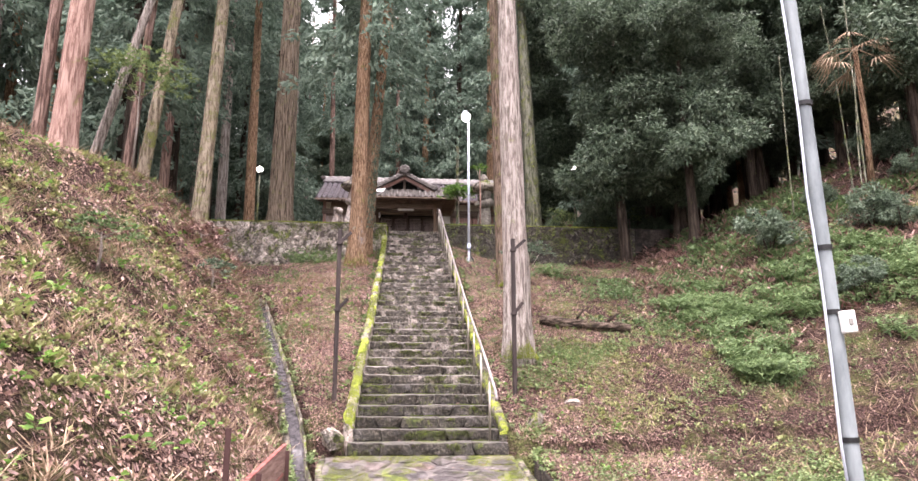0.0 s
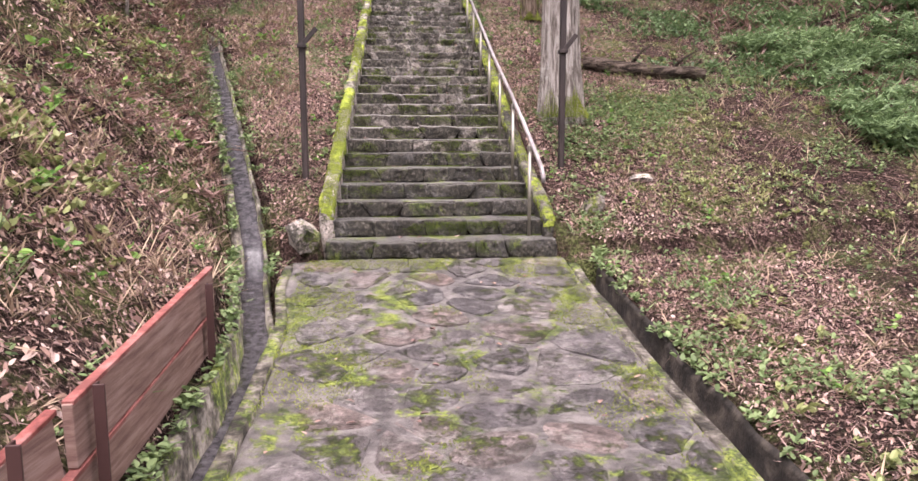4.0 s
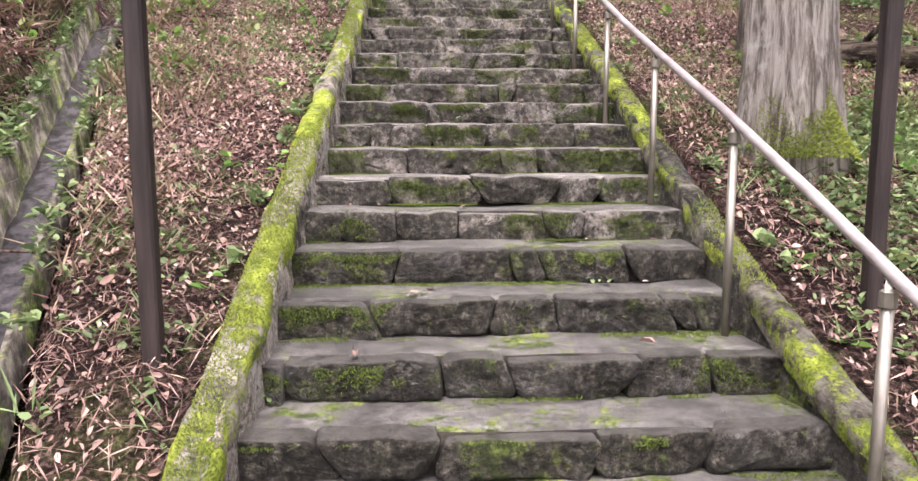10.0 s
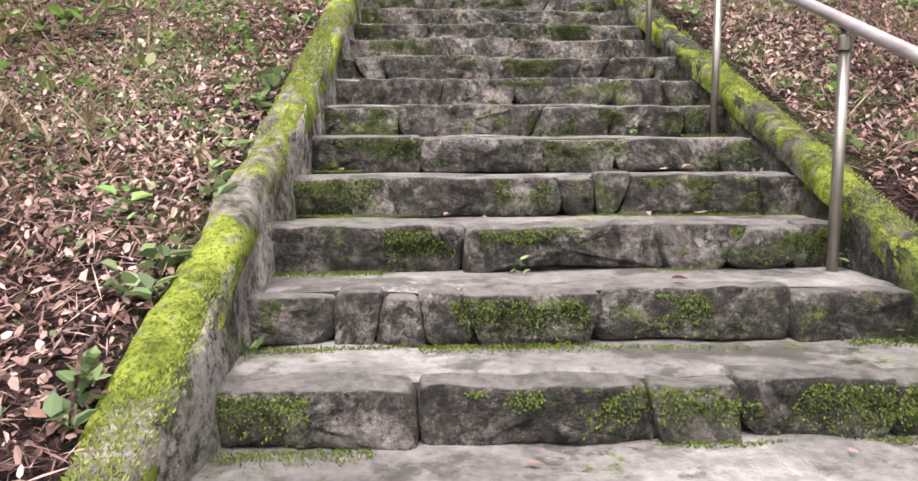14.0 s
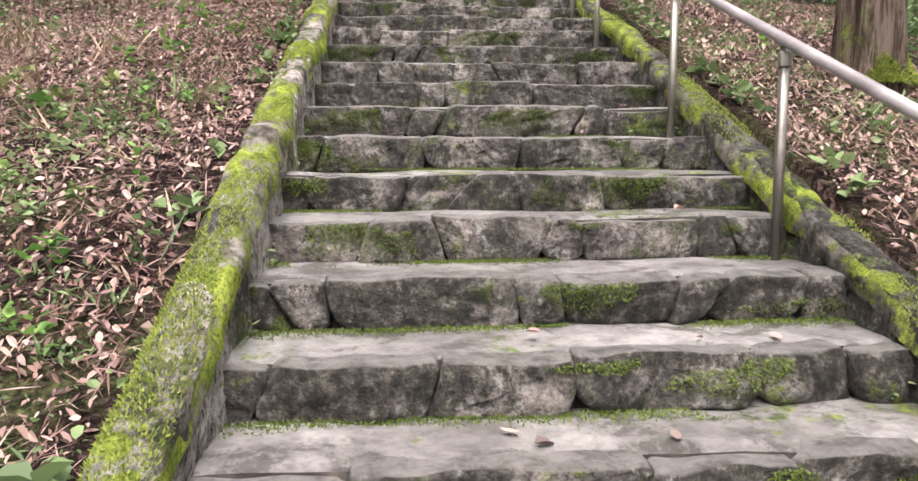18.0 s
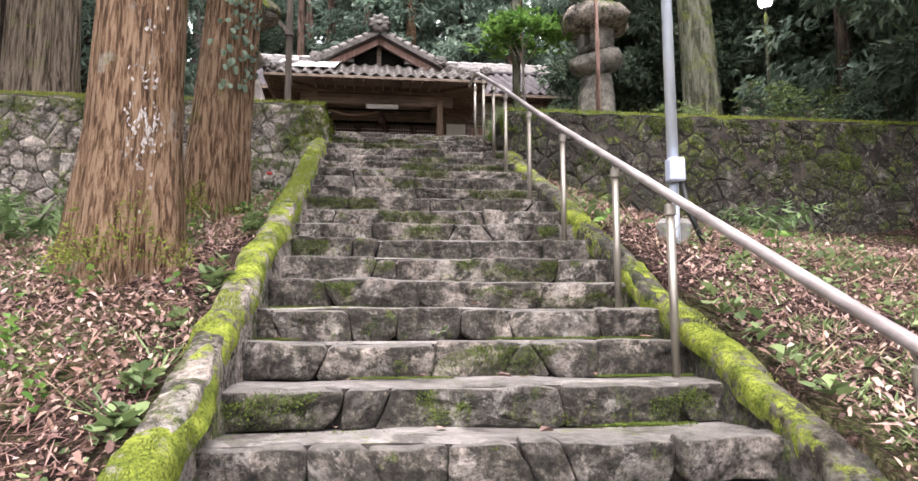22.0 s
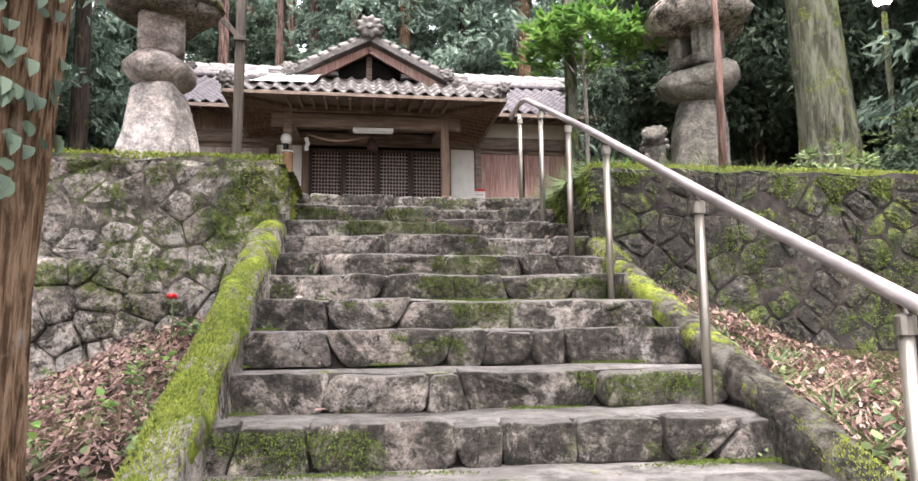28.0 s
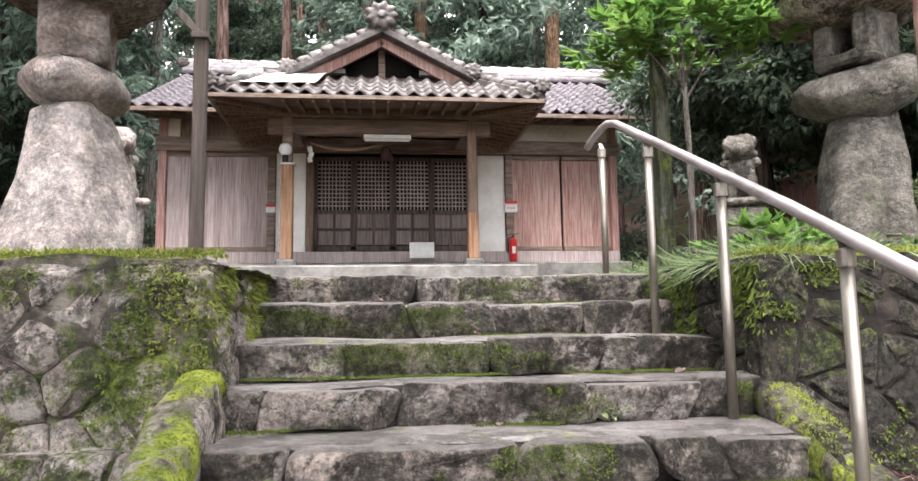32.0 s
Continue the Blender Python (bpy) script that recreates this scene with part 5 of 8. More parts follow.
guardian(-2.86, 17.2, 0.5, 1.0)
guardian(3.55, 17.2, -0.5, 4.0, M_LANTERN_DARK)
bm = bmesh.new()
box(bm, (0, 0, 0.35), (0.29, 0.22, 2.4), None, 0.03)
bmesh.ops.subdivide_edges(bm, edges=bm.edges[:], cuts=2, use_grid_fill=True)
mon = part("stone_marker", rough_up(bm, 0.02, 0.3), M_LANTERN, None)
mon.location = (7.1, 18.2, ground(7.1, 18.2) + 0.75)
tagged(mon, "upright grey stone marker on the terrace", "stone marker")

# a dead palm and thin bamboos on the right-hand slope
palm = thing("dead_palm", "palm with withered straw-coloured fronds", "palm", at=(12.4, 7.5, ground(12.4, 7.5)))
bm = bmesh.new()
tube(bm, [(0, 0, -0.2), (0.05, 0, 2.0), (0.0, 0, 4.3)], [0.09, 0.08, 0.07], 10, shape=lambda a, i: 1 + 0.08 * math.sin(a * 6 + i))
part("trunk", bm, M_CEDAR, palm, "fibrous brown stem", True)
for k in range(11):
    a = k * 0.62 + 0.2
    bm = bmesh.new()
    d = Vector((math.cos(a), math.sin(a), 0))
    sd = Vector((-d.y, d.x, 0))
    hub = Vector((0, 0, 4.3)) + d * 0.55 + Vector((0, 0, 0.15 - 0.35 * (k % 3)))
    tube(bm, [(0, 0, 4.25), hub], [0.02, 0.012], 5)
    for q in range(15):
        s = (q - 7) / 7
        tip = hub + d * (0.75 * math.cos(s * 1.3)) + sd * (0.75 * math.sin(s * 1.3)) + Vector((0, 0, -0.35 - 0.25 * abs(s)))
        w = (tip - hub).cross(Vector((0, 0, 1))).normalized() * 0.02
        mid = (hub + tip) / 2 + Vector((0, 0, 0.1))
        bm.faces.new([bm.verts.new(p) for p in (hub, mid - w, tip, mid + w)])
    part("frond", bm, M_STRAW, palm, "withered fan frond")
rg = random.Random(3)
for k in range(6):
    x, y = rg.uniform(9.8, 12.6), rg.uniform(6.5, 9.5)
    b = thing("bamboo", "thin green bamboo stem on the slope", "bamboo", "bamboos of the slope", at=(x, y, ground(x, y)))
    bm = bmesh.new()
    h, lean_ = rg.uniform(4, 7), rg.uniform(-0.4, 0.4)
    pts, rad = [], []
    for q in range(2 * 14):
        f = (q // 2 + (q % 2) * 0.94) / 14
        pts.append((lean_ * f * f, 0.1 * f, -0.1 + f * h))
        rad.append((0.025 - 0.014 * f) * (1.12 if q % 2 else 1.0))
    tube(bm, pts, rad, 8)
    part("culm", bm, M_MOSSBARK, b, "", True)

# ---- the shrine hall with its tiled porch
hall = thing("shrine_hall", "old wooden shrine hall with tiled porch and lattice doors", "shrine")
HY, HL, HR, HZ = 22.5, -3.94, 3.92, 7.28        # front wall, its ends, top of the sill


def add(name, material, make, label="", parent=None, smooth=False):
    bm = bmesh.new()
    make(bm)
    return part(name, bm, material, parent or hall, label, smooth)


add("plinth", M_CONC, lambda b: (box(b, ((HL + HR) / 2, 25.0, 6.75), (8.3, 5.6, 0.66), None, 0.03), box(b, (-0.2, 21.3, 6.62), (4.4, 2.2, 0.5), None, 0.03)), "grey stone plinth")
add("sill", M_GREYWOOD, lambda b: beam(b, (HL - 0.05, HY - 0.05, 7.18), (HR + 0.05, HY - 0.05, 7.18), 0.22, 0.19), "wide worn sill beam")
# Solid block, blackened to stand for the unlit room behind the lattice.
add("core", M_DARK, lambda b: box(b, ((HL + HR) / 2, 25.1, 8.3), (HR - HL - 0.3, 4.6, 2.3)), "shade inside, painted black")
add("side_wall", M_OLDWOOD, lambda b: box(b, (HL + 0.02, 25.0, 8.35), (0.1, 4.9, 2.3), None, 0.01))
add("side_wall", M_OLDWOOD, lambda b: box(b, (HR - 0.02, 25.0, 8.35), (0.1, 4.9, 2.3), None, 0.01))
add("rear_wall", M_OLDWOOD, lambda b: box(b, ((HL + HR) / 2, 27.4, 8.35), (HR - HL, 0.1, 2.3), None, 0.01))
for x, mt in ((HL, M_REDWOOD), (-2.13, M_BEAM), (-1.48, M_OLDWOOD), (1.37, M_OLDWOOD), (2.0, M_BEAM), (HR, M_REDWOOD)):
    add("post", mt, lambda b, x=x: beam(b, (x, HY - 0.06, 7.26), (x, HY - 0.06, 9.62), 0.13, 0.13, 0.008))
add("lintel", M_BEAM, lambda b: beam(b, (HL - 0.1, HY - 0.1, 9.13), (HR + 0.1, HY - 0.1, 9.13), 0.12, 0.24))
add("wall_plate", M_BEAM, lambda b: beam(b, (HL - 0.25, HY - 0.07, 9.64), (HR + 0.25, HY - 0.07, 9.64), 0.14, 0.1))
add("upper_wall", M_CREAM, lambda b: box(b, (2.96, HY, 9.42), (1.86, 0.06, 0.4)), "aged cream plaster")
add("upper_wall", M_OLDWOOD, lambda b: box(b, (-2.9, HY, 9.42), (1.5, 0.06, 0.4)), "brown board")
add("upper_wall", M_CREAM, lambda b: box(b, (-3.78, HY - 0.012, 9.42), (0.2, 0.06, 0.36)), "aged cream plaster")
add("upper_wall", M_CREAM, lambda b: box(b, (-0.06, HY, 9.42), (4.1, 0.06, 0.36)), "aged cream plaster")
add("white_panel", M_PLASTER, lambda b: box(b, (-1.81, HY, 8.14), (0.5, 0.05, 1.74)), "white plaster panel")
add("white_panel", M_PLASTER, lambda b: box(b, (1.69, HY, 8.14), (0.48, 0.05, 1.74)), "white plaster panel")
# side bays closed with boards
rg = random.Random(8)
for x0, x1, mt, n in ((HL + 0.07, -2.2, M_GREYWOOD, 15), (2.07, 2.95, M_REDWOOD, 8), (2.99, HR - 0.07, M_REDWOOD, 8)):
    bay = add("shutter", M_BEAM, lambda b, x0=x0, x1=x1: (beam(b, (x0, HY - 0.02, 7.33), (x1, HY - 0.02, 7.33), 0.07, 0.08), beam(b, (x0, HY - 0.02, 8.97), (x1, HY - 0.02, 8.97), 0.07, 0.07),
                                                        box(b, ((x0 + x1) / 2, HY + 0.03, 8.15), (x1 - x0, 0.02, 1.6))), "boarded shutter, streaked and silvered")
    w = (x1 - x0) / n
    for k in range(n):
        bm = bmesh.new()
        box(bm, (x0 + w * (k + 0.5), HY - 0.005 + rg.uniform(-0.004, 0.004), 8.15), (w - 0.002, 0.022, 1.58), None, 0.002)
        part("board", bm, mt, bay)
# four lattice doors
DL, DR = -1.41, 1.3
dw = (DR - DL) / 4
for k in range(4):
    x0 = DL + k * dw
    yd = HY - (0.03 if k in (1, 2) else 0.0)
    d = add("door", M_DOORWOOD, lambda b, x0=x0, yd=yd: (
        beam(b, (x0 + 0.03, yd, 7.3), (x0 + 0.03, yd, 8.95), 0.05, 0.06), beam(b, (x0 + dw - 0.03, yd, 7.3), (x0 + dw - 0.03, yd, 8.95), 0.05, 0.06),
        beam(b, (x0, yd, 8.92), (x0 + dw, yd, 8.92), 0.05, 0.07), beam(b, (x0, yd, 7.98), (x0 + dw, yd, 7.98), 0.05, 0.07), beam(b, (x0, yd, 7.34), (x0 + dw, yd, 7.34), 0.05, 0.09),
        beam(b, (x0, yd, 7.68), (x0 + dw, yd, 7.68), 0.045, 0.035), beam(b, (x0 + dw / 2, yd, 7.38), (x0 + dw / 2, yd, 7.96), 0.035, 0.045)), "weathered lattice door")
    for zz in (7.53, 7.83):
        for xx in (0.28, 0.72):
            add("panel", M_DOORPANEL, lambda b, x0=x0, yd=yd, zz=zz, xx=xx: box(b, (x0 + dw * xx, yd + 0.012, zz), (dw * 0.4, 0.015, 0.25)), "", d)

    def lattice(b, x0=x0, yd=yd):
        for i in range(1, 9):
            x = x0 + 0.06 + (dw - 0.12) * i / 9
            box(b, (x, yd, 8.45), (0.018, 0.022, 0.88))
        for i in range(1, 12):
            box(b, (x0 + dw / 2, yd + 0.003, 8.02 + 0.87 * i / 12), (dw - 0.1, 0.02, 0.018))
    add("lattice", M_GREYWOOD, lattice, "square wooden lattice", d)
    add("lock_plate", M_BLACK, lambda b, x0=x0, yd=yd: box(b, (x0 + 0.03, yd - 0.035, 8.0), (0.03, 0.01, 0.12)), "", d)

# porch columns, beams and fittings
CL, CR, CY = -1.67, 1.12, 20.8
for x, zt in ((CL, 9.2), (CR, 9.2)):
    add("column", M_BEAM if x < 0 else M_OLDWOOD, lambda b, x=x, zt=zt: beam(b, (x, CY, 6.95), (x, CY, zt), 0.15, 0.15, 0.012), "square porch column")
    add("column_base", M_CONC, lambda b, x=x: box(b, (x, CY, 6.9), (0.3, 0.3, 0.2), None, 0.03), "stone base")
add("column_sleeve", M_PALEPOST, lambda b: beam(b, (CL, CY, 7.0), (CL, CY, 8.42), 0.175, 0.175, 0.01), "pale orange lower column")
add("column_sleeve", M_PALEPOST, lambda b: beam(b, (CR, CY - 0.002, 7.0), (CR, CY - 0.002, 7.7), 0.162, 0.162, 0.01), "worn orange foot")
add("shelf_cap", M_WHITE, lambda b: box(b, (CL, CY, 8.43), (0.24, 0.22, 0.025), None, 0.005), "white cap board")
add("tie_beam", M_BEAM, lambda b: beam(b, (CL - 0.3, CY, 9.02), (CR + 0.3, CY, 9.02), 0.14, 0.24, 0.02), "heavy porch tie beam")
add("purlin", M_BEAM, lambda b: beam(b, (CL - 0.45, CY, 9.22), (CR + 0.45, CY, 9.22), 0.14, 0.13, 0.01))
for x in (CL, CR):
    add("link_beam", M_BEAM, lambda b, x=x: beam(b, (x, CY, 9.05), (x, HY, 9.16), 0.2, 0.12, 0.01))
    add("bracket_block", M_BEAM, lambda b, x=x: (box(b, (x, CY, 9.2), (0.34, 0.17, 0.1), None, 0.02), box(b, (x, CY, 9.28), (0.5, 0.15, 0.06), None, 0.015)), "carved bracket")
for k in range(1, 5):
    x = CL + (CR - CL) * k / 5
    add("strut", M_BEAM, lambda b, x=x: box(b, (x, CY, 9.16), (0.07, 0.08, 0.12), None, 0.006))
tubelight = add("tube_light", M_WHITE, lambda b: (box(b, (-0.18, CY - 0.12, 8.84), (0.72, 0.09, 0.07), None, 0.012)), "white fluorescent batten under the beam")
add("tube", M_GLOBE, lambda b: tube(b, [(-0.52, CY - 0.13, 8.79), (0.16, CY - 0.13, 8.79)], 0.016, 8), "", tubelight)
gl = add("column_lamp", M_BLACK, lambda b: (box(b, (CL - 0.0, CY - 0.0, 8.5), (0.1, 0.1, 0.12), None, 0.01), tube(b, [(CL - 0.02, CY - 0.1, 8.45), (CL - 0.02, CY - 0.1, 8.56)], 0.045, 10)), "round lamp on a black holder")
add("globe", M_GLOBE, lambda b: bmesh.ops.create_uvsphere(b, u_segments=16, v_segments=10, radius=0.1, matrix=Matrix.Translation((CL - 0.02, CY - 0.1, 8.64))), "white glass globe", gl, True)
add("shrine_rope", M_STRAW, lambda b: tube(b, [(-1.35 + 1.1 * k / 10, CY + 0.25, 8.83 - 0.1 * math.sin(math.pi * k / 10)) for k in range(11)], [0.015 + 0.012 * math.sin(math.pi * k / 10) for k in range(11)], 8), "twisted straw rope", None, True)
add("bell", M_RUST, lambda b: turned(b, [(0.02, 8.82), (0.07, 8.78), (0.09, 8.7), (0.1, 8.62), (0.06, 8.6)], 12), "dark bell", None, True).location = (-0.2, CY + 0.3, 0)
add("paper_streamer", M_WHITE, lambda b: [box(b, (-1.36 + 0.02 * (k % 2), CY + 0.2, 8.72 - 0.08 * k), (0.07, 0.006, 0.085), pose(0, 0, 0, 0, 18 if k % 2 else -14, 0)) for k in range(3)], "folded white paper streamer")
add("notice", M_WHITE, lambda b: box(b, (0.42, 22.1, 7.27), (0.42, 0.012, 0.28), pose(0, 0, 0, -12, 0, 0), 0.003), "white paper notice leaning at the door")
sg = add("sign", M_WHITE, lambda b: box(b, (2.02, HY - 0.15, 8.06), (0.22, 0.012, 0.2), None, 0.002), "small white sign with a red band")
add("red_band", M_RED, lambda b: box(b, (2.02, HY - 0.158, 8.14), (0.22, 0.006, 0.05)), "", sg)
for i in range(3):
    add("lettering", M_RED, lambda b, i=i: box(b, (1.97 + 0.05 * i, HY - 0.158, 8.04), (0.03, 0.004, 0.02)), "", sg)
sg = add("sign", M_WHITE, lambda b: box(b, (-2.13, HY - 0.14, 8.02), (0.16, 0.012, 0.14), None, 0.002), "small sign with a red band")
add("red_band", M_RED, lambda b: box(b, (-2.13, HY - 0.148, 8.07), (0.16, 0.006, 0.05)), "", sg)

# roofs of clay tiles
def tile_mesh(w, ln, material):
    """One wavy clay tile: a pan and a roll, with a thick lower edge."""
    bm = bmesh.new()
    n = 8
    rows = []
    for v, lift in ((0.0, -0.028), (0.0, 0.0), (1.0, -0.018)):
        row = []
        for k in range(n + 1):
            s = k / n
            h = 0.028 * math.sin(2 * math.pi * s - 0.6) + 0.018 * max(0.0, math.sin(2 * math.pi * s - 0.6)) ** 2
            row.append(bm.verts.new((s * w * 1.06, v * ln * 1.12, h + lift + 0.03)))
        rows.append(row)
    for a, b in zip(rows, rows[1:]):
        for k in range(n):
            bm.faces.new((a[k], a[k + 1], b[k + 1], b[k]))
    me = bpy.data.meshes.new("tile")
    bm.normal_update()
    bm.to_mesh(me)
    bm.free()
    me.polygons.foreach_set("use_smooth", [True] * len(me.polygons))
    me.materials.append(material)
    return me


def frame_of(origin, u, v):
    u, v = Vector(u).normalized(), Vector(v).normalized()
    n = u.cross(v).normalized()
    m = Matrix((u, v, n)).transposed().to_4x4()
    m.translation = origin
    return m


def tiled(name, origin, u, v, w, ln, tile, parent, material, single=True, clip=None, label="rows of wavy clay tiles"):
    """Covers the parallelogram from origin along u and v with tiles; clip(s, t) keeps those inside the roof's shape."""
    u, v, origin = Vector(u), Vector(v), Vector(origin)
    m = frame_of(origin, u, v)
    nu, nv = round(u.length / w), round(v.length / ln)
    bm = bmesh.new()
    lu, lv = u.length, v.length
    quad = [bm.verts.new(m @ Vector(p)) for p in ((0, 0, -0.01), (lu, 0, -0.01), (lu, lv, -0.01), (0, lv, -0.01))]
    if clip is None:
        bm.faces.new(quad)
    roof = part(name, bm, M_BEAM, parent, label)
    joined_v, joined_f = [], []
    for j in range(nv):
        for i in range(nu):
            s, t = (i + 0.5) / nu, (j + 0.5) / nv
            if clip and not clip(s, t):
                continue
            mm = m @ Matrix.Translation((i * lu / nu, j * lv / nv, 0.004 * ((i * 7 + j * 3) % 3))) @ Matrix.Rotation(0.006 * ((i * 5 + j * 11) % 5 - 2), 4, "Z")
            if single:
                mesh_part("tile", tile, None, roof, m=mm)
            else:
                o = len(joined_v)
                joined_v += [mm @ q.co for q in tile.vertices]
                joined_f += [tuple(o + q for q in f.vertices) for f in tile.polygons]
    if not single:
        me = bpy.data.meshes.new("tiles")
        me.from_pydata([tuple(q) for q in joined_v], [], joined_f)
        tagged(mesh_part("tiles", me, material, roof, "", True), kind="stuff")
    return roof


T1 = tile_mesh(0.24, 0.26, M_TILE)
T2 = tile_mesh(0.24, 0.27, M_TILE_P)
EZ = 9.16
# porch: front slope, two side slopes and the gable's two slopes
tiled("porch_roof", (-2.62, 19.66, EZ), (4.66, 0, 0), (0, 0.95, 0.56), 0.24, 0.26, T1, hall, M_TILE, True, lambda s, t: abs(s - 0.5) < 0.5 - 0.19 * t)
tiled("porch_roof", (-2.62, 22.5, EZ), (0, -2.8, 0), (1.05, 0, 0.56), 0.24, 0.26, T1, hall, M_TILE, False, lambda s, t: s < 1 - 0.32 * t, "side slope of clay tiles")
tiled("porch_roof", (2.04, 19.7, EZ), (0, 2.8, 0), (-1.05, 0, 0.56), 0.24, 0.26, T1, hall, M_TILE, False, lambda s, t: s > 0.32 * t, "side slope of clay tiles")
GX, GZ = -0.26, 10.3
tiled("gable_roof", (-1.6, 23.6, 9.62), (0, -3.25, 0), (1.34, 0, 0.68), 0.24, 0.26, T1, hall, M_TILE, False, None, "gable slope of clay tiles")
tiled("gable_roof", (1.08, 20.35, 9.62), (0, 3.25, 0), (-1.34, 0, 0.68), 0.24, 0.26, T1, hall, M_TILE, False, None, "gable slope of clay tiles")
# main roof
tiled("main_roof", (-4.3, 21.6, 9.55), (8.8, 0, 0), (0, 3.4, 1.7), 0.24, 0.27, T2, hall, M_TILE_P, False, None, "long slope of purple-grey clay tiles")
tiled("main_roof", (4.5, 28.4, 9.55), (-8.8, 0, 0), (0, -3.4, 1.7), 0.24, 0.27, T2, hall, M_TILE_P, False, None, "rear slope of clay tiles")

def gable_end(b, x0, x1):
    ends = [[b.verts.new((x, y, z)) for y, z in ((22.52, 9.5), (27.5, 9.5), (25.0, 11.0))] for x in (x0, x1)]
    b.faces.new(ends[0][::-1])
    b.faces.new(ends[1])
    for k in range(3):
        b.faces.new((ends[0][k], ends[0][k - 2], ends[1][k - 2], ends[1][k]))


add("gable_wall", M_CREAM, lambda b: gable_end(b, HL, HL + 0.08), "gable end")
add("gable_wall", M_CREAM, lambda b: gable_end(b, HR - 0.08, HR), "gable end")


def ridge_row(name, a, b, count, r, mt, label):
    rw = add(name, mt, lambda bm: beam(bm, Vector(a) - Vector((0, 0, 0.03)), Vector(b) - Vector((0, 0, 0.03)), r * 2.2, r * 1.2, 0.01), label)
    a, b = Vector(a), Vector(b)
    for k in range(count):
        p, q = a.lerp(b, k / count), a.lerp(b, (k + 1.12) / count)
        add("ridge_tile", mt, lambda bm, p=p, q=q: tube(bm, [p + Vector((0, 0, r * 0.35)), p.lerp(q, 0.12) + Vector((0, 0, r * 0.5)), q + Vector((0, 0, r * 0.3))], [r * 1.05, r * 1.1, r * 0.92], 10), "", rw, True)


M_RIDGE = plain_noise("pale ridge tile", ((0.2, 0.185, 0.185), (0.33, 0.31, 0.31), (0.46, 0.44, 0.44)), 9, 0.5, 0, (0.3, 0.01, 40), (1, 1, 1), 0.3)
for k, wd in enumerate((0.34, 0.29, 0.24)):
    add("ridge_course", M_RIDGE if k else M_TILE_P, lambda b, k=k, wd=wd: beam(b, (-4.3 - 0.02 * k, 25.0, 11.27 + 0.07 * k), (4.75 + 0.02 * k, 25.0, 11.27 + 0.07 * k), wd, 0.062, 0.01), "course of flat ridge tiles")
ridge_row("main_ridge", (-4.3, 25.0, 11.5), (4.75, 25.0, 11.5), 24, 0.075, M_RIDGE, "ridge of pale round tiles")
ridge_row("gable_ridge", (GX, 20.3, GZ + 0.12), (GX, 23.2, GZ + 0.12), 9, 0.1, M_TILE, "gable ridge")
ridge_row("gable_verge", (-1.63, 20.32, 9.7), (GX, 20.32, GZ + 0.1), 8, 0.085, M_TILE, "row of round verge tiles")
ridge_row("gable_verge", (1.11, 20.32, 9.7), (GX, 20.32, GZ + 0.1), 8, 0.085, M_TILE, "row of round verge tiles")
ridge_row("hip_ridge", (-2.58, 19.72, EZ + 0.08), (-1.6, 20.7, EZ + 0.64), 6, 0.08, M_TILE, "hip ridge")
ridge_row("hip_ridge", (2.0, 19.72, EZ + 0.08), (1.1, 20.7, EZ + 0.64), 6, 0.08, M_TILE, "hip ridge")


def ornament(bm, c, s):
    """A carved end tile: one lobed, flattened boss."""
    r = bmesh.ops.create_icosphere(bm, subdivisions=4, radius=1.0)
    for v in r["verts"]:
        a, q = math.atan2(v.co.z, v.co.x), math.hypot(v.co.x, v.co.z)
        k = 0.15 * s * (1 + 0.16 * q * q * math.cos(9 * a) - 0.22 * math.sin(5.5 * q) * (q > 0.35))
        v.co = Vector((c[0] + v.co.x * k * 1.15, c[1] + v.co.y * k * 0.55, c[2] + 0.05 * s + v.co.z * k))
    rough_up(bm, 0.01, 0.06)


add("ridge_ornament", M_TILE, lambda b: ornament(b, (GX, 20.24, GZ + 0.2), 1.2), "carved ridge-end tile", None, True)
for c in ((-1.63, 20.25, 9.74), (1.1, 20.25, 9.74), (2.0, 19.68, EZ + 0.18), (-2.58, 19.68, EZ + 0.16), (-4.32, 24.9, 11.46), (4.78, 24.9, 11.46)):
    add("corner_ornament", M_TILE, lambda b, c=c: ornament(b, c, 0.62), "small corner tile", None, True)
# gable front
add("bargeboard", M_REDWOOD, lambda b: beam(b, (-1.54, 20.42, 9.54), (GX, 20.42, GZ - 0.04), 0.05, 0.17), "red-brown bargeboard")
add("bargeboard", M_REDWOOD, lambda b: beam(b, (1.02, 20.42, 9.54), (GX, 20.42, GZ - 0.04), 0.05, 0.17), "red-brown bargeboard")
# A flat triangle; the gable's shaded depth is only painted on it.
add("gable_panel", M_DARK, lambda b: b.faces.new([b.verts.new(p) for p in ((-1.5, 20.75, 9.6), (1.0, 20.75, 9.6), (GX, 20.75, GZ - 0.1))]), "black panel painted as a shaded gable recess")
add("gable_strut", M_BEAM, lambda b: (beam(b, (-1.2, 20.7, 9.72), (0.7, 20.7, 9.72), 0.06, 0.1), beam(b, (GX, 20.7, 9.7), (GX, 20.7, 10.2), 0.08, 0.1)))
for x0, x1 in ((-2.0, -0.8), (0.3, 1.5)):
    add("flashing", M_TILE, lambda b, x0=x0, x1=x1: beam(b, (x0, 20.5, 9.78), (x1, 20.5, 9.78), 0.12, 0.07), "flashing tiles")
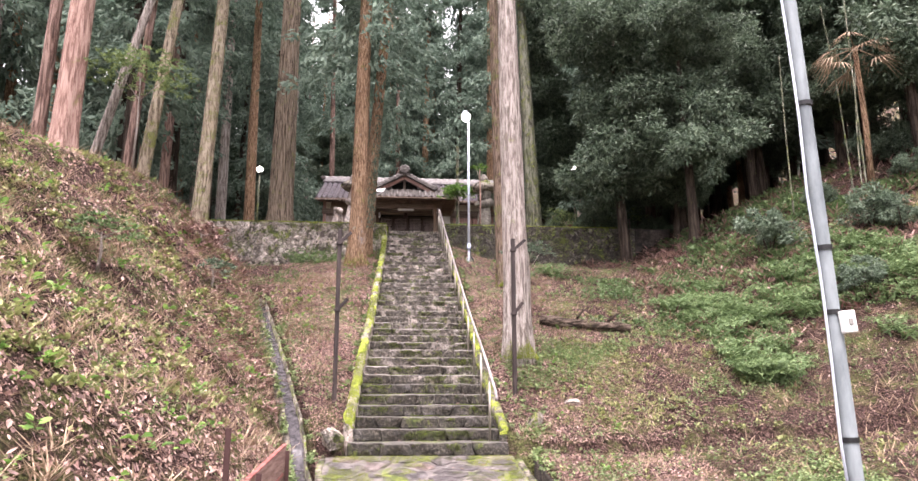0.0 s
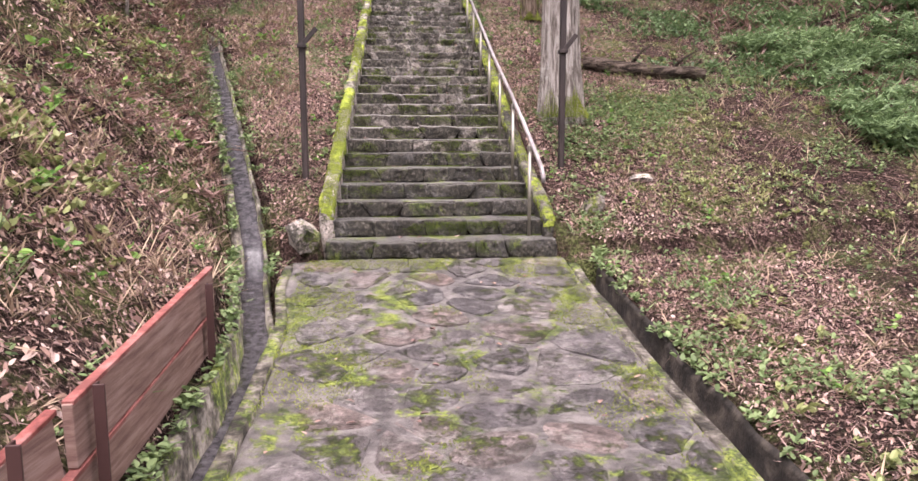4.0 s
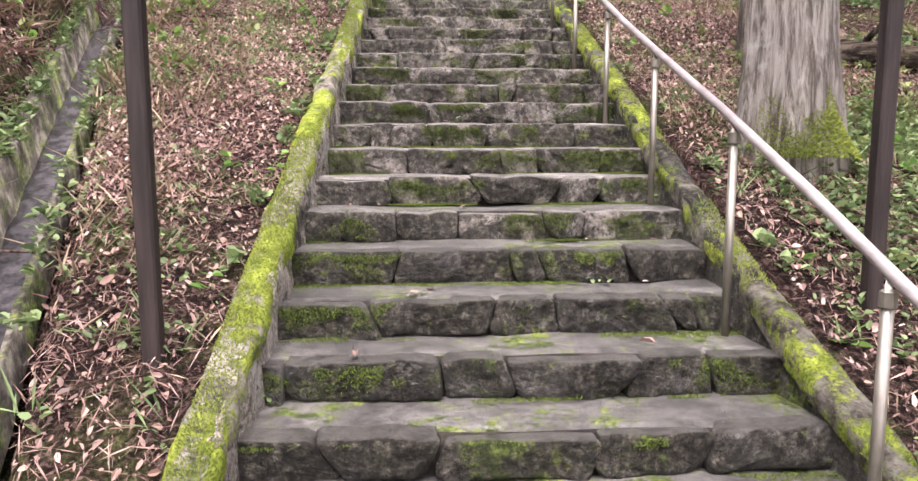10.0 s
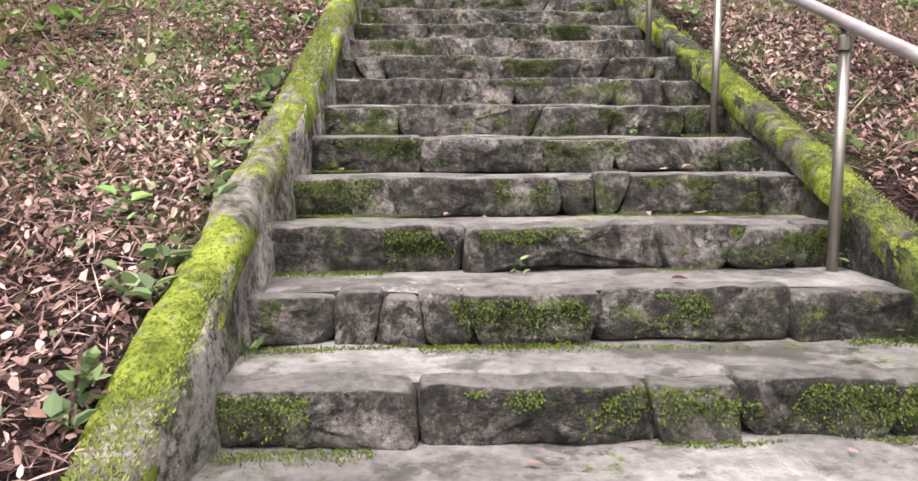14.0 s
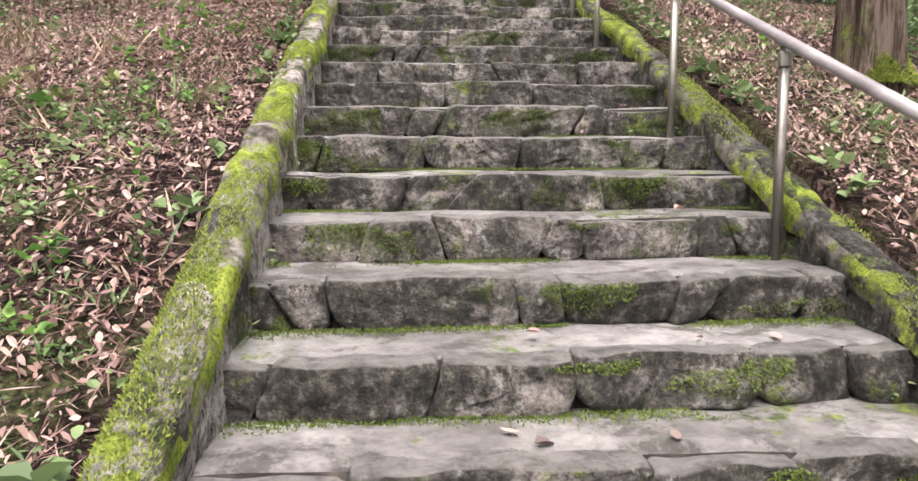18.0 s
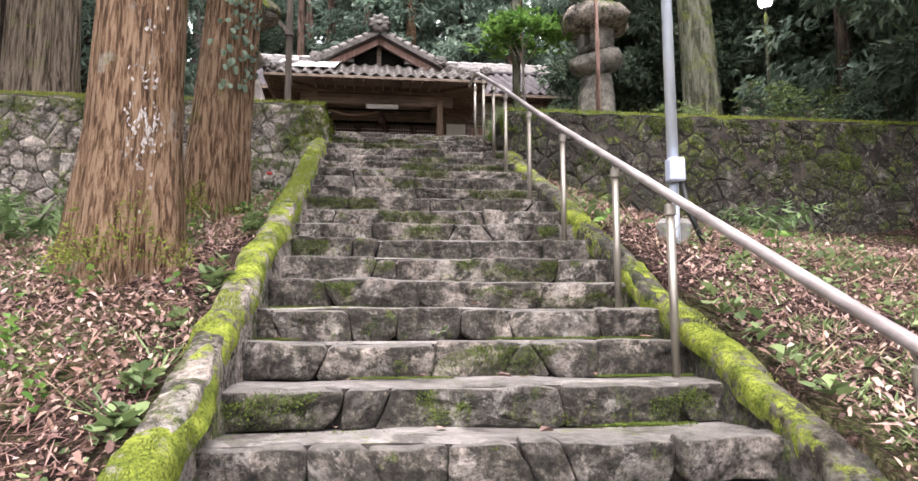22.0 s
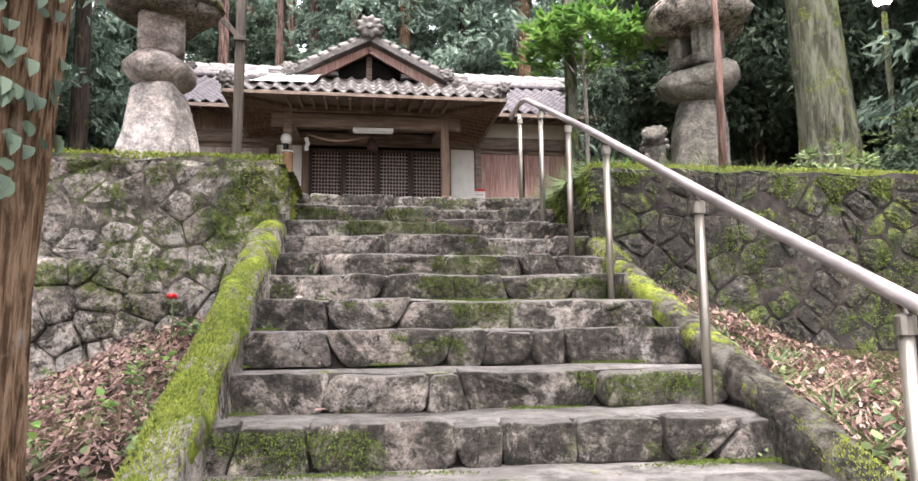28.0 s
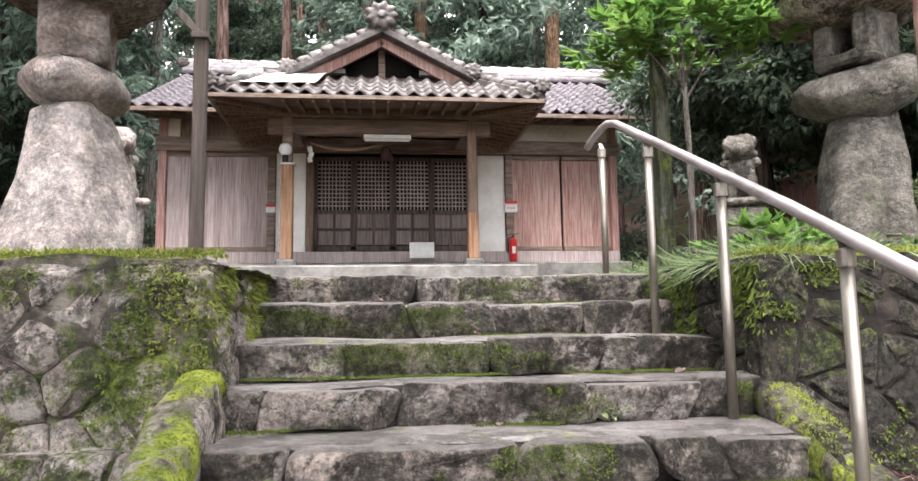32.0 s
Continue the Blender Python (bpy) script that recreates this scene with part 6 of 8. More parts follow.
# under the eaves
add("soffit", M_BEAM, lambda b: [b.faces.new([b.verts.new(p) for p in q]) for q in (
    ((-2.58, 19.7, EZ - 0.02), (2.0, 19.7, EZ - 0.02), (1.1, 20.8, EZ + 0.14), (-1.65, 20.8, EZ + 0.14)),
    ((-2.58, 19.7, EZ - 0.02), (-1.65, 20.8, EZ + 0.14), (-1.65, 22.5, EZ + 0.14), (-2.58, 22.5, EZ - 0.02)),
    ((2.0, 19.7, EZ - 0.02), (2.0, 22.5, EZ - 0.02), (1.1, 22.5, EZ + 0.14), (1.1, 20.8, EZ + 0.14)),
    ((-1.65, 20.8, EZ + 0.14), (1.1, 20.8, EZ + 0.14), (1.1, 22.5, EZ + 0.14), (-1.65, 22.5, EZ + 0.14)))], "boarded soffit")
add("fascia", M_BEAM, lambda b: (beam(b, (-2.6, 19.68, EZ - 0.03), (2.02, 19.68, EZ - 0.03), 0.05, 0.06), beam(b, (-2.6, 19.68, EZ - 0.03), (-2.6, 22.45, EZ - 0.03), 0.05, 0.06), beam(b, (2.02, 19.68, EZ - 0.03), (2.02, 22.45, EZ - 0.03), 0.05, 0.06)), "eaves board")
for k in range(14):
    x = CL + 0.05 + (CR - CL - 0.1) * k / 13
    add("rafter", M_OLDWOOD, lambda b, x=x: beam(b, (x, 19.72, EZ - 0.06), (x, 20.85, EZ + 0.09), 0.045, 0.06, 0.003))
for k in range(13):
    y = 19.75 + 2.6 * k / 12
    yi = max(y, 20.85)
    add("rafter", M_OLDWOOD, lambda b, y=y, yi=yi: beam(b, (-2.56, y, EZ - 0.06), (CL + 0.02, yi, EZ + 0.09), 0.045, 0.06, 0.003))
    add("rafter", M_OLDWOOD, lambda b, y=y, yi=yi: beam(b, (1.98, y, EZ - 0.06), (CR - 0.02, yi, EZ + 0.09), 0.045, 0.06, 0.003))
add("soffit", M_BEAM, lambda b: b.faces.new([b.verts.new(p) for p in ((-4.3, 21.6, 9.52), (4.5, 21.6, 9.52), (4.5, 22.6, 9.75), (-4.3, 22.6, 9.75))]), "eaves boards")
add("fascia", M_BEAM, lambda b: beam(b, (-4.32, 21.6, 9.5), (4.52, 21.6, 9.5), 0.04, 0.07))
for k in range(8):
    for x in (-4.2 + 0.28 * k, 2.4 + 0.28 * k):
        add("rafter", M_OLDWOOD, lambda b, x=x: beam(b, (x, 21.63, 9.47), (x, 22.5, 9.66), 0.05, 0.06, 0.003))
# a white sheet weighs down the damaged hip
def sheet_cover(b):
    g = []
    for j in range(9):
        row = []
        for i in range(13):
            s, t = i / 12, j / 8
            x, y = -2.5 + 1.3 * s + 0.25 * t, 19.95 + 0.85 * t
            z = EZ + 0.58 * (y - 19.66) + 0.1 + 0.05 * noise.noise(Vector((s * 5, t * 4, 1))) + 0.1 * s * t
            row.append(b.verts.new((x, y, z)))
        g.append(row)
    for a, c in zip(g, g[1:]):
        for k in range(12):
            b.faces.new((a[k], a[k + 1], c[k + 1], c[k]))


tp = add("tarpaulin", M_TARP, sheet_cover, "crumpled white sheet on the roof corner", None, True)
tp.modifiers.new("thickness", "SOLIDIFY").thickness = 0.012

# fire extinguisher beside the doors
ext = thing("fire_extinguisher", "red fire extinguisher standing by the shrine wall", "fire extinguisher")
ex, ey, ez = 2.02, 22.25, 7.08
bm = bmesh.new()
turned(bm, [(0.06, ez), (0.068, ez + 0.02), (0.068, ez + 0.34), (0.05, ez + 0.39), (0.025, ez + 0.42)], 16, 0, 0.0)
part("cylinder", bm, M_RED, ext, "glossy red cylinder", True).location = (ex, ey, 0)
bm = bmesh.new()
box(bm, (ex, ey, ez + 0.44), (0.035, 0.035, 0.04), None, 0.004)
beam(bm, (ex, ey, ez + 0.47), (ex + 0.1, ey, ez + 0.5), 0.02, 0.012)
part("valve", bm, M_BLACK, ext, "black lever valve")
bm = bmesh.new()
tube(bm, [(ex - 0.02, ey, ez + 0.44), (ex - 0.09, ey, ez + 0.4), (ex - 0.09, ey, ez + 0.15)], 0.01, 6)
part("hose", bm, M_BLACK, ext, "", True)
bm = bmesh.new()
box(bm, (ex, ey - 0.066, ez + 0.2), (0.06, 0.008, 0.12), None, 0.002)
part("label_plate", bm, M_WHITE, ext)

# small side shrine beyond the trees
shed = thing("side_shrine", "small red-brown wooden side shrine among shrubs", "shrine")
sx, sy = 7.6, 21.5
sz = ground(sx, sy)
bm = bmesh.new()
box(bm, (sx, sy, sz + 0.9), (1.6, 1.4, 1.8), None, 0.02)
part("wall", bm, M_REDWOOD, shed)
for s in (-1, 1):
    bm = bmesh.new()
    beam(bm, (sx, sy - 0.9, sz + 2.55), (sx + s * 1.35, sy - 0.9, sz + 1.85), 0.12, 0.06)
    part("bargeboard", bm, M_PALEPOST, shed, "orange-brown bargeboard")
    bm = bmesh.new()
    b0 = [(sx, sy - 1, sz + 2.6), (sx + s * 1.4, sy - 1, sz + 1.9), (sx + s * 1.4, sy + 1, sz + 1.9), (sx, sy + 1, sz + 2.6)]
    f = bm.faces.new([bm.verts.new(p) for p in b0])
    r = bmesh.ops.extrude_face_region(bm, geom=[f])
    bmesh.ops.translate(bm, vec=(0, 0, 0.07), verts=[q for q in r["geom"] if isinstance(q, bmesh.types.BMVert)])
    part("roof", bm, M_TILE, shed, "grey roof")
bm = bmesh.new()
box(bm, (sx - 0.1, sy - 0.71, sz + 0.85), (0.6, 0.03, 1.3), None, 0.01)
part("door", bm, M_OLDWOOD, shed)

# ---- trees
def cards(name, items, material, parent=None, kind=""):
    """Many small leaves in one mesh: items of (place, long axis, cross axis), each a leaf folded along its middle."""
    n = len(items)
    v = np.empty((n * 6, 3))
    for k, (p, a, c) in enumerate(items):
        p, a, c = np.array(p), np.array(a), np.array(c)
        d = np.cross(a, c)
        d = d / (np.linalg.norm(d) + 1e-9) * np.linalg.norm(c) * 0.25
        v[6 * k:6 * k + 6] = (p, p + a * 0.45 + c * 0.5 + d, p + a * 0.45 - d * 0.3, p + a * 0.45 - c * 0.5 + d, p + a - d, p + a * 0.98)
    f = []
    for k in range(n):
        o = 6 * k
        f += [(o, o + 2, o + 1), (o, o + 3, o + 2), (o + 1, o + 2, o + 4), (o + 2, o + 3, o + 4)]
    me = bpy.data.meshes.new(name)
    me.from_pydata(v.tolist(), [], f)
    me.materials.append(material)
    return me


def litter(name, items, material):
    """Fallen leaves: round-shouldered, curled blades, items as for cards()."""
    n = len(items)
    p, a, c = (np.array([q[k] for q in items]) for k in range(3))
    d = np.cross(a, c)
    d = d / (np.linalg.norm(d, axis=1)[:, None] + 1e-9) * np.linalg.norm(c, axis=1)[:, None]
    curl = np.random.default_rng(n).uniform(-0.1, 0.55, (n, 1))
    v = np.stack((p, p + a * 0.28 + c * 0.5 + d * curl, p + a * 0.7 + c * 0.4 + d * curl * 0.7, p + a - d * curl * 0.3, p + a * 0.7 - c * 0.4 + d * curl * 0.7, p + a * 0.28 - c * 0.5 + d * curl), axis=1).reshape(-1, 3)
    f = []
    for k in range(n):
        o = 6 * k
        f += [(o, o + 1, o + 2, o + 3), (o, o + 3, o + 4, o + 5)]
    me = bpy.data.meshes.new(name)
    me.from_pydata(v.tolist(), [], f)
    me.materials.append(material)
    return me


def trunk_mesh(r, h, seed, flare=1.5, ridges=9, depth=0.06, lean=(0, 0), rings=16, sides=24, bend=0.0):
    bm = bmesh.new()
    pts, rad = [], []
    for k in range(rings):
        f = (k / (rings - 1)) ** 1.8
        z = -0.35 + f * (h + 0.35)
        pts.append((lean[0] * f + bend * math.sin(f * 3 + seed), lean[1] * f, z))
        rad.append(r * (1 - 0.72 * max(0, z) / h) * (1 + (flare - 1) * math.exp(-max(0.0, z + 0.1) / (0.9 * r + 0.12))))

    def shape(a, i):
        z = pts[i][2]
        root = math.exp(-max(0, z) / (1.4 * r + 0.1))
        return 1 + depth * math.sin(a * ridges + seed + 0.15 * i) * (0.6 + root) + depth * 0.7 * math.sin(a * (ridges // 2) + seed * 2) + 0.2 * root * math.sin(a * 5 + seed) + 0.03 * math.sin(a * 17 + i)
    tube(bm, pts, rad, sides, True, shape)
    me = bpy.data.meshes.new("trunk")
    bm.normal_update()
    bm.to_mesh(me)
    bm.free()
    me.polygons.foreach_set("use_smooth", [True] * len(me.polygons))
    return me


def cedar_crown(seed, z0, z1, r0, branches=90, sprays=34, leaf=0.3):
    """Drooping sprays along whorled limbs; z0 to z1 above the ground, r0 at its widest."""
    g = np.random.default_rng(seed)
    items = []
    for b in range(branches):
        f = g.random() ** 0.8
        z = z0 + f * (z1 - z0)
        reach = r0 * (1 - 0.75 * f) * (0.55 + 0.6 * g.random())
        a = g.random() * 6.283
        dx, dy = math.cos(a), math.sin(a)
        for s in range(sprays):
            t = 0.15 + 0.85 * math.sqrt(g.random())
            rr = reach * t
            p = np.array((dx * rr + g.normal(0, 0.16), dy * rr + g.normal(0, 0.16), z - 0.4 * t * t * reach * 0.6 + g.normal(0, 0.13)))
            w = np.array((dx * 0.5 + g.normal(0, 0.5), dy * 0.5 + g.normal(0, 0.5), -0.55 + g.normal(0, 0.35)))
            w *= leaf * (0.6 + 0.8 * g.random()) / np.linalg.norm(w)
            c = np.cross(w, g.normal(0, 1, 3))
            c *= leaf * 0.42 / (np.linalg.norm(c) + 1e-9)
            items.append((p, w, c))
    return cards("crown", items, M_CEDARLEAF)


def leafy_crown(seed, lumps, per, leaf, size, material, flat=0.7):
    """A broadleaved crown: uneven lumps of leaves, thicker at their outsides, with gaps between."""
    g = np.random.default_rng(seed)
    items = []
    for q in range(lumps):
        c0 = g.normal(0, 1, 3)
        c0 = c0 / np.linalg.norm(c0) * size * g.random() ** 0.5 * np.array((1, 1, flat))
        rad = size * (0.13 + 0.2 * g.random())
        for s in range(per):
            d = g.normal(0, 1, 3)
            d /= np.linalg.norm(d)
            p = c0 + d * rad * (0.55 + 0.5 * g.random()) * np.array((1, 1, 0.75))
            w = d * 0.6 + g.normal(0, 0.6, 3) + np.array((0, 0, -0.35))
            w *= leaf * (0.6 + 0.7 * g.random()) / np.linalg.norm(w)
            c = np.cross(w, d + g.normal(0, 0.5, 3))
            c *= leaf * 0.45 / (np.linalg.norm(c) + 1e-9)
            items.append((p, w, c))
    return cards("crown", items, material)


def plant(name, label, category, x, y, trunk, crowns=(), group="", turn=0.0, scale=1.0, sink=0.0):
    """A tree from meshes: crowns are (mesh, place, scale)."""
    t = thing(name, label, category, group, at=(x, y, ground(x, y) - sink))
    t.rotation_euler[2] = turn
    t.scale = (scale, scale, scale)
    mesh_part("trunk", trunk, None, t)
    for me, at, s in crowns:
        mesh_part("crown", me, None, t, m=Matrix.LocRotScale(at, Euler((0, 0, at[0] * 7 + at[2])), (s, s, s)))
    return t


def with_mat(me, m):
    me.materials.append(m)
    return me


CROWN_HI = [cedar_crown(k, 6.5, 20, 2.6, 90, 56, 0.26) for k in range(3)]
CROWN_LO = [cedar_crown(k + 10, 2.2, 18, 2.7, 120, 68, 0.26) for k in range(3)]
BROAD = [leafy_crown(k + 30, 46, 260, 0.13, 1.6, M_BROADLEAF) for k in range(3)]
BUSH = [leafy_crown(k + 50, 24, 130, 0.075, 0.6, M_BROADLEAF) for k in range(2)]

# near trees with trunks of their own
big_cedar = plant("cedar_tree", "great cedar with fibrous orange-brown bark beside the kerb", "tree", -1.6, 8.85, with_mat(trunk_mesh(0.23, 19, 1, 1.4, 11, 0.045, (0.15, 0.3)), M_CEDAR), [(CROWN_LO[0], (0, 0, 3.6), 0.85)])
plant("cedar_tree", "ivy-hung cedar leaning behind another trunk", "tree", -1.5, 10.1, with_mat(trunk_mesh(0.19, 18, 4, 1.45, 9, 0.05, (1.2, 0.6)), M_CEDAR), [(CROWN_LO[1], (0.5, 0.3, 2.6), 0.9)])
plant("pale_tree", "tall pale grey trunk with a mossy foot beside the steps", "tree", 1.72, 2.5, with_mat(trunk_mesh(0.25, 18, 7, 1.15, 7, 0.035, (-0.2, 0.8)), M_GREYBARK), [(CROWN_HI[2], (0, 0.4, 4), 0.8)])
plant("cedar_tree", "slim cedar with a mossy foot beside the kerb", "tree", 2.1, 6.9, with_mat(trunk_mesh(0.155, 18, 9, 1.35, 8, 0.05, (-0.3, 0.3)), M_MOSSCEDAR), [(CROWN_HI[0], (0, 0, 4), 0.8)], turn=1.0)
plant("broadleaf_tree", "thick mossy grey trunk on the terrace", "tree", 4.5, 14.85, with_mat(trunk_mesh(0.3, 15, 12, 1.3, 4, 0.09, (-0.5, 0.5)), M_MOSSBARK), [(BROAD[0], (0.8, 1.5, 9.5), 1.6), (BROAD[1], (0.8, 0.8, 12), 1.6)])
plant("cedar_tree", "young cedar with drooping grey-green sprays behind the wall", "tree", 7.3, 15.6, with_mat(trunk_mesh(0.14, 12, 33, 1.3, 6, 0.05), M_DARKBARK), [(CROWN_LO[2], (0, 0, -1.6), 0.72)])
plant("cedar_tree", "massive fluted cedar behind the wall", "tree", -4.67, 14.7, with_mat(trunk_mesh(0.43, 24, 15, 1.4, 11, 0.085, (0.1, 0)), M_CEDAR_G), [(CROWN_HI[1], (0, 0, 6), 1.1)])
for x, y, r, lx_, mt, lab in ((-5.48, 7.6, 0.2, 0.55, M_SPOTBARK, "pale tan trunk spotted with moss on the bank"), (-6.56, 6.3, 0.15, 1.9, M_SPOTBARK, "leaning mossy trunk on the bank's crest"),
                              (-7.33, 7.4, 0.12, 1.0, M_CEDAR_R, "slim dark reddish cedar on the bank"), (-7.36, 4.2, 0.27, 0.2, M_PINKBARK, "thick pinkish-red cedar trunk on the bank"),
                              (-7.52, 5.6, 0.11, 4.6, M_GREYBARK, "thin trunk leaning far over"), (-7.97, 4.4, 0.14, 0.1, M_CEDAR_R, "reddish cedar trunk high on the bank")):
    plant("bank_tree", lab, "tree", x, y, with_mat(trunk_mesh(r, 20, x, 1.3, 7, 0.05, (lx_, 0.4)), mt), [(CROWN_HI[2], (lx_ * 0.5, 0.2, 3.5), 0.85)], "trees on the bank", sink=0.1)

# pale lichen on the great cedar
spots = []
lg = np.random.default_rng(12)
for k in range(520):
    near_ = lg.random() < 0.7
    a, z = lg.normal(-1.12, 0.17), lg.normal(0.66, 0.12) if near_ else lg.normal(1.0, 0.3)
    if noise.noise(Vector((a * 9, z * 9, 4))) < 0.02:
        continue
    out_, side_ = np.array((math.cos(a), math.sin(a), 0)), np.array((-math.sin(a), math.cos(a), 0))
    s_ = lg.uniform(0.004, 0.016)
    spots.append((out_ * 0.248 + np.array((0.02, 0.02, z)), (np.array((0, 0, 1.6)) + side_ * lg.normal(0, 0.5)) * s_, side_ * s_ * lg.uniform(0.5, 1.2)))
M_LICHEN = flat("pale lichen", (0.33, 0.295, 0.28), 0.95)
tagged(mesh_part("lichen", litter("lichen", spots, M_LICHEN), None, big_cedar), "whitish lichen patches", kind="stuff")

# the wood behind and beside the hall
rg = random.Random(77)
WOOD = [with_mat(trunk_mesh(0.2, 21, k * 3.3, 1.3, 7, 0.05, (rg.uniform(-0.6, 0.6), 0.3), 9, 14), (M_CEDAR_R, M_CEDAR, M_DARKBARK, M_GREYBARK)[k]) for k in range(4)]
spots = [(-4.1, 28.2), (-3.3, 33.5), (-2.2, 34.0), (5.3, 34.5), (0.6, 41)]
tries = 0
while len(spots) < 150 and tries < 12000:
    tries += 1
    side = rg.random()
    if side < 0.42:
        x, y = rg.uniform(-22, 20), rg.uniform(29, 58)
    elif side < 0.85:
        x, y = rg.uniform(-24, -5.5), rg.uniform(9.5, 34)
        if y < 14 and x > -8.0:
            continue
        if x > -6.5 and y < 30:
            continue
    else:
        x, y = rg.uniform(8.5, 22), rg.uniform(14, 32)
    if -6.0 < x < 6.5 and y < 29.5:
        continue
    if all((x - a) ** 2 + (y - b) ** 2 > 3.6 for a, b in spots):
        spots.append((x, y))
for k, (x, y) in enumerate(spots):
    low = y > 29 or rg.random() < 0.4
    s = rg.uniform(0.85, 1.3)
    crown = (CROWN_LO if low and k > 4 else CROWN_HI)[k % 3]
    tr = plant("wood_cedar", "straight cedar of the wood", "tree", x, y, WOOD[0 if k < 4 else rg.choice((0, 1, 2, 2, 3))], [(crown, (0, 0, 0.0 if k > 4 else 2.5), 1.0)], "cedars of the wood", rg.uniform(0, 6), s)

# dark evergreen trees on the right-hand slope and undergrowth behind the hall
BT = [with_mat(trunk_mesh(0.13, 6, 40 + k, 1.3, 6, 0.05, (rg.uniform(-0.8, 0.8), 0.2), 8, 12, 0.15), M_DARKBARK) for k in range(2)]
count = 0
while count < 54:
    if count > 39:
        x, y = rg.uniform(9, 19), rg.uniform(13, 27)
    elif count > 31:
        x, y = rg.uniform(14, 22), rg.uniform(3, 14)
    elif count < 24:
        x, y = rg.uniform(4.6, 15), rg.uniform(9.5, 24)
        if x < 7.5 and 12 < y < 19.5 or (x < 6.3 and y < 11.5):
            continue
    else:
        x, y = rg.uniform(-14, 14), rg.uniform(29.5, 40)
    s = rg.uniform(0.8, 1.5)
    plant("evergreen_tree", "dark glossy evergreen with a dense uneven crown", "tree", x, y, BT[count % 2],
          [(BROAD[count % 3], (0, 0, 2.6), 1.0), (BROAD[(count + 1) % 3], (0.7, 0.3, 4.3), 1.05), (BROAD[(count + 2) % 3], (-0.6, -0.2, 6.0), 0.95)], "evergreens of the slope", rg.uniform(0, 6), s)
    count += 1
for k in range(84):
    if k > 61:
        x, y = rg.uniform(12.5, 20), rg.uniform(1, 15)
    elif k > 33:
        x, y = rg.uniform(7.2, 13), rg.uniform(-2.5, 9.5)
    elif k < 16:
        x, y = rg.uniform(8.0, 13), rg.uniform(1.0, 11)
        if k < 9:
            x, y = rg.uniform(4.8, 8.0), rg.uniform(9.8, 12)
    elif k < 26:
        x, y = rg.uniform(4.4, 9), rg.uniform(13.2, 21)
    else:
        x, y = rg.choice((-1, 1)) * rg.uniform(4.6, 9), rg.uniform(20, 28)
    if 33 < k < 62 or k < 9:
        continue
    t = thing("evergreen_shrub", "low dark evergreen shrub on the slope", "shrub", "shrubs of the slope", at=(x, y, ground(x, y)))
    s = rg.uniform(0.8, 1.5)
    t.scale = (s, s, s)
    t.rotation_euler[2] = rg.uniform(0, 6)
    bm = bmesh.new()
    for q in range(3):
        tube(bm, [(0, 0, -0.1), (0.1 * math.cos(q * 2.1), 0.1 * math.sin(q * 2.1), 0.3), (0.25 * math.cos(q * 2.1), 0.25 * math.sin(q * 2.1), 0.6)], [0.02, 0.015, 0.006], 6)
    part("stem", bm, M_DARKBARK, t, "", True)
    mesh_part("crown", BUSH[k % 2], None, t, m=Matrix.Translation((0, 0, 0.55)))

from mathutils.bvhtree import BVHTree

# ---- what covers the ground: leaves, litter, weeds, ferns and moss
G = np.random.default_rng(5)


def clear(x, y):
    """Whether the spot is open ground."""
    if y > 12.35 and not (y > 14.6 and abs(x) > 1.3):
        return False
    if y < 0.25 and path_left(y) - 0.06 < x < PX1 + 0.1:
        return False
    if y < -0.15 and 1.15 < x < 1.43:
        return False
    if -0.2 < y < 14.5 and left_x(y) - 0.15 < x < right_x(y) + 0.16:
        return False
    return not (y < 8.6 and abs(x - gutter_x(y)) < 0.22)


def spots_on(n, x0, x1, y0, y1, keep=None):
    res = []
    while len(res) < n:
        x, y = G.uniform(x0, x1), G.uniform(y0, y1)
        if clear(x, y) and (keep is None or G.random() < keep(x, y)):
            res.append((x, y))
    return res


def patch(x, y, s=0.6, o=0.0):
    return noise.noise(Vector((x * s, y * s, 3.3 + o)))


def fallen(n, lo, hi, narrow, tilt, lift, region, keep=None):
    items = []
    for x, y in spots_on(n, *region, keep):
        a = G.uniform(0, 6.283)
        ln = lo + (hi - lo) * G.random() ** 1.6
        z = ground(x, y)
        gx, gy = (ground(x + 0.05, y) - z) / 0.05, (ground(x, y + 0.05) - z) / 0.05
        ca, sa = math.cos(a), math.sin(a)
        w = np.array((ca, sa, ca * gx + sa * gy + G.normal(0, tilt)))
        c = np.array((-sa, ca, -sa * gx + ca * gy + G.normal(0, tilt)))
        w *= ln / np.linalg.norm(w)
        c *= ln * narrow * G.uniform(0.6, 1.3) / np.linalg.norm(c)
        items.append((np.array((x, y, z + G.uniform(0.004, lift))), w, c))
    return items


def stuff(name, label, category, items, material, make=cards):
    me = make(name, items, material)
    ob = mesh_part(name, me, None)
    return tagged(ob, label, category, kind="stuff")


near = (-7.5, 9.5, -9, 12.3)
def bank(x, y):
    return 1.0 if x < gutter_x(y) - 0.2 else 0.25


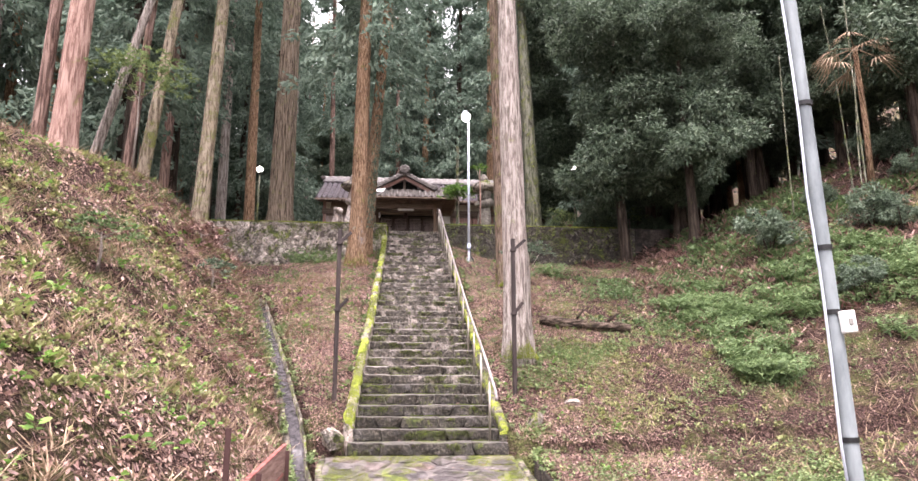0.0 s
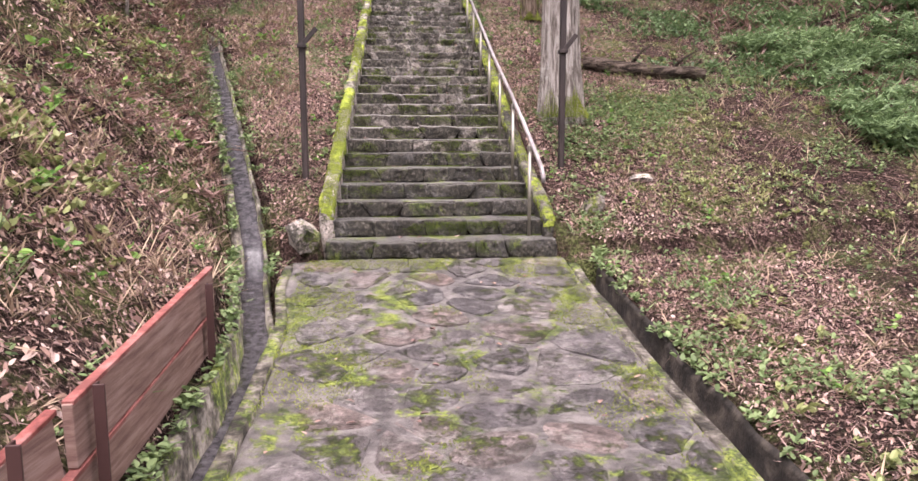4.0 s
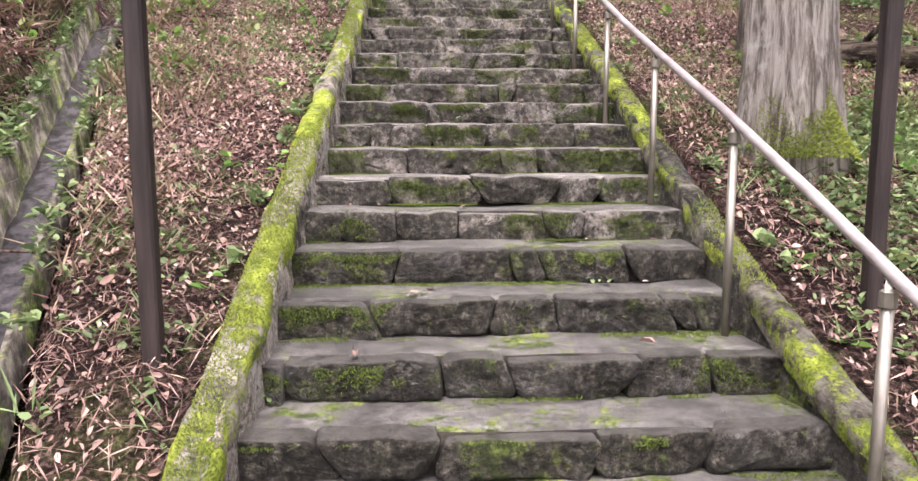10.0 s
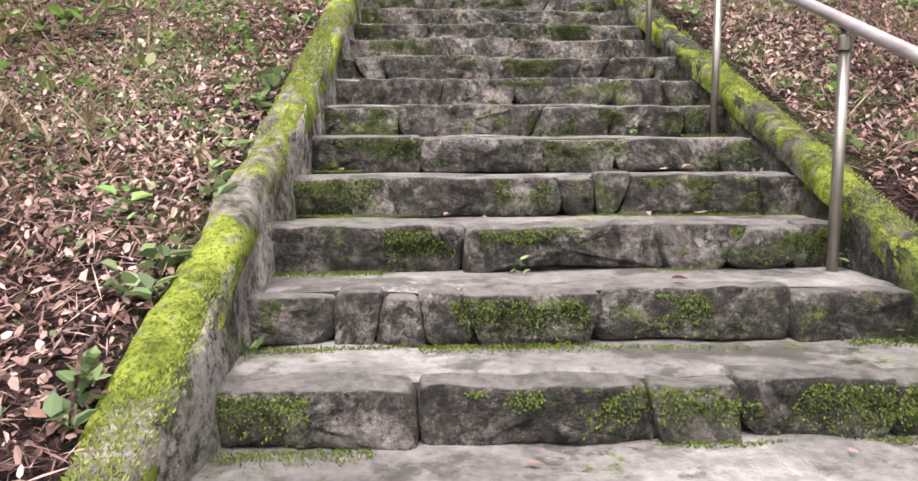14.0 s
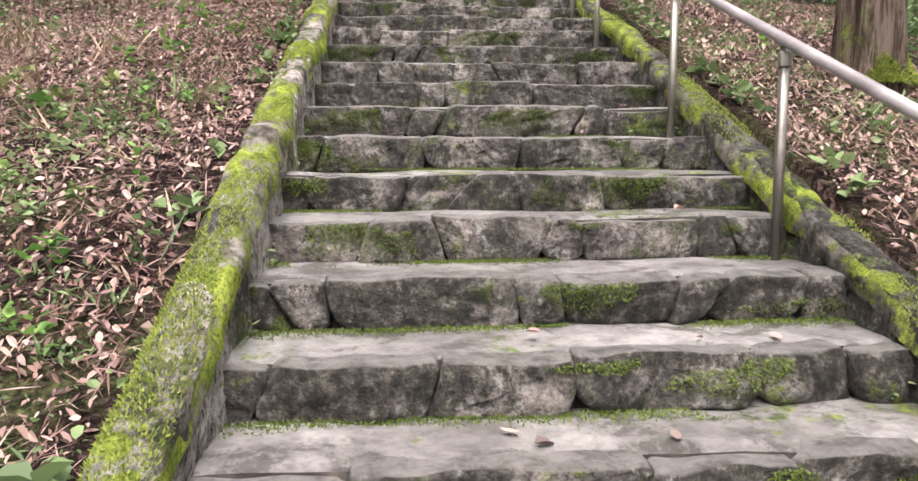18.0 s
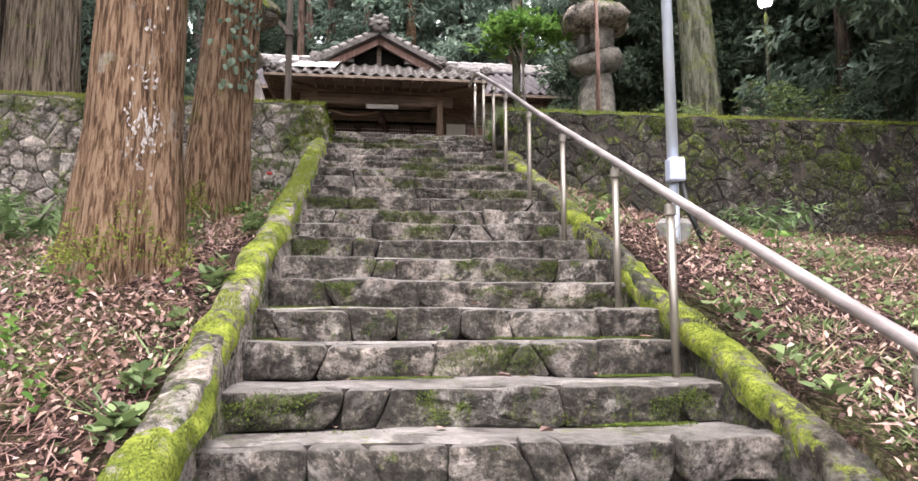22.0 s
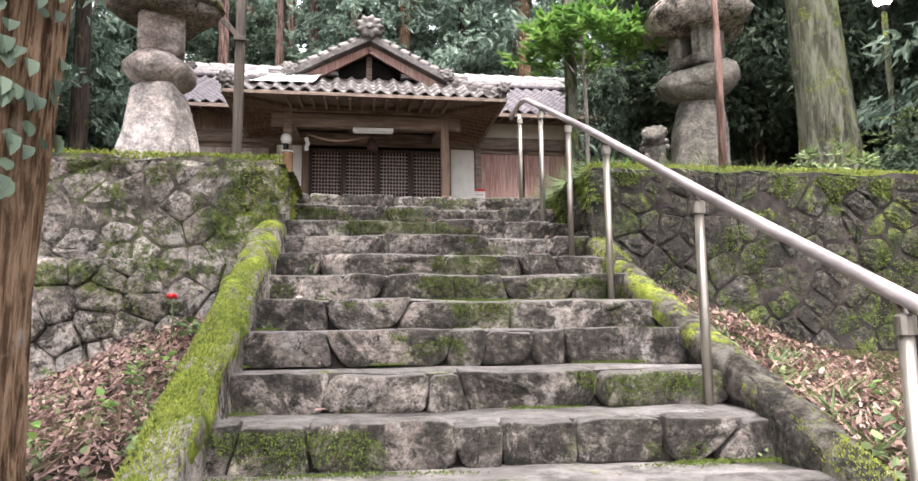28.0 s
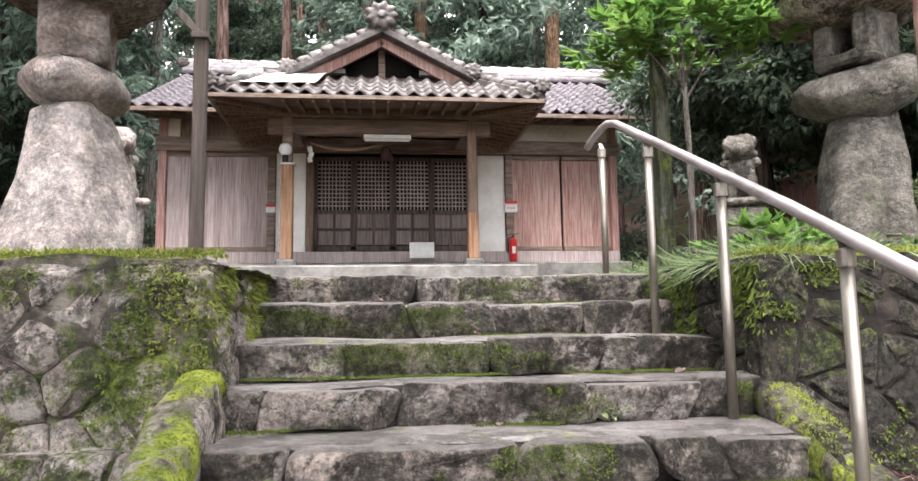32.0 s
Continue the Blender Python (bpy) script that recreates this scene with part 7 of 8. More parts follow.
stuff("leaf_litter", "fallen brown leaves strewn over the slopes", "leaves",
      fallen(30000, 0.016, 0.085, 0.5, 0.8, 0.05, (-8, -1.7, -9, 8), bank) + fallen(36000, 0.014, 0.055, 0.5, 0.7, 0.035, near, lambda x, y: 0.55 + 0.5 * patch(x, y)) + fallen(56000, 0.01, 0.046, 0.5, 0.75, 0.04, (-3.6, 3.6, -5, 12.3), lambda x, y: 0.75 + 0.6 * patch(x, y, 0.8, 6)) + fallen(16000, 0.01, 0.043, 0.5, 0.75, 0.045, (-2.7, -1.15, 2, 12.3)) + fallen(6000, 0.012, 0.05, 0.5, 0.75, 0.045, (1.2, 2.5, 2, 12.3)), M_DEADLEAF, litter)
stuff("cedar_litter", "red-brown cedar twigs and needles on the ground", "litter",
      fallen(26000, 0.03, 0.13, 0.07, 0.35, 0.04, near, lambda x, y: 0.4 + 0.8 * max(0, patch(x, y, 0.5, 4))) + fallen(62000, 0.02, 0.13, 0.05, 0.4, 0.045, (-3.4, 3.4, -4, 12.3), lambda x, y: 0.7 + 0.6 * patch(x, y, 0.7, 4)) + fallen(11000, 0.02, 0.11, 0.05, 0.4, 0.05, (-2.7, -1.15, 2, 12.3)), M_REDLITTER)
stuff("straw_litter", "pale dry grass stems lying over the banks", "litter",
      fallen(20000, 0.04, 0.2, 0.05, 0.5, 0.07, (-8, -1.7, -9, 8), lambda x, y: bank(x, y) * (0.25 + 0.75 * smoothstep(1.5, 2.6, gutter_x(y) - x))) + fallen(11000, 0.04, 0.18, 0.045, 0.4, 0.04, (1.7, 9, -9, 9)) + fallen(9000, 0.05, 0.16, 0.035, 0.3, 0.05, (-3.6, 3.6, -3, 12.3)), M_STRAW)
stuff("green_leaves", "small green leaves creeping through the litter", "weeds",
      fallen(11000, 0.018, 0.045, 0.65, 0.6, 0.06, (-8, -1.7, -9, 12.2), lambda x, y: bank(x, y) * max(0.02, 0.1 + 2.0 * patch(x, y, 0.9, 5))) + fallen(6000, 0.012, 0.04, 0.65, 0.6, 0.06, (-3.6, 6, -4, 12.2), lambda x, y: max(0.02, 2.0 * patch(x, y, 0.9, 5)) * (0.3 if x > 0 and y > 5 else 1.0)), M_WEED, litter)


def rosettes(n, region, lo, hi, count, keep=None, up=0.5, narrow=0.6):
    items = []
    for x, y in spots_on(n, *region, keep):
        z = ground(x, y)
        for k in range(G.integers(count - 2, count + 3)):
            a = G.uniform(0, 6.283)
            ln = G.uniform(lo, hi)
            w = np.array((math.cos(a), math.sin(a), up * G.uniform(-0.3, 1.6)))
            w *= ln / np.linalg.norm(w)
            c = np.array((-math.sin(a), math.cos(a), G.normal(0, 0.4))) * ln * narrow
            h = G.uniform(0.01, 0.1)
            items.append((np.array((x, y, z + h)) + w * 0.3, w, c))
    return items


def green(x, y):
    return max(0.03, 0.05 + 1.5 * patch(x, y, 0.8, 9)) * (0.3 if x > 0 and y > 5 else 1.0)


stuff("weeds", "low green weeds scattered through the litter", "weeds",
      rosettes(3000, near, 0.018, 0.05, 7, green) + rosettes(700, (-3.6, -1.3, 2, 12.2), 0.015, 0.04, 7, green) + rosettes(1500, (1.4, 5.0, -4, 11), 0.02, 0.06, 7, green), M_WEED, litter)
M_BRAMBLE = leaf_mat("bramble leaves", ((0.03, 0.055, 0.022), (0.09, 0.15, 0.06), (0.22, 0.31, 0.14)), 0.5, 0.35)
stuff("brambles", "dark green brambles and ivy sprawling over the slope", "undergrowth",
      rosettes(1500, (6.5, 15, 4, 16), 0.06, 0.17, 8, lambda x, y: 0.25 + 1.3 * patch(x, y, 0.6, 3), 0.9, 0.5) +
      rosettes(1700, (3.4, 10.5, 2.3, 8.5), 0.03, 0.09, 9, lambda x, y: (0.1 + 1.5 * max(0, 0.2 + patch(x, y, 0.7, 3))) * smoothstep(3.4, 5.2, x + patch(x, y, 0.9, 2)) * smoothstep(1.6, 4.2, y + 1.5 * patch(x, y, 0.9, 1)), 0.9, 0.55), M_BRAMBLE, litter)
stuff("seedlings", "bright green seedlings at the path edges", "weeds",
      rosettes(70, (-3.2, 3.2, -5, 11), 0.03, 0.075, 6, None, 0.4, 0.75) + rosettes(330, (-8, -2.2, -8, 6), 0.04, 0.11, 8, None, 0.5, 0.5) + rosettes(80, (-2.3, -1.15, 4.5, 11.5), 0.02, 0.05, 9, None, 0.5, 0.7), M_FRESHLEAF, litter)


def clump(items, x, y, z, leaves, lo, hi, narrow=0.6, up=0.6):
    for k in range(leaves):
        a = G.uniform(0, 6.283)
        w = np.array((math.cos(a), math.sin(a), up * G.uniform(0.1, 1.6)))
        ln = G.uniform(lo, hi)
        w *= ln / np.linalg.norm(w)
        items.append((np.array((x + G.normal(0, 0.025), y + G.normal(0, 0.025), z + G.uniform(0.0, 0.06))), w, np.array((-math.sin(a), math.cos(a), G.normal(0, 0.2))) * ln * narrow))


rim = []
for k in range(330):
    y = G.uniform(-7, 6.5)
    side = -0.17 if G.random() < 0.6 else 0.16
    if side > 0 and y < -0.6:
        continue
    x = gutter_x(y) + side + G.normal(0, 0.02)
    clump(rim, x, y, channel_z(y) + (0.1 if side < 0 else 0.02), int(G.integers(5, 14)), 0.025, 0.07)
for k in range(60):
    y = -abs(G.normal(0, 3.0))
    clump(rim, 1.46 + G.normal(0, 0.05), y, nosing(y) + 0.03, int(G.integers(4, 12)), 0.025, 0.07)
for n in range(1, STEPS + 1):
    for x in (left_x(riser(n)) + 0.02, right_x(riser(n)) - 0.03, G.uniform(-0.8, 0.8)):
        if G.random() < 0.3:
            clump(rim, x, riser(n + 1) - 0.01, tread(n), int(G.integers(4, 10)), 0.015, 0.04)
for k in range(70):
    y = G.uniform(0.3, 12.3)
    side = G.random() < 0.5
    x = left_x(y) - 0.19 if side else right_x(y) + 0.2
    clump(rim, x, y, ground(x, y) + 0.01, int(G.integers(6, 16)), 0.03, 0.09)
leafy = []
for x, y in spots_on(1700, -8, -1.8, -9, 7, lambda x, y: bank(x, y) * max(0.03, 0.1 + 2.2 * patch(x, y, 0.7, 7))):
    clump(leafy, x, y, ground(x, y) + 0.01, int(G.integers(5, 13)), 0.035, 0.095, 0.55, 0.9)
for x, y in spots_on(620, 1.6, 5.2, 0.4, 3.4, lambda x, y: 0.25 + 1.2 * patch(x, y, 0.8, 2)):
    clump(leafy, x, y, ground(x, y) + 0.005, int(G.integers(6, 12)), 0.015, 0.04, 0.5, 0.9)
for x, y in spots_on(500, 1.7, 7, -6, 6, lambda x, y: max(0.05, 0.3 + 1.3 * patch(x, y, 0.8, 7))):
    clump(leafy, x, y, ground(x, y) + 0.01, int(G.integers(5, 11)), 0.03, 0.075, 0.55, 0.8)
M_YELLOWWEED = leaf_mat("yellow-green weeds", ((0.075, 0.09, 0.032), (0.2, 0.225, 0.08), (0.37, 0.39, 0.165)), 0.5, 0.35)
stuff("bank_weeds", "yellow-green weeds growing out of the leaf litter", "weeds", leafy, M_YELLOWWEED, litter)
heap = []
for k in range(150):
    x, y = -4.35 + G.normal(0, 0.5), 6.5 + G.normal(0, 0.7)
    clump(heap, x, y, ground(x, y) + G.uniform(0.0, 0.25), 8, 0.08, 0.3, 0.1, 0.9)
for k in range(90):
    x, y = -5.2 + G.normal(0, 0.7), 3.2 + G.normal(0, 1.2)
    clump(heap, x, y, ground(x, y) + 0.02, 8, 0.08, 0.26, 0.1, 0.5)
for k in range(420):
    y = G.uniform(-0.5, 6.2)
    x = gutter_x(y) - 0.3 - abs(G.normal(0, 0.9))
    clump(heap, x, y, ground(x, y) + 0.03, 7, 0.06, 0.24, 0.13, 0.3)
for x, y in spots_on(1100, 5.5, 15, 2.5, 15):
    clump(heap, x, y, ground(x, y) + 0.03, 6, 0.1, 0.4, 0.12, 0.6)
stuff("dead_ferns", "withered red-brown ferns hanging on the bank", "ferns", heap, M_REDLITTER)
stuff("rim_weeds", "small green weeds along gutter, ditch and steps", "weeds", rim, M_WEED, litter)


def tufts(n, region, lo, hi, blades, keep=None):
    items = []
    for x, y in spots_on(n, *region, keep):
        z = ground(x, y)
        for k in range(blades):
            a = G.uniform(0, 6.283)
            ln = G.uniform(lo, hi)
            w = np.array((math.cos(a) * 0.8, math.sin(a) * 0.8, G.uniform(0.15, 1.0)))
            w *= ln / np.linalg.norm(w)
            c = np.array((-math.sin(a), math.cos(a), 0)) * 0.012
            items.append((np.array((x + G.normal(0, 0.03), y + G.normal(0, 0.03), z)), w, c))
    return items


stuff("dry_grass", "dry straw-coloured grass on the banks", "grass",
      tufts(1500, (-8, -1.8, -8, 7.5), 0.1, 0.38, 9, lambda x, y: 0.25 + max(0, patch(x, y, 0.8, 2))) + tufts(500, (4, 10, -8, 9), 0.12, 0.4, 8) + tufts(350, (-3, 4, -6, 12), 0.08, 0.25, 7), M_STRAW)
stuff("green_grass", "thin green grass among the leaves", "grass",
      tufts(700, (-8, 8, -8, 12.3), 0.08, 0.25, 8, green) + tufts(650, (-3.4, -1.2, 1.5, 12.2), 0.03, 0.085, 9, lambda x, y: max(0.0, 0.1 + 2.2 * patch(x, y, 0.9, 11))) + tufts(600, (1.2, 3.4, 1.5, 12.2), 0.03, 0.1, 9, lambda x, y: max(0.0, 2.0 * patch(x, y, 0.9, 11))), M_WEED)


hanging = []
for q in range(900):
    x, y = 1.03 + abs(G.normal(0, 0.12)), G.uniform(12.5, 14.3)
    hanging.append((np.array((x, y, WALL_TOP + 0.02)), np.array((G.normal(-0.5, 0.4), G.normal(-0.2, 0.5), G.uniform(-0.7, 0.6))) * G.uniform(0.08, 0.26), np.array((0.004, 0.007, 0.002))))
for q in range(500):
    x = 1.1 + abs(G.normal(0, 0.9))
    hanging.append((np.array((x, 12.5 + abs(G.normal(0, 0.08)), WALL_TOP + 0.02)), np.array((G.normal(0, 0.4), G.normal(-0.5, 0.3), G.uniform(-0.6, 0.5))) * G.uniform(0.06, 0.18), np.array((0.007, 0.003, 0.002))))
stuff("hanging_grass", "fine grass drooping over the retaining wall", "grass", hanging, M_WEED)


def fern_items(x, y, size, fronds):
    items = []
    z = ground(x, y)
    for f in range(fronds):
        a = 6.283 * f / fronds + G.uniform(-0.3, 0.3)
        d = np.array((math.cos(a), math.sin(a), 0))
        side = np.array((-d[1], d[0], 0))
        for k in range(13):
            s = (k + 1) / 13
            p = np.array((x, y, z)) + d * size * s + np.array((0, 0, size * (1.7 * s - 1.15 * s * s)))
            ln = size * 0.34 * (1 - s) ** 0.7 + 0.02
            for q in (-1, 1):
                w = (side * q + d * 0.35) * ln
                w[2] += G.normal(-0.15, 0.45) * ln
                items.append((p, w, d * ln * 0.3 + np.array((0, 0, G.normal(0, 0.12) * ln))))
    return items


ferns = []
for x, y in spots_on(130, 5.4, 10.5, 1.2, 5.6, lambda x, y: 0.06 + 1.8 * max(0.0, patch(x, y, 0.5, 8) + 0.05)) + spots_on(16, 5.5, 9.8, 4.2, 7.0) + spots_on(4, 2.4, 4.5, 6, 11.5) + spots_on(4, -3.4, -2.2, 9.5, 11.0):
    ferns += fern_items(x, y, G.uniform(0.25, 0.6), 8)
M_FERN = leaf_mat("fern fronds", ((0.045, 0.08, 0.03), (0.115, 0.18, 0.075), (0.24, 0.33, 0.15)), 0.6, 0.35)
stuff("ferns", "green ferns spread over the slope", "ferns", ferns, M_FERN)

# moss and small growth on the steps
moss, bright = [], []


def tuft(items, p, w, lo, hi, wide):
    w = np.array(w)
    w *= G.uniform(lo, hi) / np.linalg.norm(w)
    c = np.cross(w, G.normal(0, 1, 3))
    items.append((np.array(p), w, c * wide / (np.linalg.norm(c) + 1e-9)))


for n in range(1, STEPS + 1):
    tree = BVHTree.FromPolygons(*SURFACES[n])
    for q in range(9500):
        x = G.uniform(left_x(riser(n)), right_x(riser(n)))
        if G.random() < 0.65:
            h = abs(G.normal(0, 0.06))
            if h > 0.16 or noise.noise(Vector((x * 2.3, n * 3.7, h * 4))) + 0.35 * noise.noise(Vector((x * 9, n * 3.7, h * 12))) < 0.2:
                continue
            hit = tree.ray_cast(Vector((x, riser(n) - 0.3, tread(n) - 0.015 - h)), Vector((0, 1, 0)), 0.5)[0]
            if hit:
                tuft(moss, hit, (G.normal(0, 0.5), -0.7, G.normal(-0.3, 0.5)), 0.005, 0.015, 0.005)
        else:
            d = abs(G.normal(0, 0.04))
            if noise.noise(Vector((x * 1.9, n * 5.1 + 40, d * 5))) > 0.12 - 0.1 * (abs(x) > 0.75):
                tuft(moss, (x, riser(n + 1) + 0.01 - d, tread(n) + 0.006), (G.normal(0, 0.6), G.normal(-0.4, 0.5), 0.8), 0.005, 0.015, 0.005)
# moss on the wall faces, longer where it hangs over the corners
tree = BVHTree.FromPolygons(*SURFACES["wall"])
for x0, x1 in ((-6, -0.9), (1.04, 6)):
    for q in range(34000):
        x, z = G.uniform(x0, x1), WALL_TOP - abs(G.normal(0, 0.5))
        if noise.noise(Vector((x * 1.5, z * 1.5, 8))) + 0.5 * noise.noise(Vector((x * 5, z * 5, 8))) < 0.22 - 0.25 * smoothstep(WALL_TOP - 0.2, WALL_TOP, z):
            continue
        hit = tree.ray_cast(Vector((x, WALL_Y - 0.3, z)), Vector((0, 1, 0)), 0.5)[0]
        if hit:
            tuft(bright if x0 < 0 and x > -1.08 else moss, hit, (G.normal(0, 0.5), -0.7, G.normal(-0.4, 0.4)), 0.01, 0.028, 0.009)
for wx, sgn in ((-0.89, 1), (1.03, -1)):
    for q in range(5200):
        y, z = G.uniform(WALL_Y - 0.02, 14.2), WALL_TOP + 0.01 - abs(G.normal(0, 0.22))
        if noise.noise(Vector((y * 2, z * 2, 18))) < -0.12:
            continue
        hit = tree.ray_cast(Vector((wx + sgn * 0.2, y, z)), Vector((-sgn, 0, 0)), 0.4)[0]
        if hit:
            tuft(bright if sgn > 0 else moss, hit, (0.5 * sgn, G.normal(0, 0.4), G.normal(-0.6, 0.4)), 0.015, 0.05, 0.009)
for side, off, top, many in ((left_x, -0.065, 0.14, 42000), (right_x, 0.07, 0.06, 20000)):
    for q in range(many):
        y, u = G.uniform(0.32, 12.45), G.uniform(-1, 1)
        if patch(off * 10, y, 1.3, 1) + 0.5 * noise.noise(Vector((u * 1.6, y * 4.5, off))) < (-0.2 if off < 0 else 0.05):
            continue
        p = np.array((side(y) + off + 0.07 * u, y, nosing(y) + top + 0.014 - 0.05 * abs(u) ** 4))
        tuft(bright, p, (u * 0.9 + G.normal(0, 0.4), G.normal(0, 0.5), 1.0), 0.006, 0.017, 0.0055)
for x0, x1 in ((-7, -0.88), (1.02, 7)):
    for q in range(8000):
        x = G.uniform(x0, x1)
        p = np.array((x, WALL_Y - 0.03 + abs(G.normal(0, 0.13)), WALL_TOP + 0.012))
        w = np.array((G.normal(0, 0.6), G.normal(-0.2, 0.6), 1.0)) * G.uniform(0.01, 0.028)
        c = np.cross(w, G.normal(0, 1, 3))
        c *= 0.011 / (np.linalg.norm(c) + 1e-9)
        bright.append((p, w, c))
M_MOSSTUFT = leaf_mat("moss tufts", ((0.06, 0.085, 0.018), (0.115, 0.16, 0.03), (0.2, 0.255, 0.05)), 0.9, 0.3)
M_BRIGHTMOSS = leaf_mat("bright moss tufts", ((0.085, 0.11, 0.025), (0.23, 0.28, 0.055), (0.4, 0.44, 0.1)), 0.9, 0.35)
stuff("kerb_moss", "bright yellow-green moss growing on kerbs and wall tops", "moss", bright, M_BRIGHTMOSS)
stuff("moss_tufts", "tufts of dark green moss on steps and wall faces", "moss", moss, M_MOSSTUFT)

# a few leaves lying on the steps and the path
lying = []
for k in range(90):
    n = int(G.integers(1, STEPS))
    x, y = G.uniform(-0.85, 0.85), riser(n) + G.uniform(0.08, 0.3)
    a, ln = G.uniform(0, 6.283), G.uniform(0.025, 0.07)
    lying.append((np.array((x, y, tread(n) + 0.02)), np.array((math.cos(a), math.sin(a), G.normal(0, 0.12))) * ln, np.array((-math.sin(a), math.cos(a), 0.1)) * ln * 0.5))
for k in range(160):
    x, y = G.uniform(-1.2, 1.15), G.uniform(-9, -0.05)
    a, ln = G.uniform(0, 6.283), G.uniform(0.02, 0.06)
    lying.append((np.array((x, y, nosing(y) + 0.012)), np.array((math.cos(a), math.sin(a), G.normal(0.1, 0.12))) * ln, np.array((-math.sin(a), math.cos(a), 0.1)) * ln * 0.5))
stuff("step_leaves", "stray brown leaves on the steps and path", "leaves", lying, M_DEADLEAF, litter)

# dead sticks in heaps
bm = bmesh.new()
for x, y in spots_on(160, -6, 6, -5, 12.2) + [(-4.3 + G.normal(0, 0.45), 6.6 + G.normal(0, 0.6)) for k in range(90)] + [(-2.6 + G.normal(0, 0.25), 5.6 + G.normal(0, 0.3)) for k in range(45)]:
    a, ln = G.uniform(0, 6.283), G.uniform(0.2, 0.8)
    p, q = Vector((x, y, ground(x, y) + 0.02)), Vector((x + math.cos(a) * ln, y + math.sin(a) * ln, 0))
    q.z = ground(q.x, q.y) + G.uniform(0.02, 0.12)
    mid = (p + q) / 2 + Vector((G.normal(0, 0.04), G.normal(0, 0.04), G.uniform(0.0, 0.06)))
    tube(bm, [p, mid, q], [0.008, 0.006, 0.003], 5)
tw = part("dead_sticks", bm, M_CEDAR_R, None, smooth=True)
tagged(tw, "dead sticks and twigs lying on the slopes", "sticks", kind="stuff")

# sapling and shrubs by the right-hand wall, ivy on the leaning cedar
def sprig_crown(seed, count, size, leaf, material, droop=0.3, flat=0.75):
    """Shoots with rows of long leaves."""
    g = np.random.default_rng(seed)
    items = []
    for k in range(count):
        d = g.normal(0, 1, 3)
        d /= np.linalg.norm(d)
        d[2] = abs(d[2]) * 0.7 - 0.15
        base = d * size * g.uniform(0.15, 0.75) * np.array((1, 1, flat))
        for q in range(9):
            a = g.uniform(0, 6.283)
            w = np.array((math.cos(a), math.sin(a), g.uniform(-droop, 0.35))) + d * 0.6
            w *= leaf * g.uniform(0.7, 1.2) / np.linalg.norm(w)
            c = np.cross(w, (0.0, 0.0, 1.0))
            c *= leaf * 0.34 / (np.linalg.norm(c) + 1e-9)
            items.append((base + d * size * 0.25, w, c))
    return cards("crown", items, material)


def sapling(name, label, x, y, h, size, count, leaf, material, seed, z=None, thick=1.0, bark_=None):
    t = thing(name, label, "shrub", at=(x, y, ground(x, y) if z is None else z))
    bm = bmesh.new()
    tube(bm, [(0, 0, -0.1), (0.02, 0.01, h * 0.5), (0.0, 0, h)], [0.028 * thick, 0.022 * thick, 0.012 * thick], 8)
    part("stem", bm, bark_ or M_GREYBARK, t, "", True)
    for k in range(5):
        a = k * 1.25
        bm = bmesh.new()
        tube(bm, [(0, 0, h * 0.75 + 0.03 * k), (0.4 * size * math.cos(a), 0.4 * size * math.sin(a), h + 0.02 * k)], [0.01, 0.004], 5)
        part("branch", bm, M_GREYBARK, t, "", True)
    mesh_part("crown", sprig_crown(seed, count, size, leaf, material), None, t, m=Matrix.Translation((0, 0, h)))
    return t


flower = thing("flower", "red flower on a thin stem among grey-green leaves", "flower", at=(-1.36, 12.05, ground(-1.36, 12.05)))
bm = bmesh.new()
tube(bm, [(0, 0, -0.05), (0.01, 0, 0.12), (0.0, 0, 0.24)], [0.005, 0.004, 0.003], 6)
part("stem", bm, M_WEED, flower, "", True)
bm = bmesh.new()
for k in range(8):
    a = k * 0.785
    bmesh.ops.create_icosphere(bm, subdivisions=1, radius=0.012, matrix=Matrix.Translation((0.017 * math.cos(a), 0.017 * math.sin(a), 0.25 + 0.006 * (k % 2))))
part("bloom", bm, M_RED, flower, "red petals", True)
pieces = []
for k in range(26):
    a = G.uniform(0, 6.283)
    pieces.append((np.array((0.14 + G.normal(0, 0.05), G.normal(0, 0.05), G.uniform(0.03, 0.12))), np.array((math.cos(a), math.sin(a), 0.4)) * 0.06, np.array((-math.sin(a), math.cos(a), 0)) * 0.045))
mesh_part("leaves", litter("leaves", pieces, M_WEED), None, flower)
sapling("sapling", "young broadleaf tree with fresh green leaves", 1.62, 14.3, 1.7, 0.68, 170, 0.14, M_FRESHLEAF, 3)
sapling("shrub", "leafy green shrub on the terrace edge", 1.85, 13.75, 0.25, 0.42, 26, 0.13, M_FRESHLEAF, 5)
sapling("shrub", "dark-leaved shrub beside the stone lantern", 3.0, 14.6, 0.4, 0.6, 40, 0.12, M_BROADLEAF, 7)
sapling("bamboo_sprout", "slim pale stem with sparse yellow-green leaves", 2.25, 13.06, 2.2, 0.34, 18, 0.13, M_FRESHLEAF, 8, None, 1.25, M_PINKBARK)
sapling("shrub", "green shrub behind the retaining wall", 3.4, 13.4, 0.3, 0.5, 36, 0.1, M_WEED, 9)
sapling("shrub", "clipped round shrub on the terrace", 5.1, 14.4, 1.0, 0.6, 60, 0.08, M_WEED, 11)
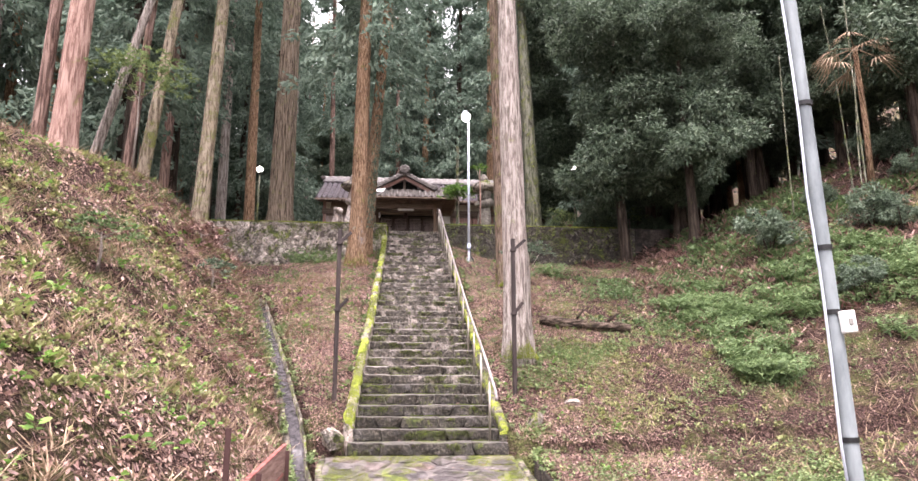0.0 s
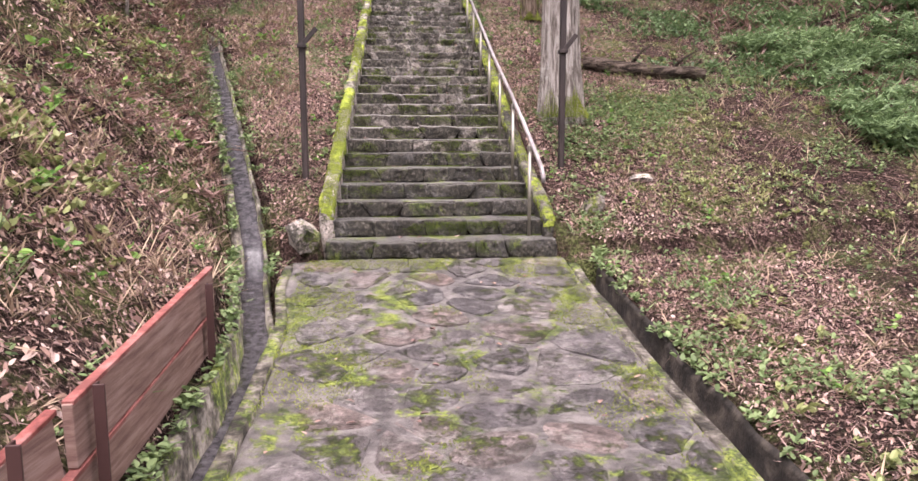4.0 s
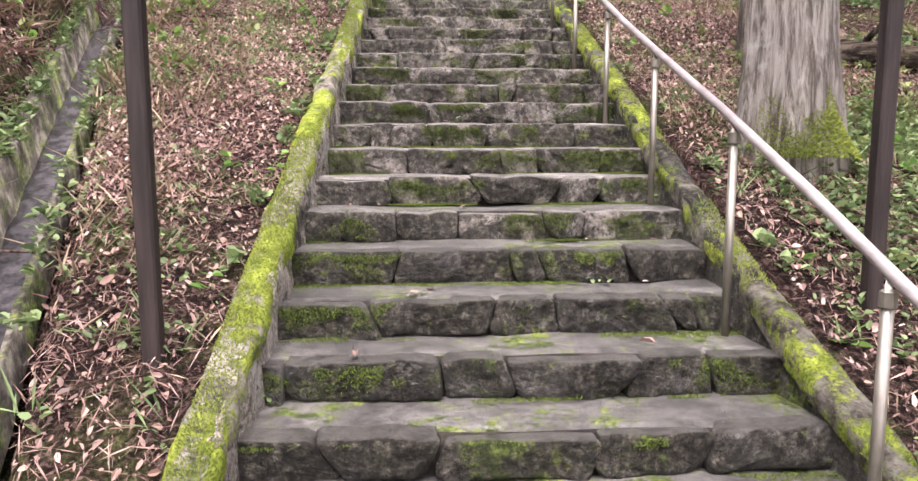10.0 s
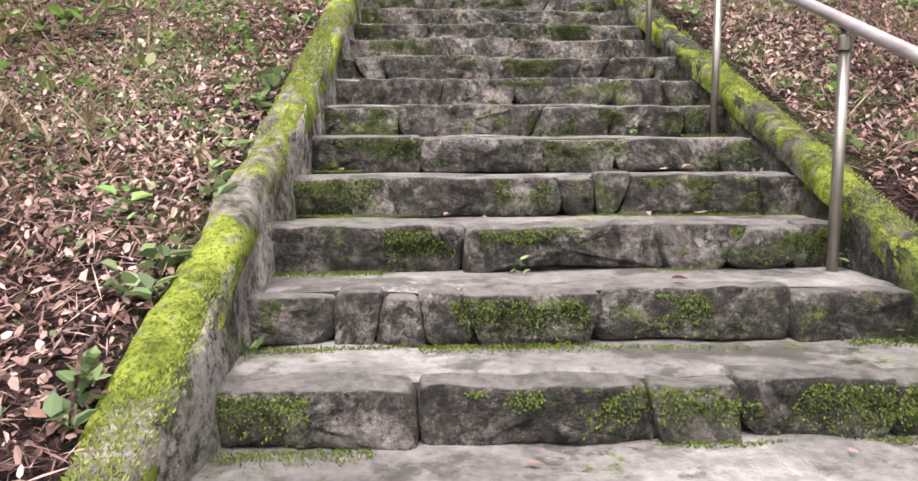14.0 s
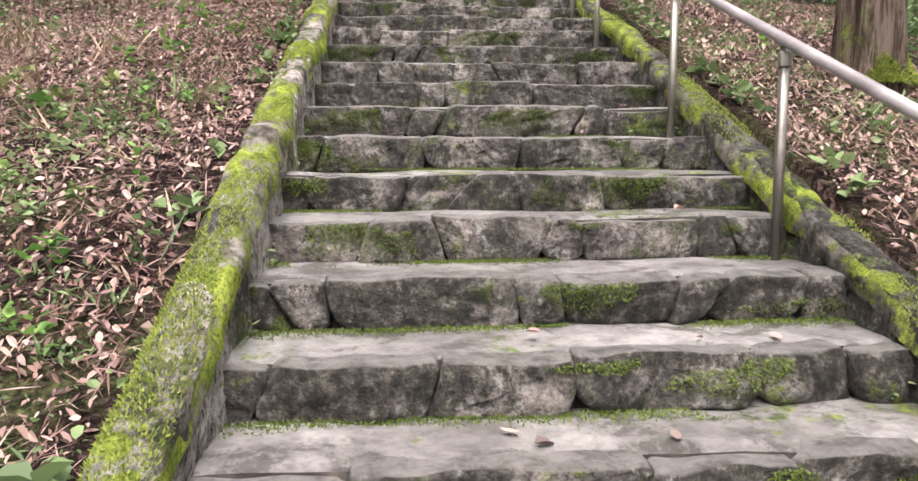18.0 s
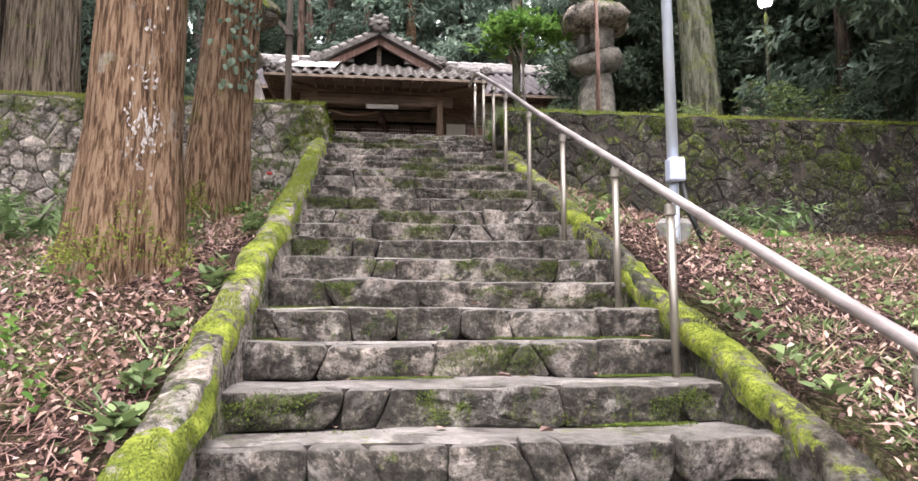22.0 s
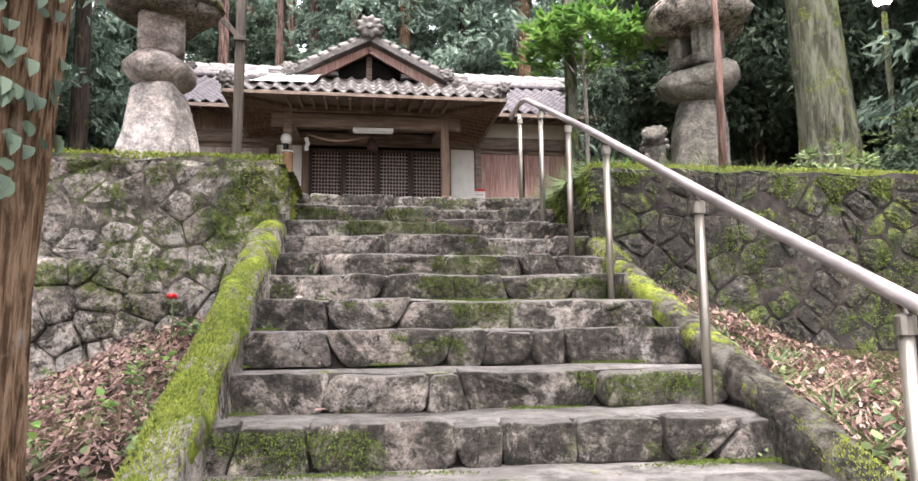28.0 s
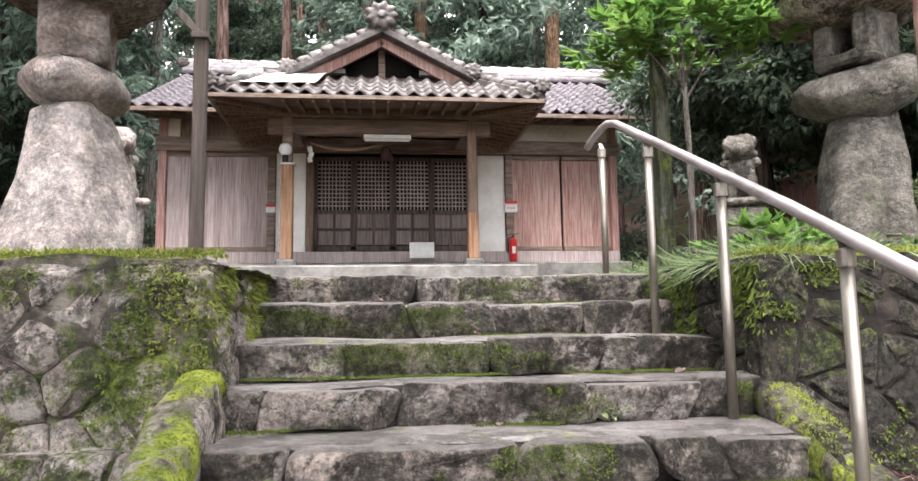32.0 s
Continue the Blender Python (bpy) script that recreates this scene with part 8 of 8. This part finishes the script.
for x, y, h, s in ((5.4, 13.8, 0.6, 0.7), (6.6, 14.8, 0.8, 0.9), (6.0, 17.0, 0.9, 0.9), (7.6, 13.6, 0.7, 0.8), (4.6, 17.6, 0.5, 0.6), (1.95, 13.0, 0.12, 0.3)):
    sapling("shrub", "light green leafy shrub on the terrace", x, y, h, s, int(70 * s), 0.1, M_WEED, int(x * 10))
sapling("evergreen_sapling", "small dark evergreen behind the pale trunk", 2.29, 4.5, 1.5, 0.62, 110, 0.09, M_BROADLEAF, 21)
sapling("shrub", "glossy bush beside the bank's foot", -3.9, 3.1, 0.3, 0.45, 24, 0.12, M_BROADLEAF, 13)
sapling("shrub", "small broadleaf tree on the bank", -6.2, 4.9, 2.2, 1.3, 260, 0.1, M_WEED, 15)
sapling("shrub", "leafy shrub with a reddish stem on the bank", -4.7, 0.02, 0.5, 0.55, 60, 0.1, M_BRAMBLE, 27)
sapling("shrub", "withered red-brown fern thicket at the gutter", -4.6, 4.7, 0.25, 0.6, 90, 0.1, M_REDLITTER, 28)
ivy = []
for k in range(420):
    z = G.uniform(0.9, 4.4)
    f = (z / 18) ** 1.0
    a = G.normal(-0.9, 0.45)
    r = 0.19 + 0.02
    ivy.append((np.array((1.2 * f + math.cos(a) * r, 0.6 * f + math.sin(a) * r, z)), np.array((math.cos(a) * 0.3, math.sin(a) * 0.3, -1)) * G.uniform(0.03, 0.06), np.array((-math.sin(a), math.cos(a), 0)) * 0.042))
iv = mesh_part("ivy", litter("ivy", ivy, M_BROADLEAF), None)
iv.location = (-1.5, 10.1, ground(-1.5, 10.1))
tagged(iv, "dark ivy climbing the leaning cedar trunk", "ivy", kind="stuff")
# moss patches on the feet of the near trees
foot = []
for x, y, r in ((-1.6, 8.85, 0.3), (1.72, 2.5, 0.29), (2.1, 6.9, 0.18), (-1.5, 10.1, 0.22)):
    z = ground(x, y)
    for q in range(2400 if x > 1.5 else 700):
        a = G.normal(-1.4, 0.7)
        h = abs(G.normal(0, 0.16)) * (1 + 0.6 * math.sin(a * 4))
        rr = r * (1 + 0.25 * math.exp(-h / 0.12)) - 0.25 * h
        p = np.array((x + math.cos(a) * rr, y + math.sin(a) * rr, z + max(0.0, h)))
        w = np.array((math.cos(a) + G.normal(0, 0.5), math.sin(a) + G.normal(0, 0.5), 0.4 + G.normal(0, 0.4)))
        w *= G.uniform(0.012, 0.03) / np.linalg.norm(w)
        cc = np.cross(w, G.normal(0, 1, 3))
        cc *= 0.012 / (np.linalg.norm(cc) + 1e-9)
        foot.append((p, w, cc))
for q in range(42000):
    x, y = G.uniform(-1.3, 1.16), -abs(G.normal(0, 3.2))
    if y < -9.5:
        continue
    rim_ = 0.5 * smoothstep(0.65, 1.12, x) + 0.4 * smoothstep(-0.75, -1.2, x) + 0.45 * smoothstep(-0.6, -0.05, y)
    if patch(x, y, 1.6, 6) + 0.5 * patch(x, y, 6.0, 2) + rim_ < 0.27:
        continue
    tuft(foot, (x, y, nosing(y) - 0.003), (G.normal(0, 0.6), G.normal(0, 0.6), 1.0), 0.006, 0.018, 0.008)
stuff("moss_growth", "bright moss on tree feet and between paving stones", "moss", foot, M_BRIGHTMOSS)
